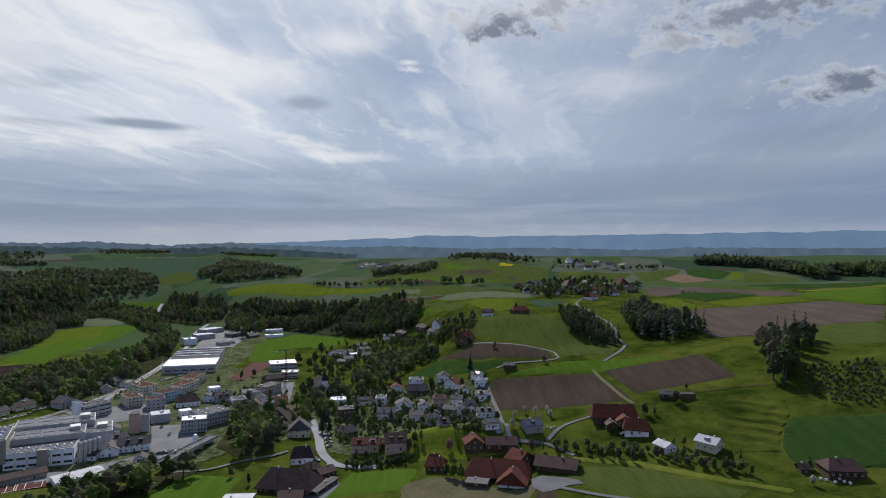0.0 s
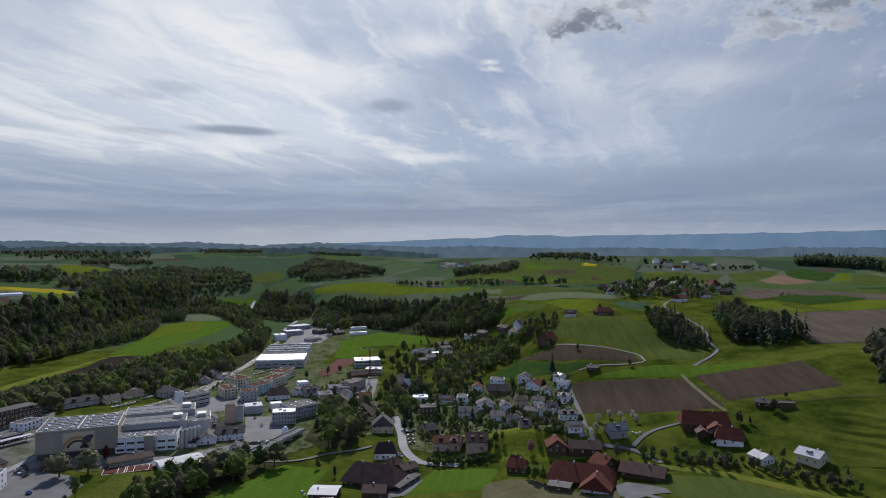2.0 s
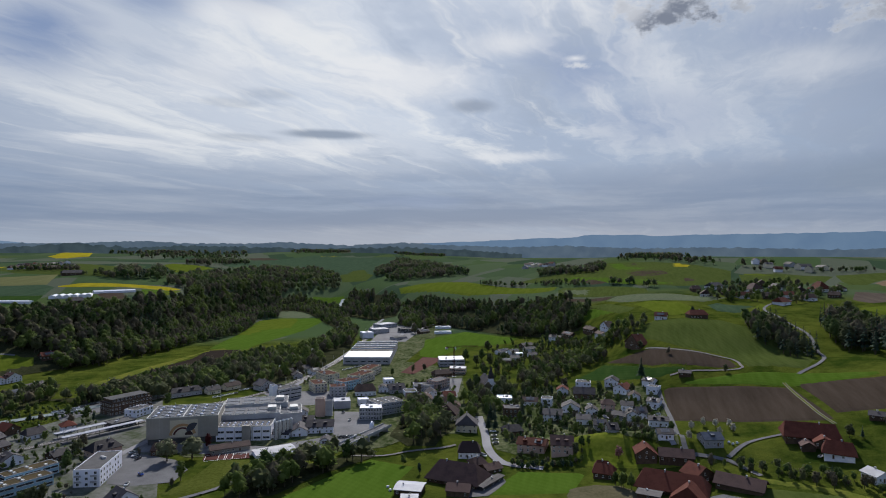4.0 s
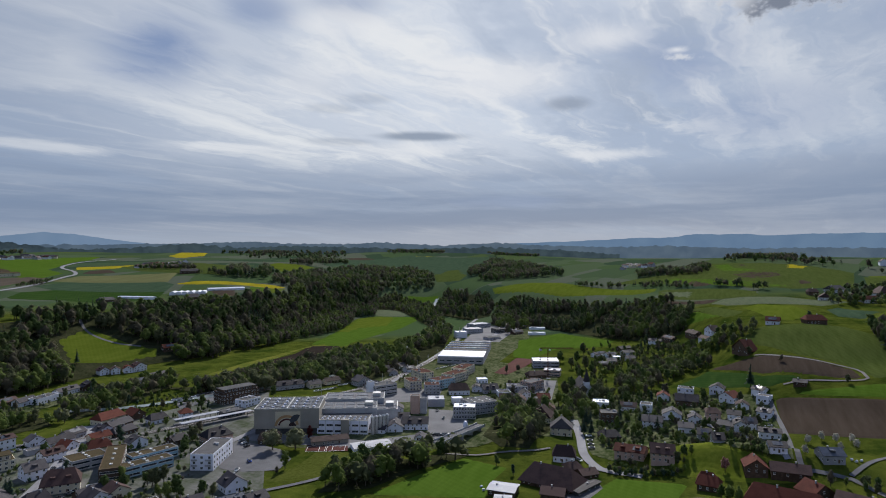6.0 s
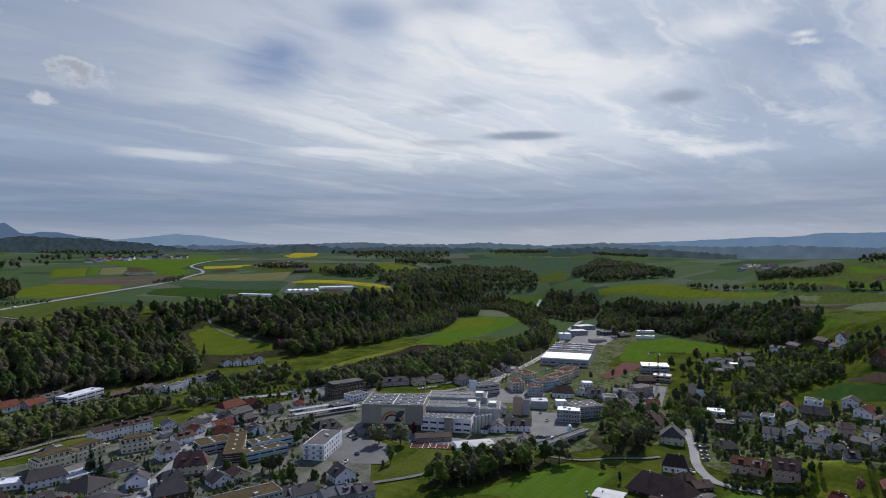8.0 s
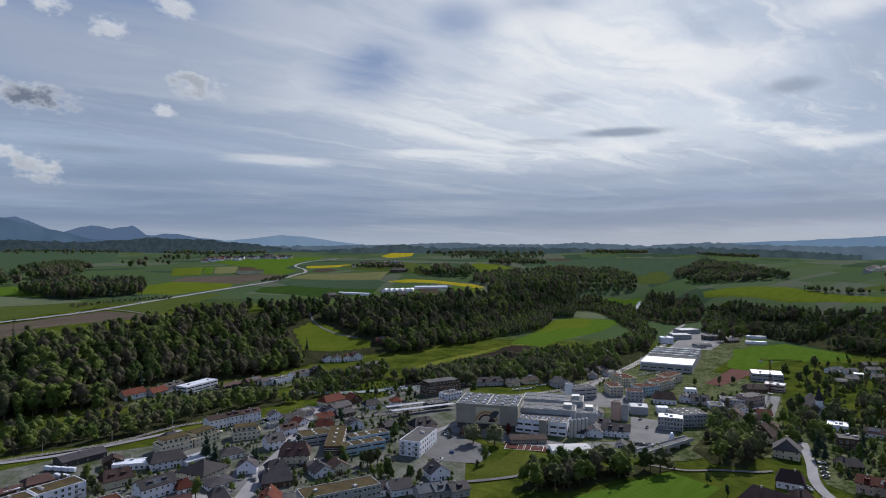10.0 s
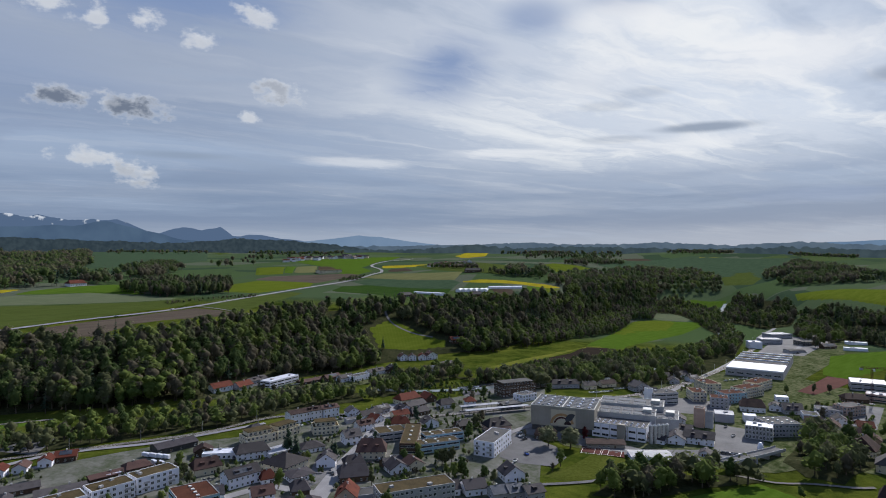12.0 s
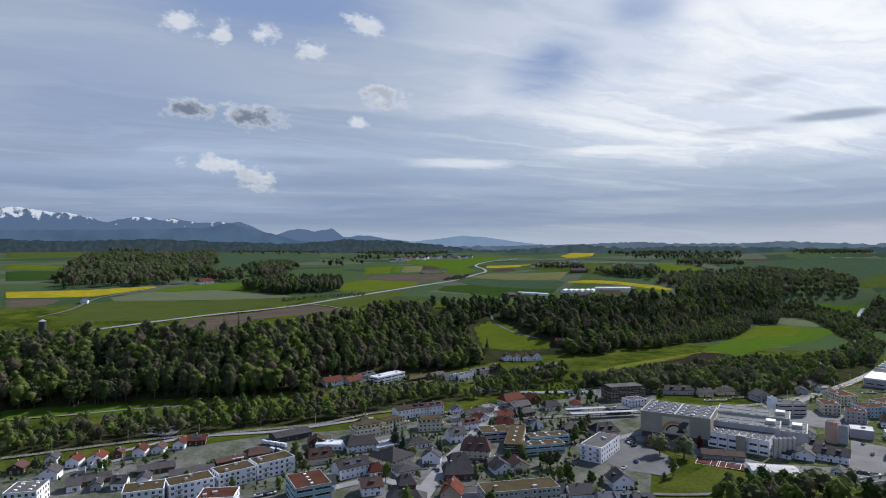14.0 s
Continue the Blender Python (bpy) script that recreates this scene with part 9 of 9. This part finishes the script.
wood("ridge_wood", spread([(-517, 1131), (-621, 1371), (-617, 1427), (-491, 1348), (-433, 1237), (-411, 1145), (-426, 1078)], 9.6), RIDGE, (13, 21), "mixed wood on the knoll at the valley bend")
wood("river_trees", spread([(-691, 1163), (-716, 1217), (-717, 1329), (-627, 1332), (-501, 1118), (-405, 926), (-447, 950), (-606, 1148)], 10.0), RIVER, (9, 15), "trees along the river in the valley bend")
wood("hill_wood", spread([(190, 677), (226, 693), (245, 620), (250, 570), (201, 552), (189, 596)], 8), DARK, (16, 26), "dense dark wood by the hill road")
wood("hill_wood", spread([(125, 680), (153, 676), (170, 590), (155, 557), (134, 596), (120, 637)], 7.5), DARK, (14, 20), "narrow dark wood along the hill road")
wood("hill_wood", spread([(260, 506), (302, 502), (270, 456), (249, 441), (237, 409), (225, 416), (236, 452)], 8), DARK, (14, 26), "dark copse on the hillside")
wood("scrub", spread([(256, 436), (300, 417), (266, 370), (246, 385), (238, 407)], 4.0), SCRUB, (2.5, 5), "low scrub and young trees on cleared ground")
wood("village_trees", spread([(-125, 550), (-142, 692), (-113, 750), (-56, 731), (-9, 668), (9, 626), (-25, 615), (-46, 592), (-74, 559), (-91, 509)], 14), RIVER, (5, 10), "trees and hedges among the village houses")
wood("village_trees", spread([(-66, 770), (-16, 728), (41, 685), (42, 652), (10, 657), (-28, 689)], 9), RIVER, (8, 14), "trees along the ridge path")
wood("bank_trees", spread([(-146, 395), (-163, 482), (-133, 511), (-110, 459), (-110, 410), (-111, 386), (-129, 382)], 7.5), RIVER, (10, 17), "leafy trees on the green bank")
wood("bank_trees", spread([(-196, 274), (-203, 310), (-185, 332), (-163, 357), (-151, 376), (-143, 364), (-163, 326), (-173, 292)], 7.5), RIVER, (12, 19), "row of tall spring trees beside the meadow")
wood("river_trees", spread([(-442, 419), (-442, 488), (-431, 580), (-389, 643), (-386, 754), (-430, 955), (-381, 890), (-331, 745), (-311, 621), (-314, 530), (-350, 480), (-398, 419)], 10.0), RIVER, (11, 18), "spring trees along the river")
wood("river_trees", spread([(-539, -42), (-535, -8), (-521, 67), (-514, 144), (-514, 204), (-510, 258), (-480, 313), (-451, 300), (-463, 234), (-448, 197), (-458, 137), (-469, 90), (-477, 26), (-482, -38)], 9.2), RIVER, (9, 15), "young spring trees along the river and railway")
wood("upland_grove", spread([(-982, 231), (-907, 262), (-902, 358), (-994, 403), (-1037, 349), (-1045, 255)], 8), DARK, (15, 22), "dark grove standing in the fields")
wood("hamlet_trees", spread([(100, 867), (158, 979), (257, 1016), (293, 922), (224, 825), (133, 825)], 12), RIVER, (8, 14), "trees among the hamlet houses")
wood("hillside_hedge", spread([(62, 382), (89, 366), (118, 352), (141, 337), (160, 320), (164, 328), (148, 347), (122, 363), (89, 378)], 5), SCRUB, (3, 8), "hedge along the brook")
wood("hillside_hedge", spread([(7, 471), (25, 402), (39, 389), (36, 386), (18, 393), (3, 454)], 5), SCRUB, (3, 7), "hedge below the hillside houses")
wood("village_trees", spread([(-98, 534), (-58, 564), (12, 537), (32, 517), (39, 441), (39, 393), (9, 398), (-34, 436), (-58, 395), (-69, 405)], 9.5), RIVER, (3.5, 8), "bushes and small trees in the village gardens")
wood("village_trees", spread([(3, 400), (22, 397), (39, 390), (40, 387), (21, 393), (3, 397)], 5.5), RIVER, (3, 6.5), "bushes on the edge of the knoll")
wood("village_trees", spread([(-24, 387), (-19, 391), (-14, 384), (-16, 370), (-25, 369)], 5.5), RIVER, (3, 6), "bushes beside the inns")
wood("village_trees", spread([(-153, 755), (-143, 818), (-117, 849), (-80, 845), (-27, 781), (5, 716), (10, 677), (-31, 731), (-68, 718), (-90, 650), (-113, 615), (-135, 636)], 19), RIVER, (4, 8), "trees among the row houses")
wood("village_trees", spread([(-88, 636), (-58, 682), (-12, 672), (-6, 633), (-36, 609), (-58, 564), (-80, 545)], 8), RIVER, (9, 15), "dark bank of trees above the village")
wood("village_trees", spread([(-110, 468), (-117, 540), (-111, 563), (-94, 554), (-84, 535), (-91, 482), (-92, 443)], 8), RIVER, (9, 15), "trees round the church")
wood("hillside_hedge", spread([(-58, 369), (-57, 386), (-39, 382), (-25, 385), (-19, 375), (-38, 368)], 4.5), SCRUB, (3, 6), "garden hedges in the village")
wood("river_trees", spread([(-480, 423), (-450, 441), (-438, 500), (-429, 589), (-430, 684), (-407, 725), (-379, 675), (-375, 586), (-369, 506), (-393, 457), (-425, 424)], 9.2), RIVER, (9, 15), "trees on the factory side of the river")
wood("river_trees", spread([(-482, 327), (-509, 388), (-529, 450), (-512, 476), (-477, 436), (-456, 368), (-450, 318)], 9.2), RIVER, (9, 15), "trees below the white houses")
# the woods and hedges of the uplands
wood("skyline_wood", spread([(513, 1260), (562, 1187), (570, 1108), (570, 1009), (563, 936), (582, 911), (628, 906), (630, 842), (563, 752), (582, 839), (560, 872), (518, 830), (523, 882), (536, 956), (537, 1054), (523, 1126), (489, 1195)], 8), FARDARK, (15, 22), "dark wood along the skyline")
wood("skyline_wood", spread([(-9, 1498), (27, 1609), (303, 4891), (156, 1460), (224, 1330), (260, 1279), (321, 1301), (314, 1228), (236, 1266), (162, 1305), (117, 1387), (65, 1468), (12, 1539)], 21.5), FAR, (13, 19), "dark wood along the hill top")
wood("far_wood", spread([(-166, 1432), (-123, 1466), (-66, 1409), (-22, 1510), (-12, 1403), (-45, 1269), (-13, 1293), (-49, 1306), (-111, 1324), (-150, 1342)], 10), FAR, (12, 18), "strip of trees down the upland slope")
wood("far_wood", spread([(-11, 1067), (31, 1018), (35, 995), (-11, 1043)], 9), FAR, (10, 15), "row of trees between the fields")
wood("far_wood", spread([(36, 988), (60, 975), (61, 952), (36, 980)], 11), FAR, (10, 15), "open row of trees between the fields")
wood("far_wood", spread([(-136, 1217), (-103, 1227), (-42, 1106), (-30, 1059), (-119, 1165)], 10), FAR, (7, 12), "trees and hedges round upland houses")
wood("far_wood", spread([(-289, 1316), (-258, 1318), (-172, 1237), (-136, 1223), (-170, 1221), (-237, 1272)], 10), FAR, (9, 14), "wooded rim behind the light field")
wood("ridge_wood", spread([(-674, 1687), (-731, 2087), (-572, 1900), (-466, 1718), (-367, 1592), (-348, 1509), (-426, 1524), (-527, 1506), (-615, 1568)], 12.8), FAR, (14, 22), "dark wood on the hill above the valley bend")
wood("slope_wood", spread([(-775, 929), (-862, 1124), (-856, 1253), (-921, 1521), (-887, 1733), (-745, 1608), (-673, 1459), (-721, 1349), (-723, 1193), (-724, 1060), (-700, 913)], 14.3), FARMIX, (13, 20), "mixed wood on the hill above the valley bend")
wood("far_wood", spread([(-838, 955), (-907, 1077), (-843, 1039), (-835, 1026), (-822, 950)], 11), FAR, (15, 22), "copse among the upland fields")
wood("far_wood", spread([(-890, 938), (-934, 1039), (-825, 953), (-803, 962), (-821, 889)], 11), FAR, (15, 22), "trees behind the poultry farm")
wood("far_wood", spread([(-980, 1243), (-1171, 1617), (-1057, 1609), (-1021, 1602), (-948, 1310), (-980, 1278)], 12), FAR, (12, 18), "wood on the upland slope")
wood("far_wood", spread([(-3390, 3539), (-3258, 3660), (-3122, 3777), (-2689, 4096), (-1260, 1966), (-1209, 1577), (-1350, 1462), (-1619, 1690)], 57.3), FAR, (14, 20), "far dark woods on the upland")
wood("far_wood", spread([(-1249, 2239), (-2002, 4473), (-1065, 2408), (-1191, 2181)], 22.3), FAR, (12, 18), "far strip of wood on the upland")
wood("far_wood", spread([(-877, 2409), (-1505, 4663), (-1282, 4729), (-619, 2284), (-806, 2303)], 31.5), FAR, (12, 18), "far wood at the mouth of the valley")
wood("upland_wood", spread([(-1454, 0), (-2095, 47), (-2136, 127), (-1975, 275), (-2362, 458), (-1565, 310), (-1386, 236), (-1197, 232), (-1217, 287), (-1094, 258), (-1103, 188), (-1076, 134), (-1094, 65), (-1087, -20), (-1175, -26), (-1276, 8)], 14.2), FAR, (16, 24), "dark woods in the fold of the upland")
wood("upland_wood", spread([(-4899, 111), (-4891, 291), (-4876, 480), (-4875, 497), (-2349, 214), (-2344, 124), (-4898, 127)], 32.4), FAR, (16, 22), "wooded hill on the far upland")
wood("far_wood", spread([(-1369, 320), (-1534, 428), (-1493, 460), (-1307, 427), (-1173, 338), (-1170, 286)], 11), FAR, (13, 20), "dark copse on the upland slope")
wood("far_wood", spread([(-2902, 611), (-4697, 1396), (-4605, 1674), (-2154, 783), (-2194, 632), (-2164, 473)], 41.0), FAR, (10, 16), "trees among the scattered farms")
wood("far_wood", spread([(-1328, 457), (-1547, 562), (-1909, 850), (-4511, 1914), (-4402, 2153), (-4140, 2621), (-1707, 1059), (-1843, 901), (-1319, 587), (-1290, 494)], 53.7), FAR, (13, 20), "woods along the hidden stream")
wood("far_wood", spread([(-854, 246), (-852, 277), (-879, 392), (-856, 386), (-850, 292), (-833, 248)], 6), SCRUB, (3, 6), "hedge along the upland road")
wood("far_wood", spread([(-993, 597), (-1031, 652), (-1044, 702), (-1001, 653), (-990, 607)], 6), SCRUB, (4, 7), "hedge at the bend of the upland road")
wood("far_wood", spread([(-1058, 877), (-1161, 1035), (-964, 940), (-959, 919), (-1034, 889)], 10), FAR, (9, 14), "trees round the upland hamlet")
wood("far_wood", spread([(-924, 870), (-908, 934), (-860, 924), (-849, 904), (-906, 876)], 10), FAR, (10, 15), "trees round the farm above the poultry houses")
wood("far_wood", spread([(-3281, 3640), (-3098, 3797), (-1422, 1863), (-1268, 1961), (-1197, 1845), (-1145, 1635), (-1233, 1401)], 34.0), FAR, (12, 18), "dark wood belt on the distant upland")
wood("far_wood", spread([(203, 1202), (311, 1217), (432, 1205), (455, 1161), (456, 1164), (354, 1184), (308, 1204)], 13), FAR, (9, 13), "trees at the foot of the distant hills")
wood("far_wood", spread([(324, 837), (345, 836), (342, 824), (316, 822)], 8), FAR, (4, 7), "small copse in the upland fields")
wood("slope_wood", spread([(-588, 653), (-634, 820), (-681, 986), (-709, 1128), (-711, 1221), (-682, 1182), (-608, 1040), (-626, 1005), (-556, 846), (-551, 792), (-549, 719), (-540, 662), (-541, 600)], 8.1), MIXED, (12, 17), "spring wood down to the striped meadow")
for corners in TOWN:
    wood("garden_shrubs", spread(corners, 6.2), GARDEN, (1.8, 5.4), "hedges and shrubs in the gardens between houses")
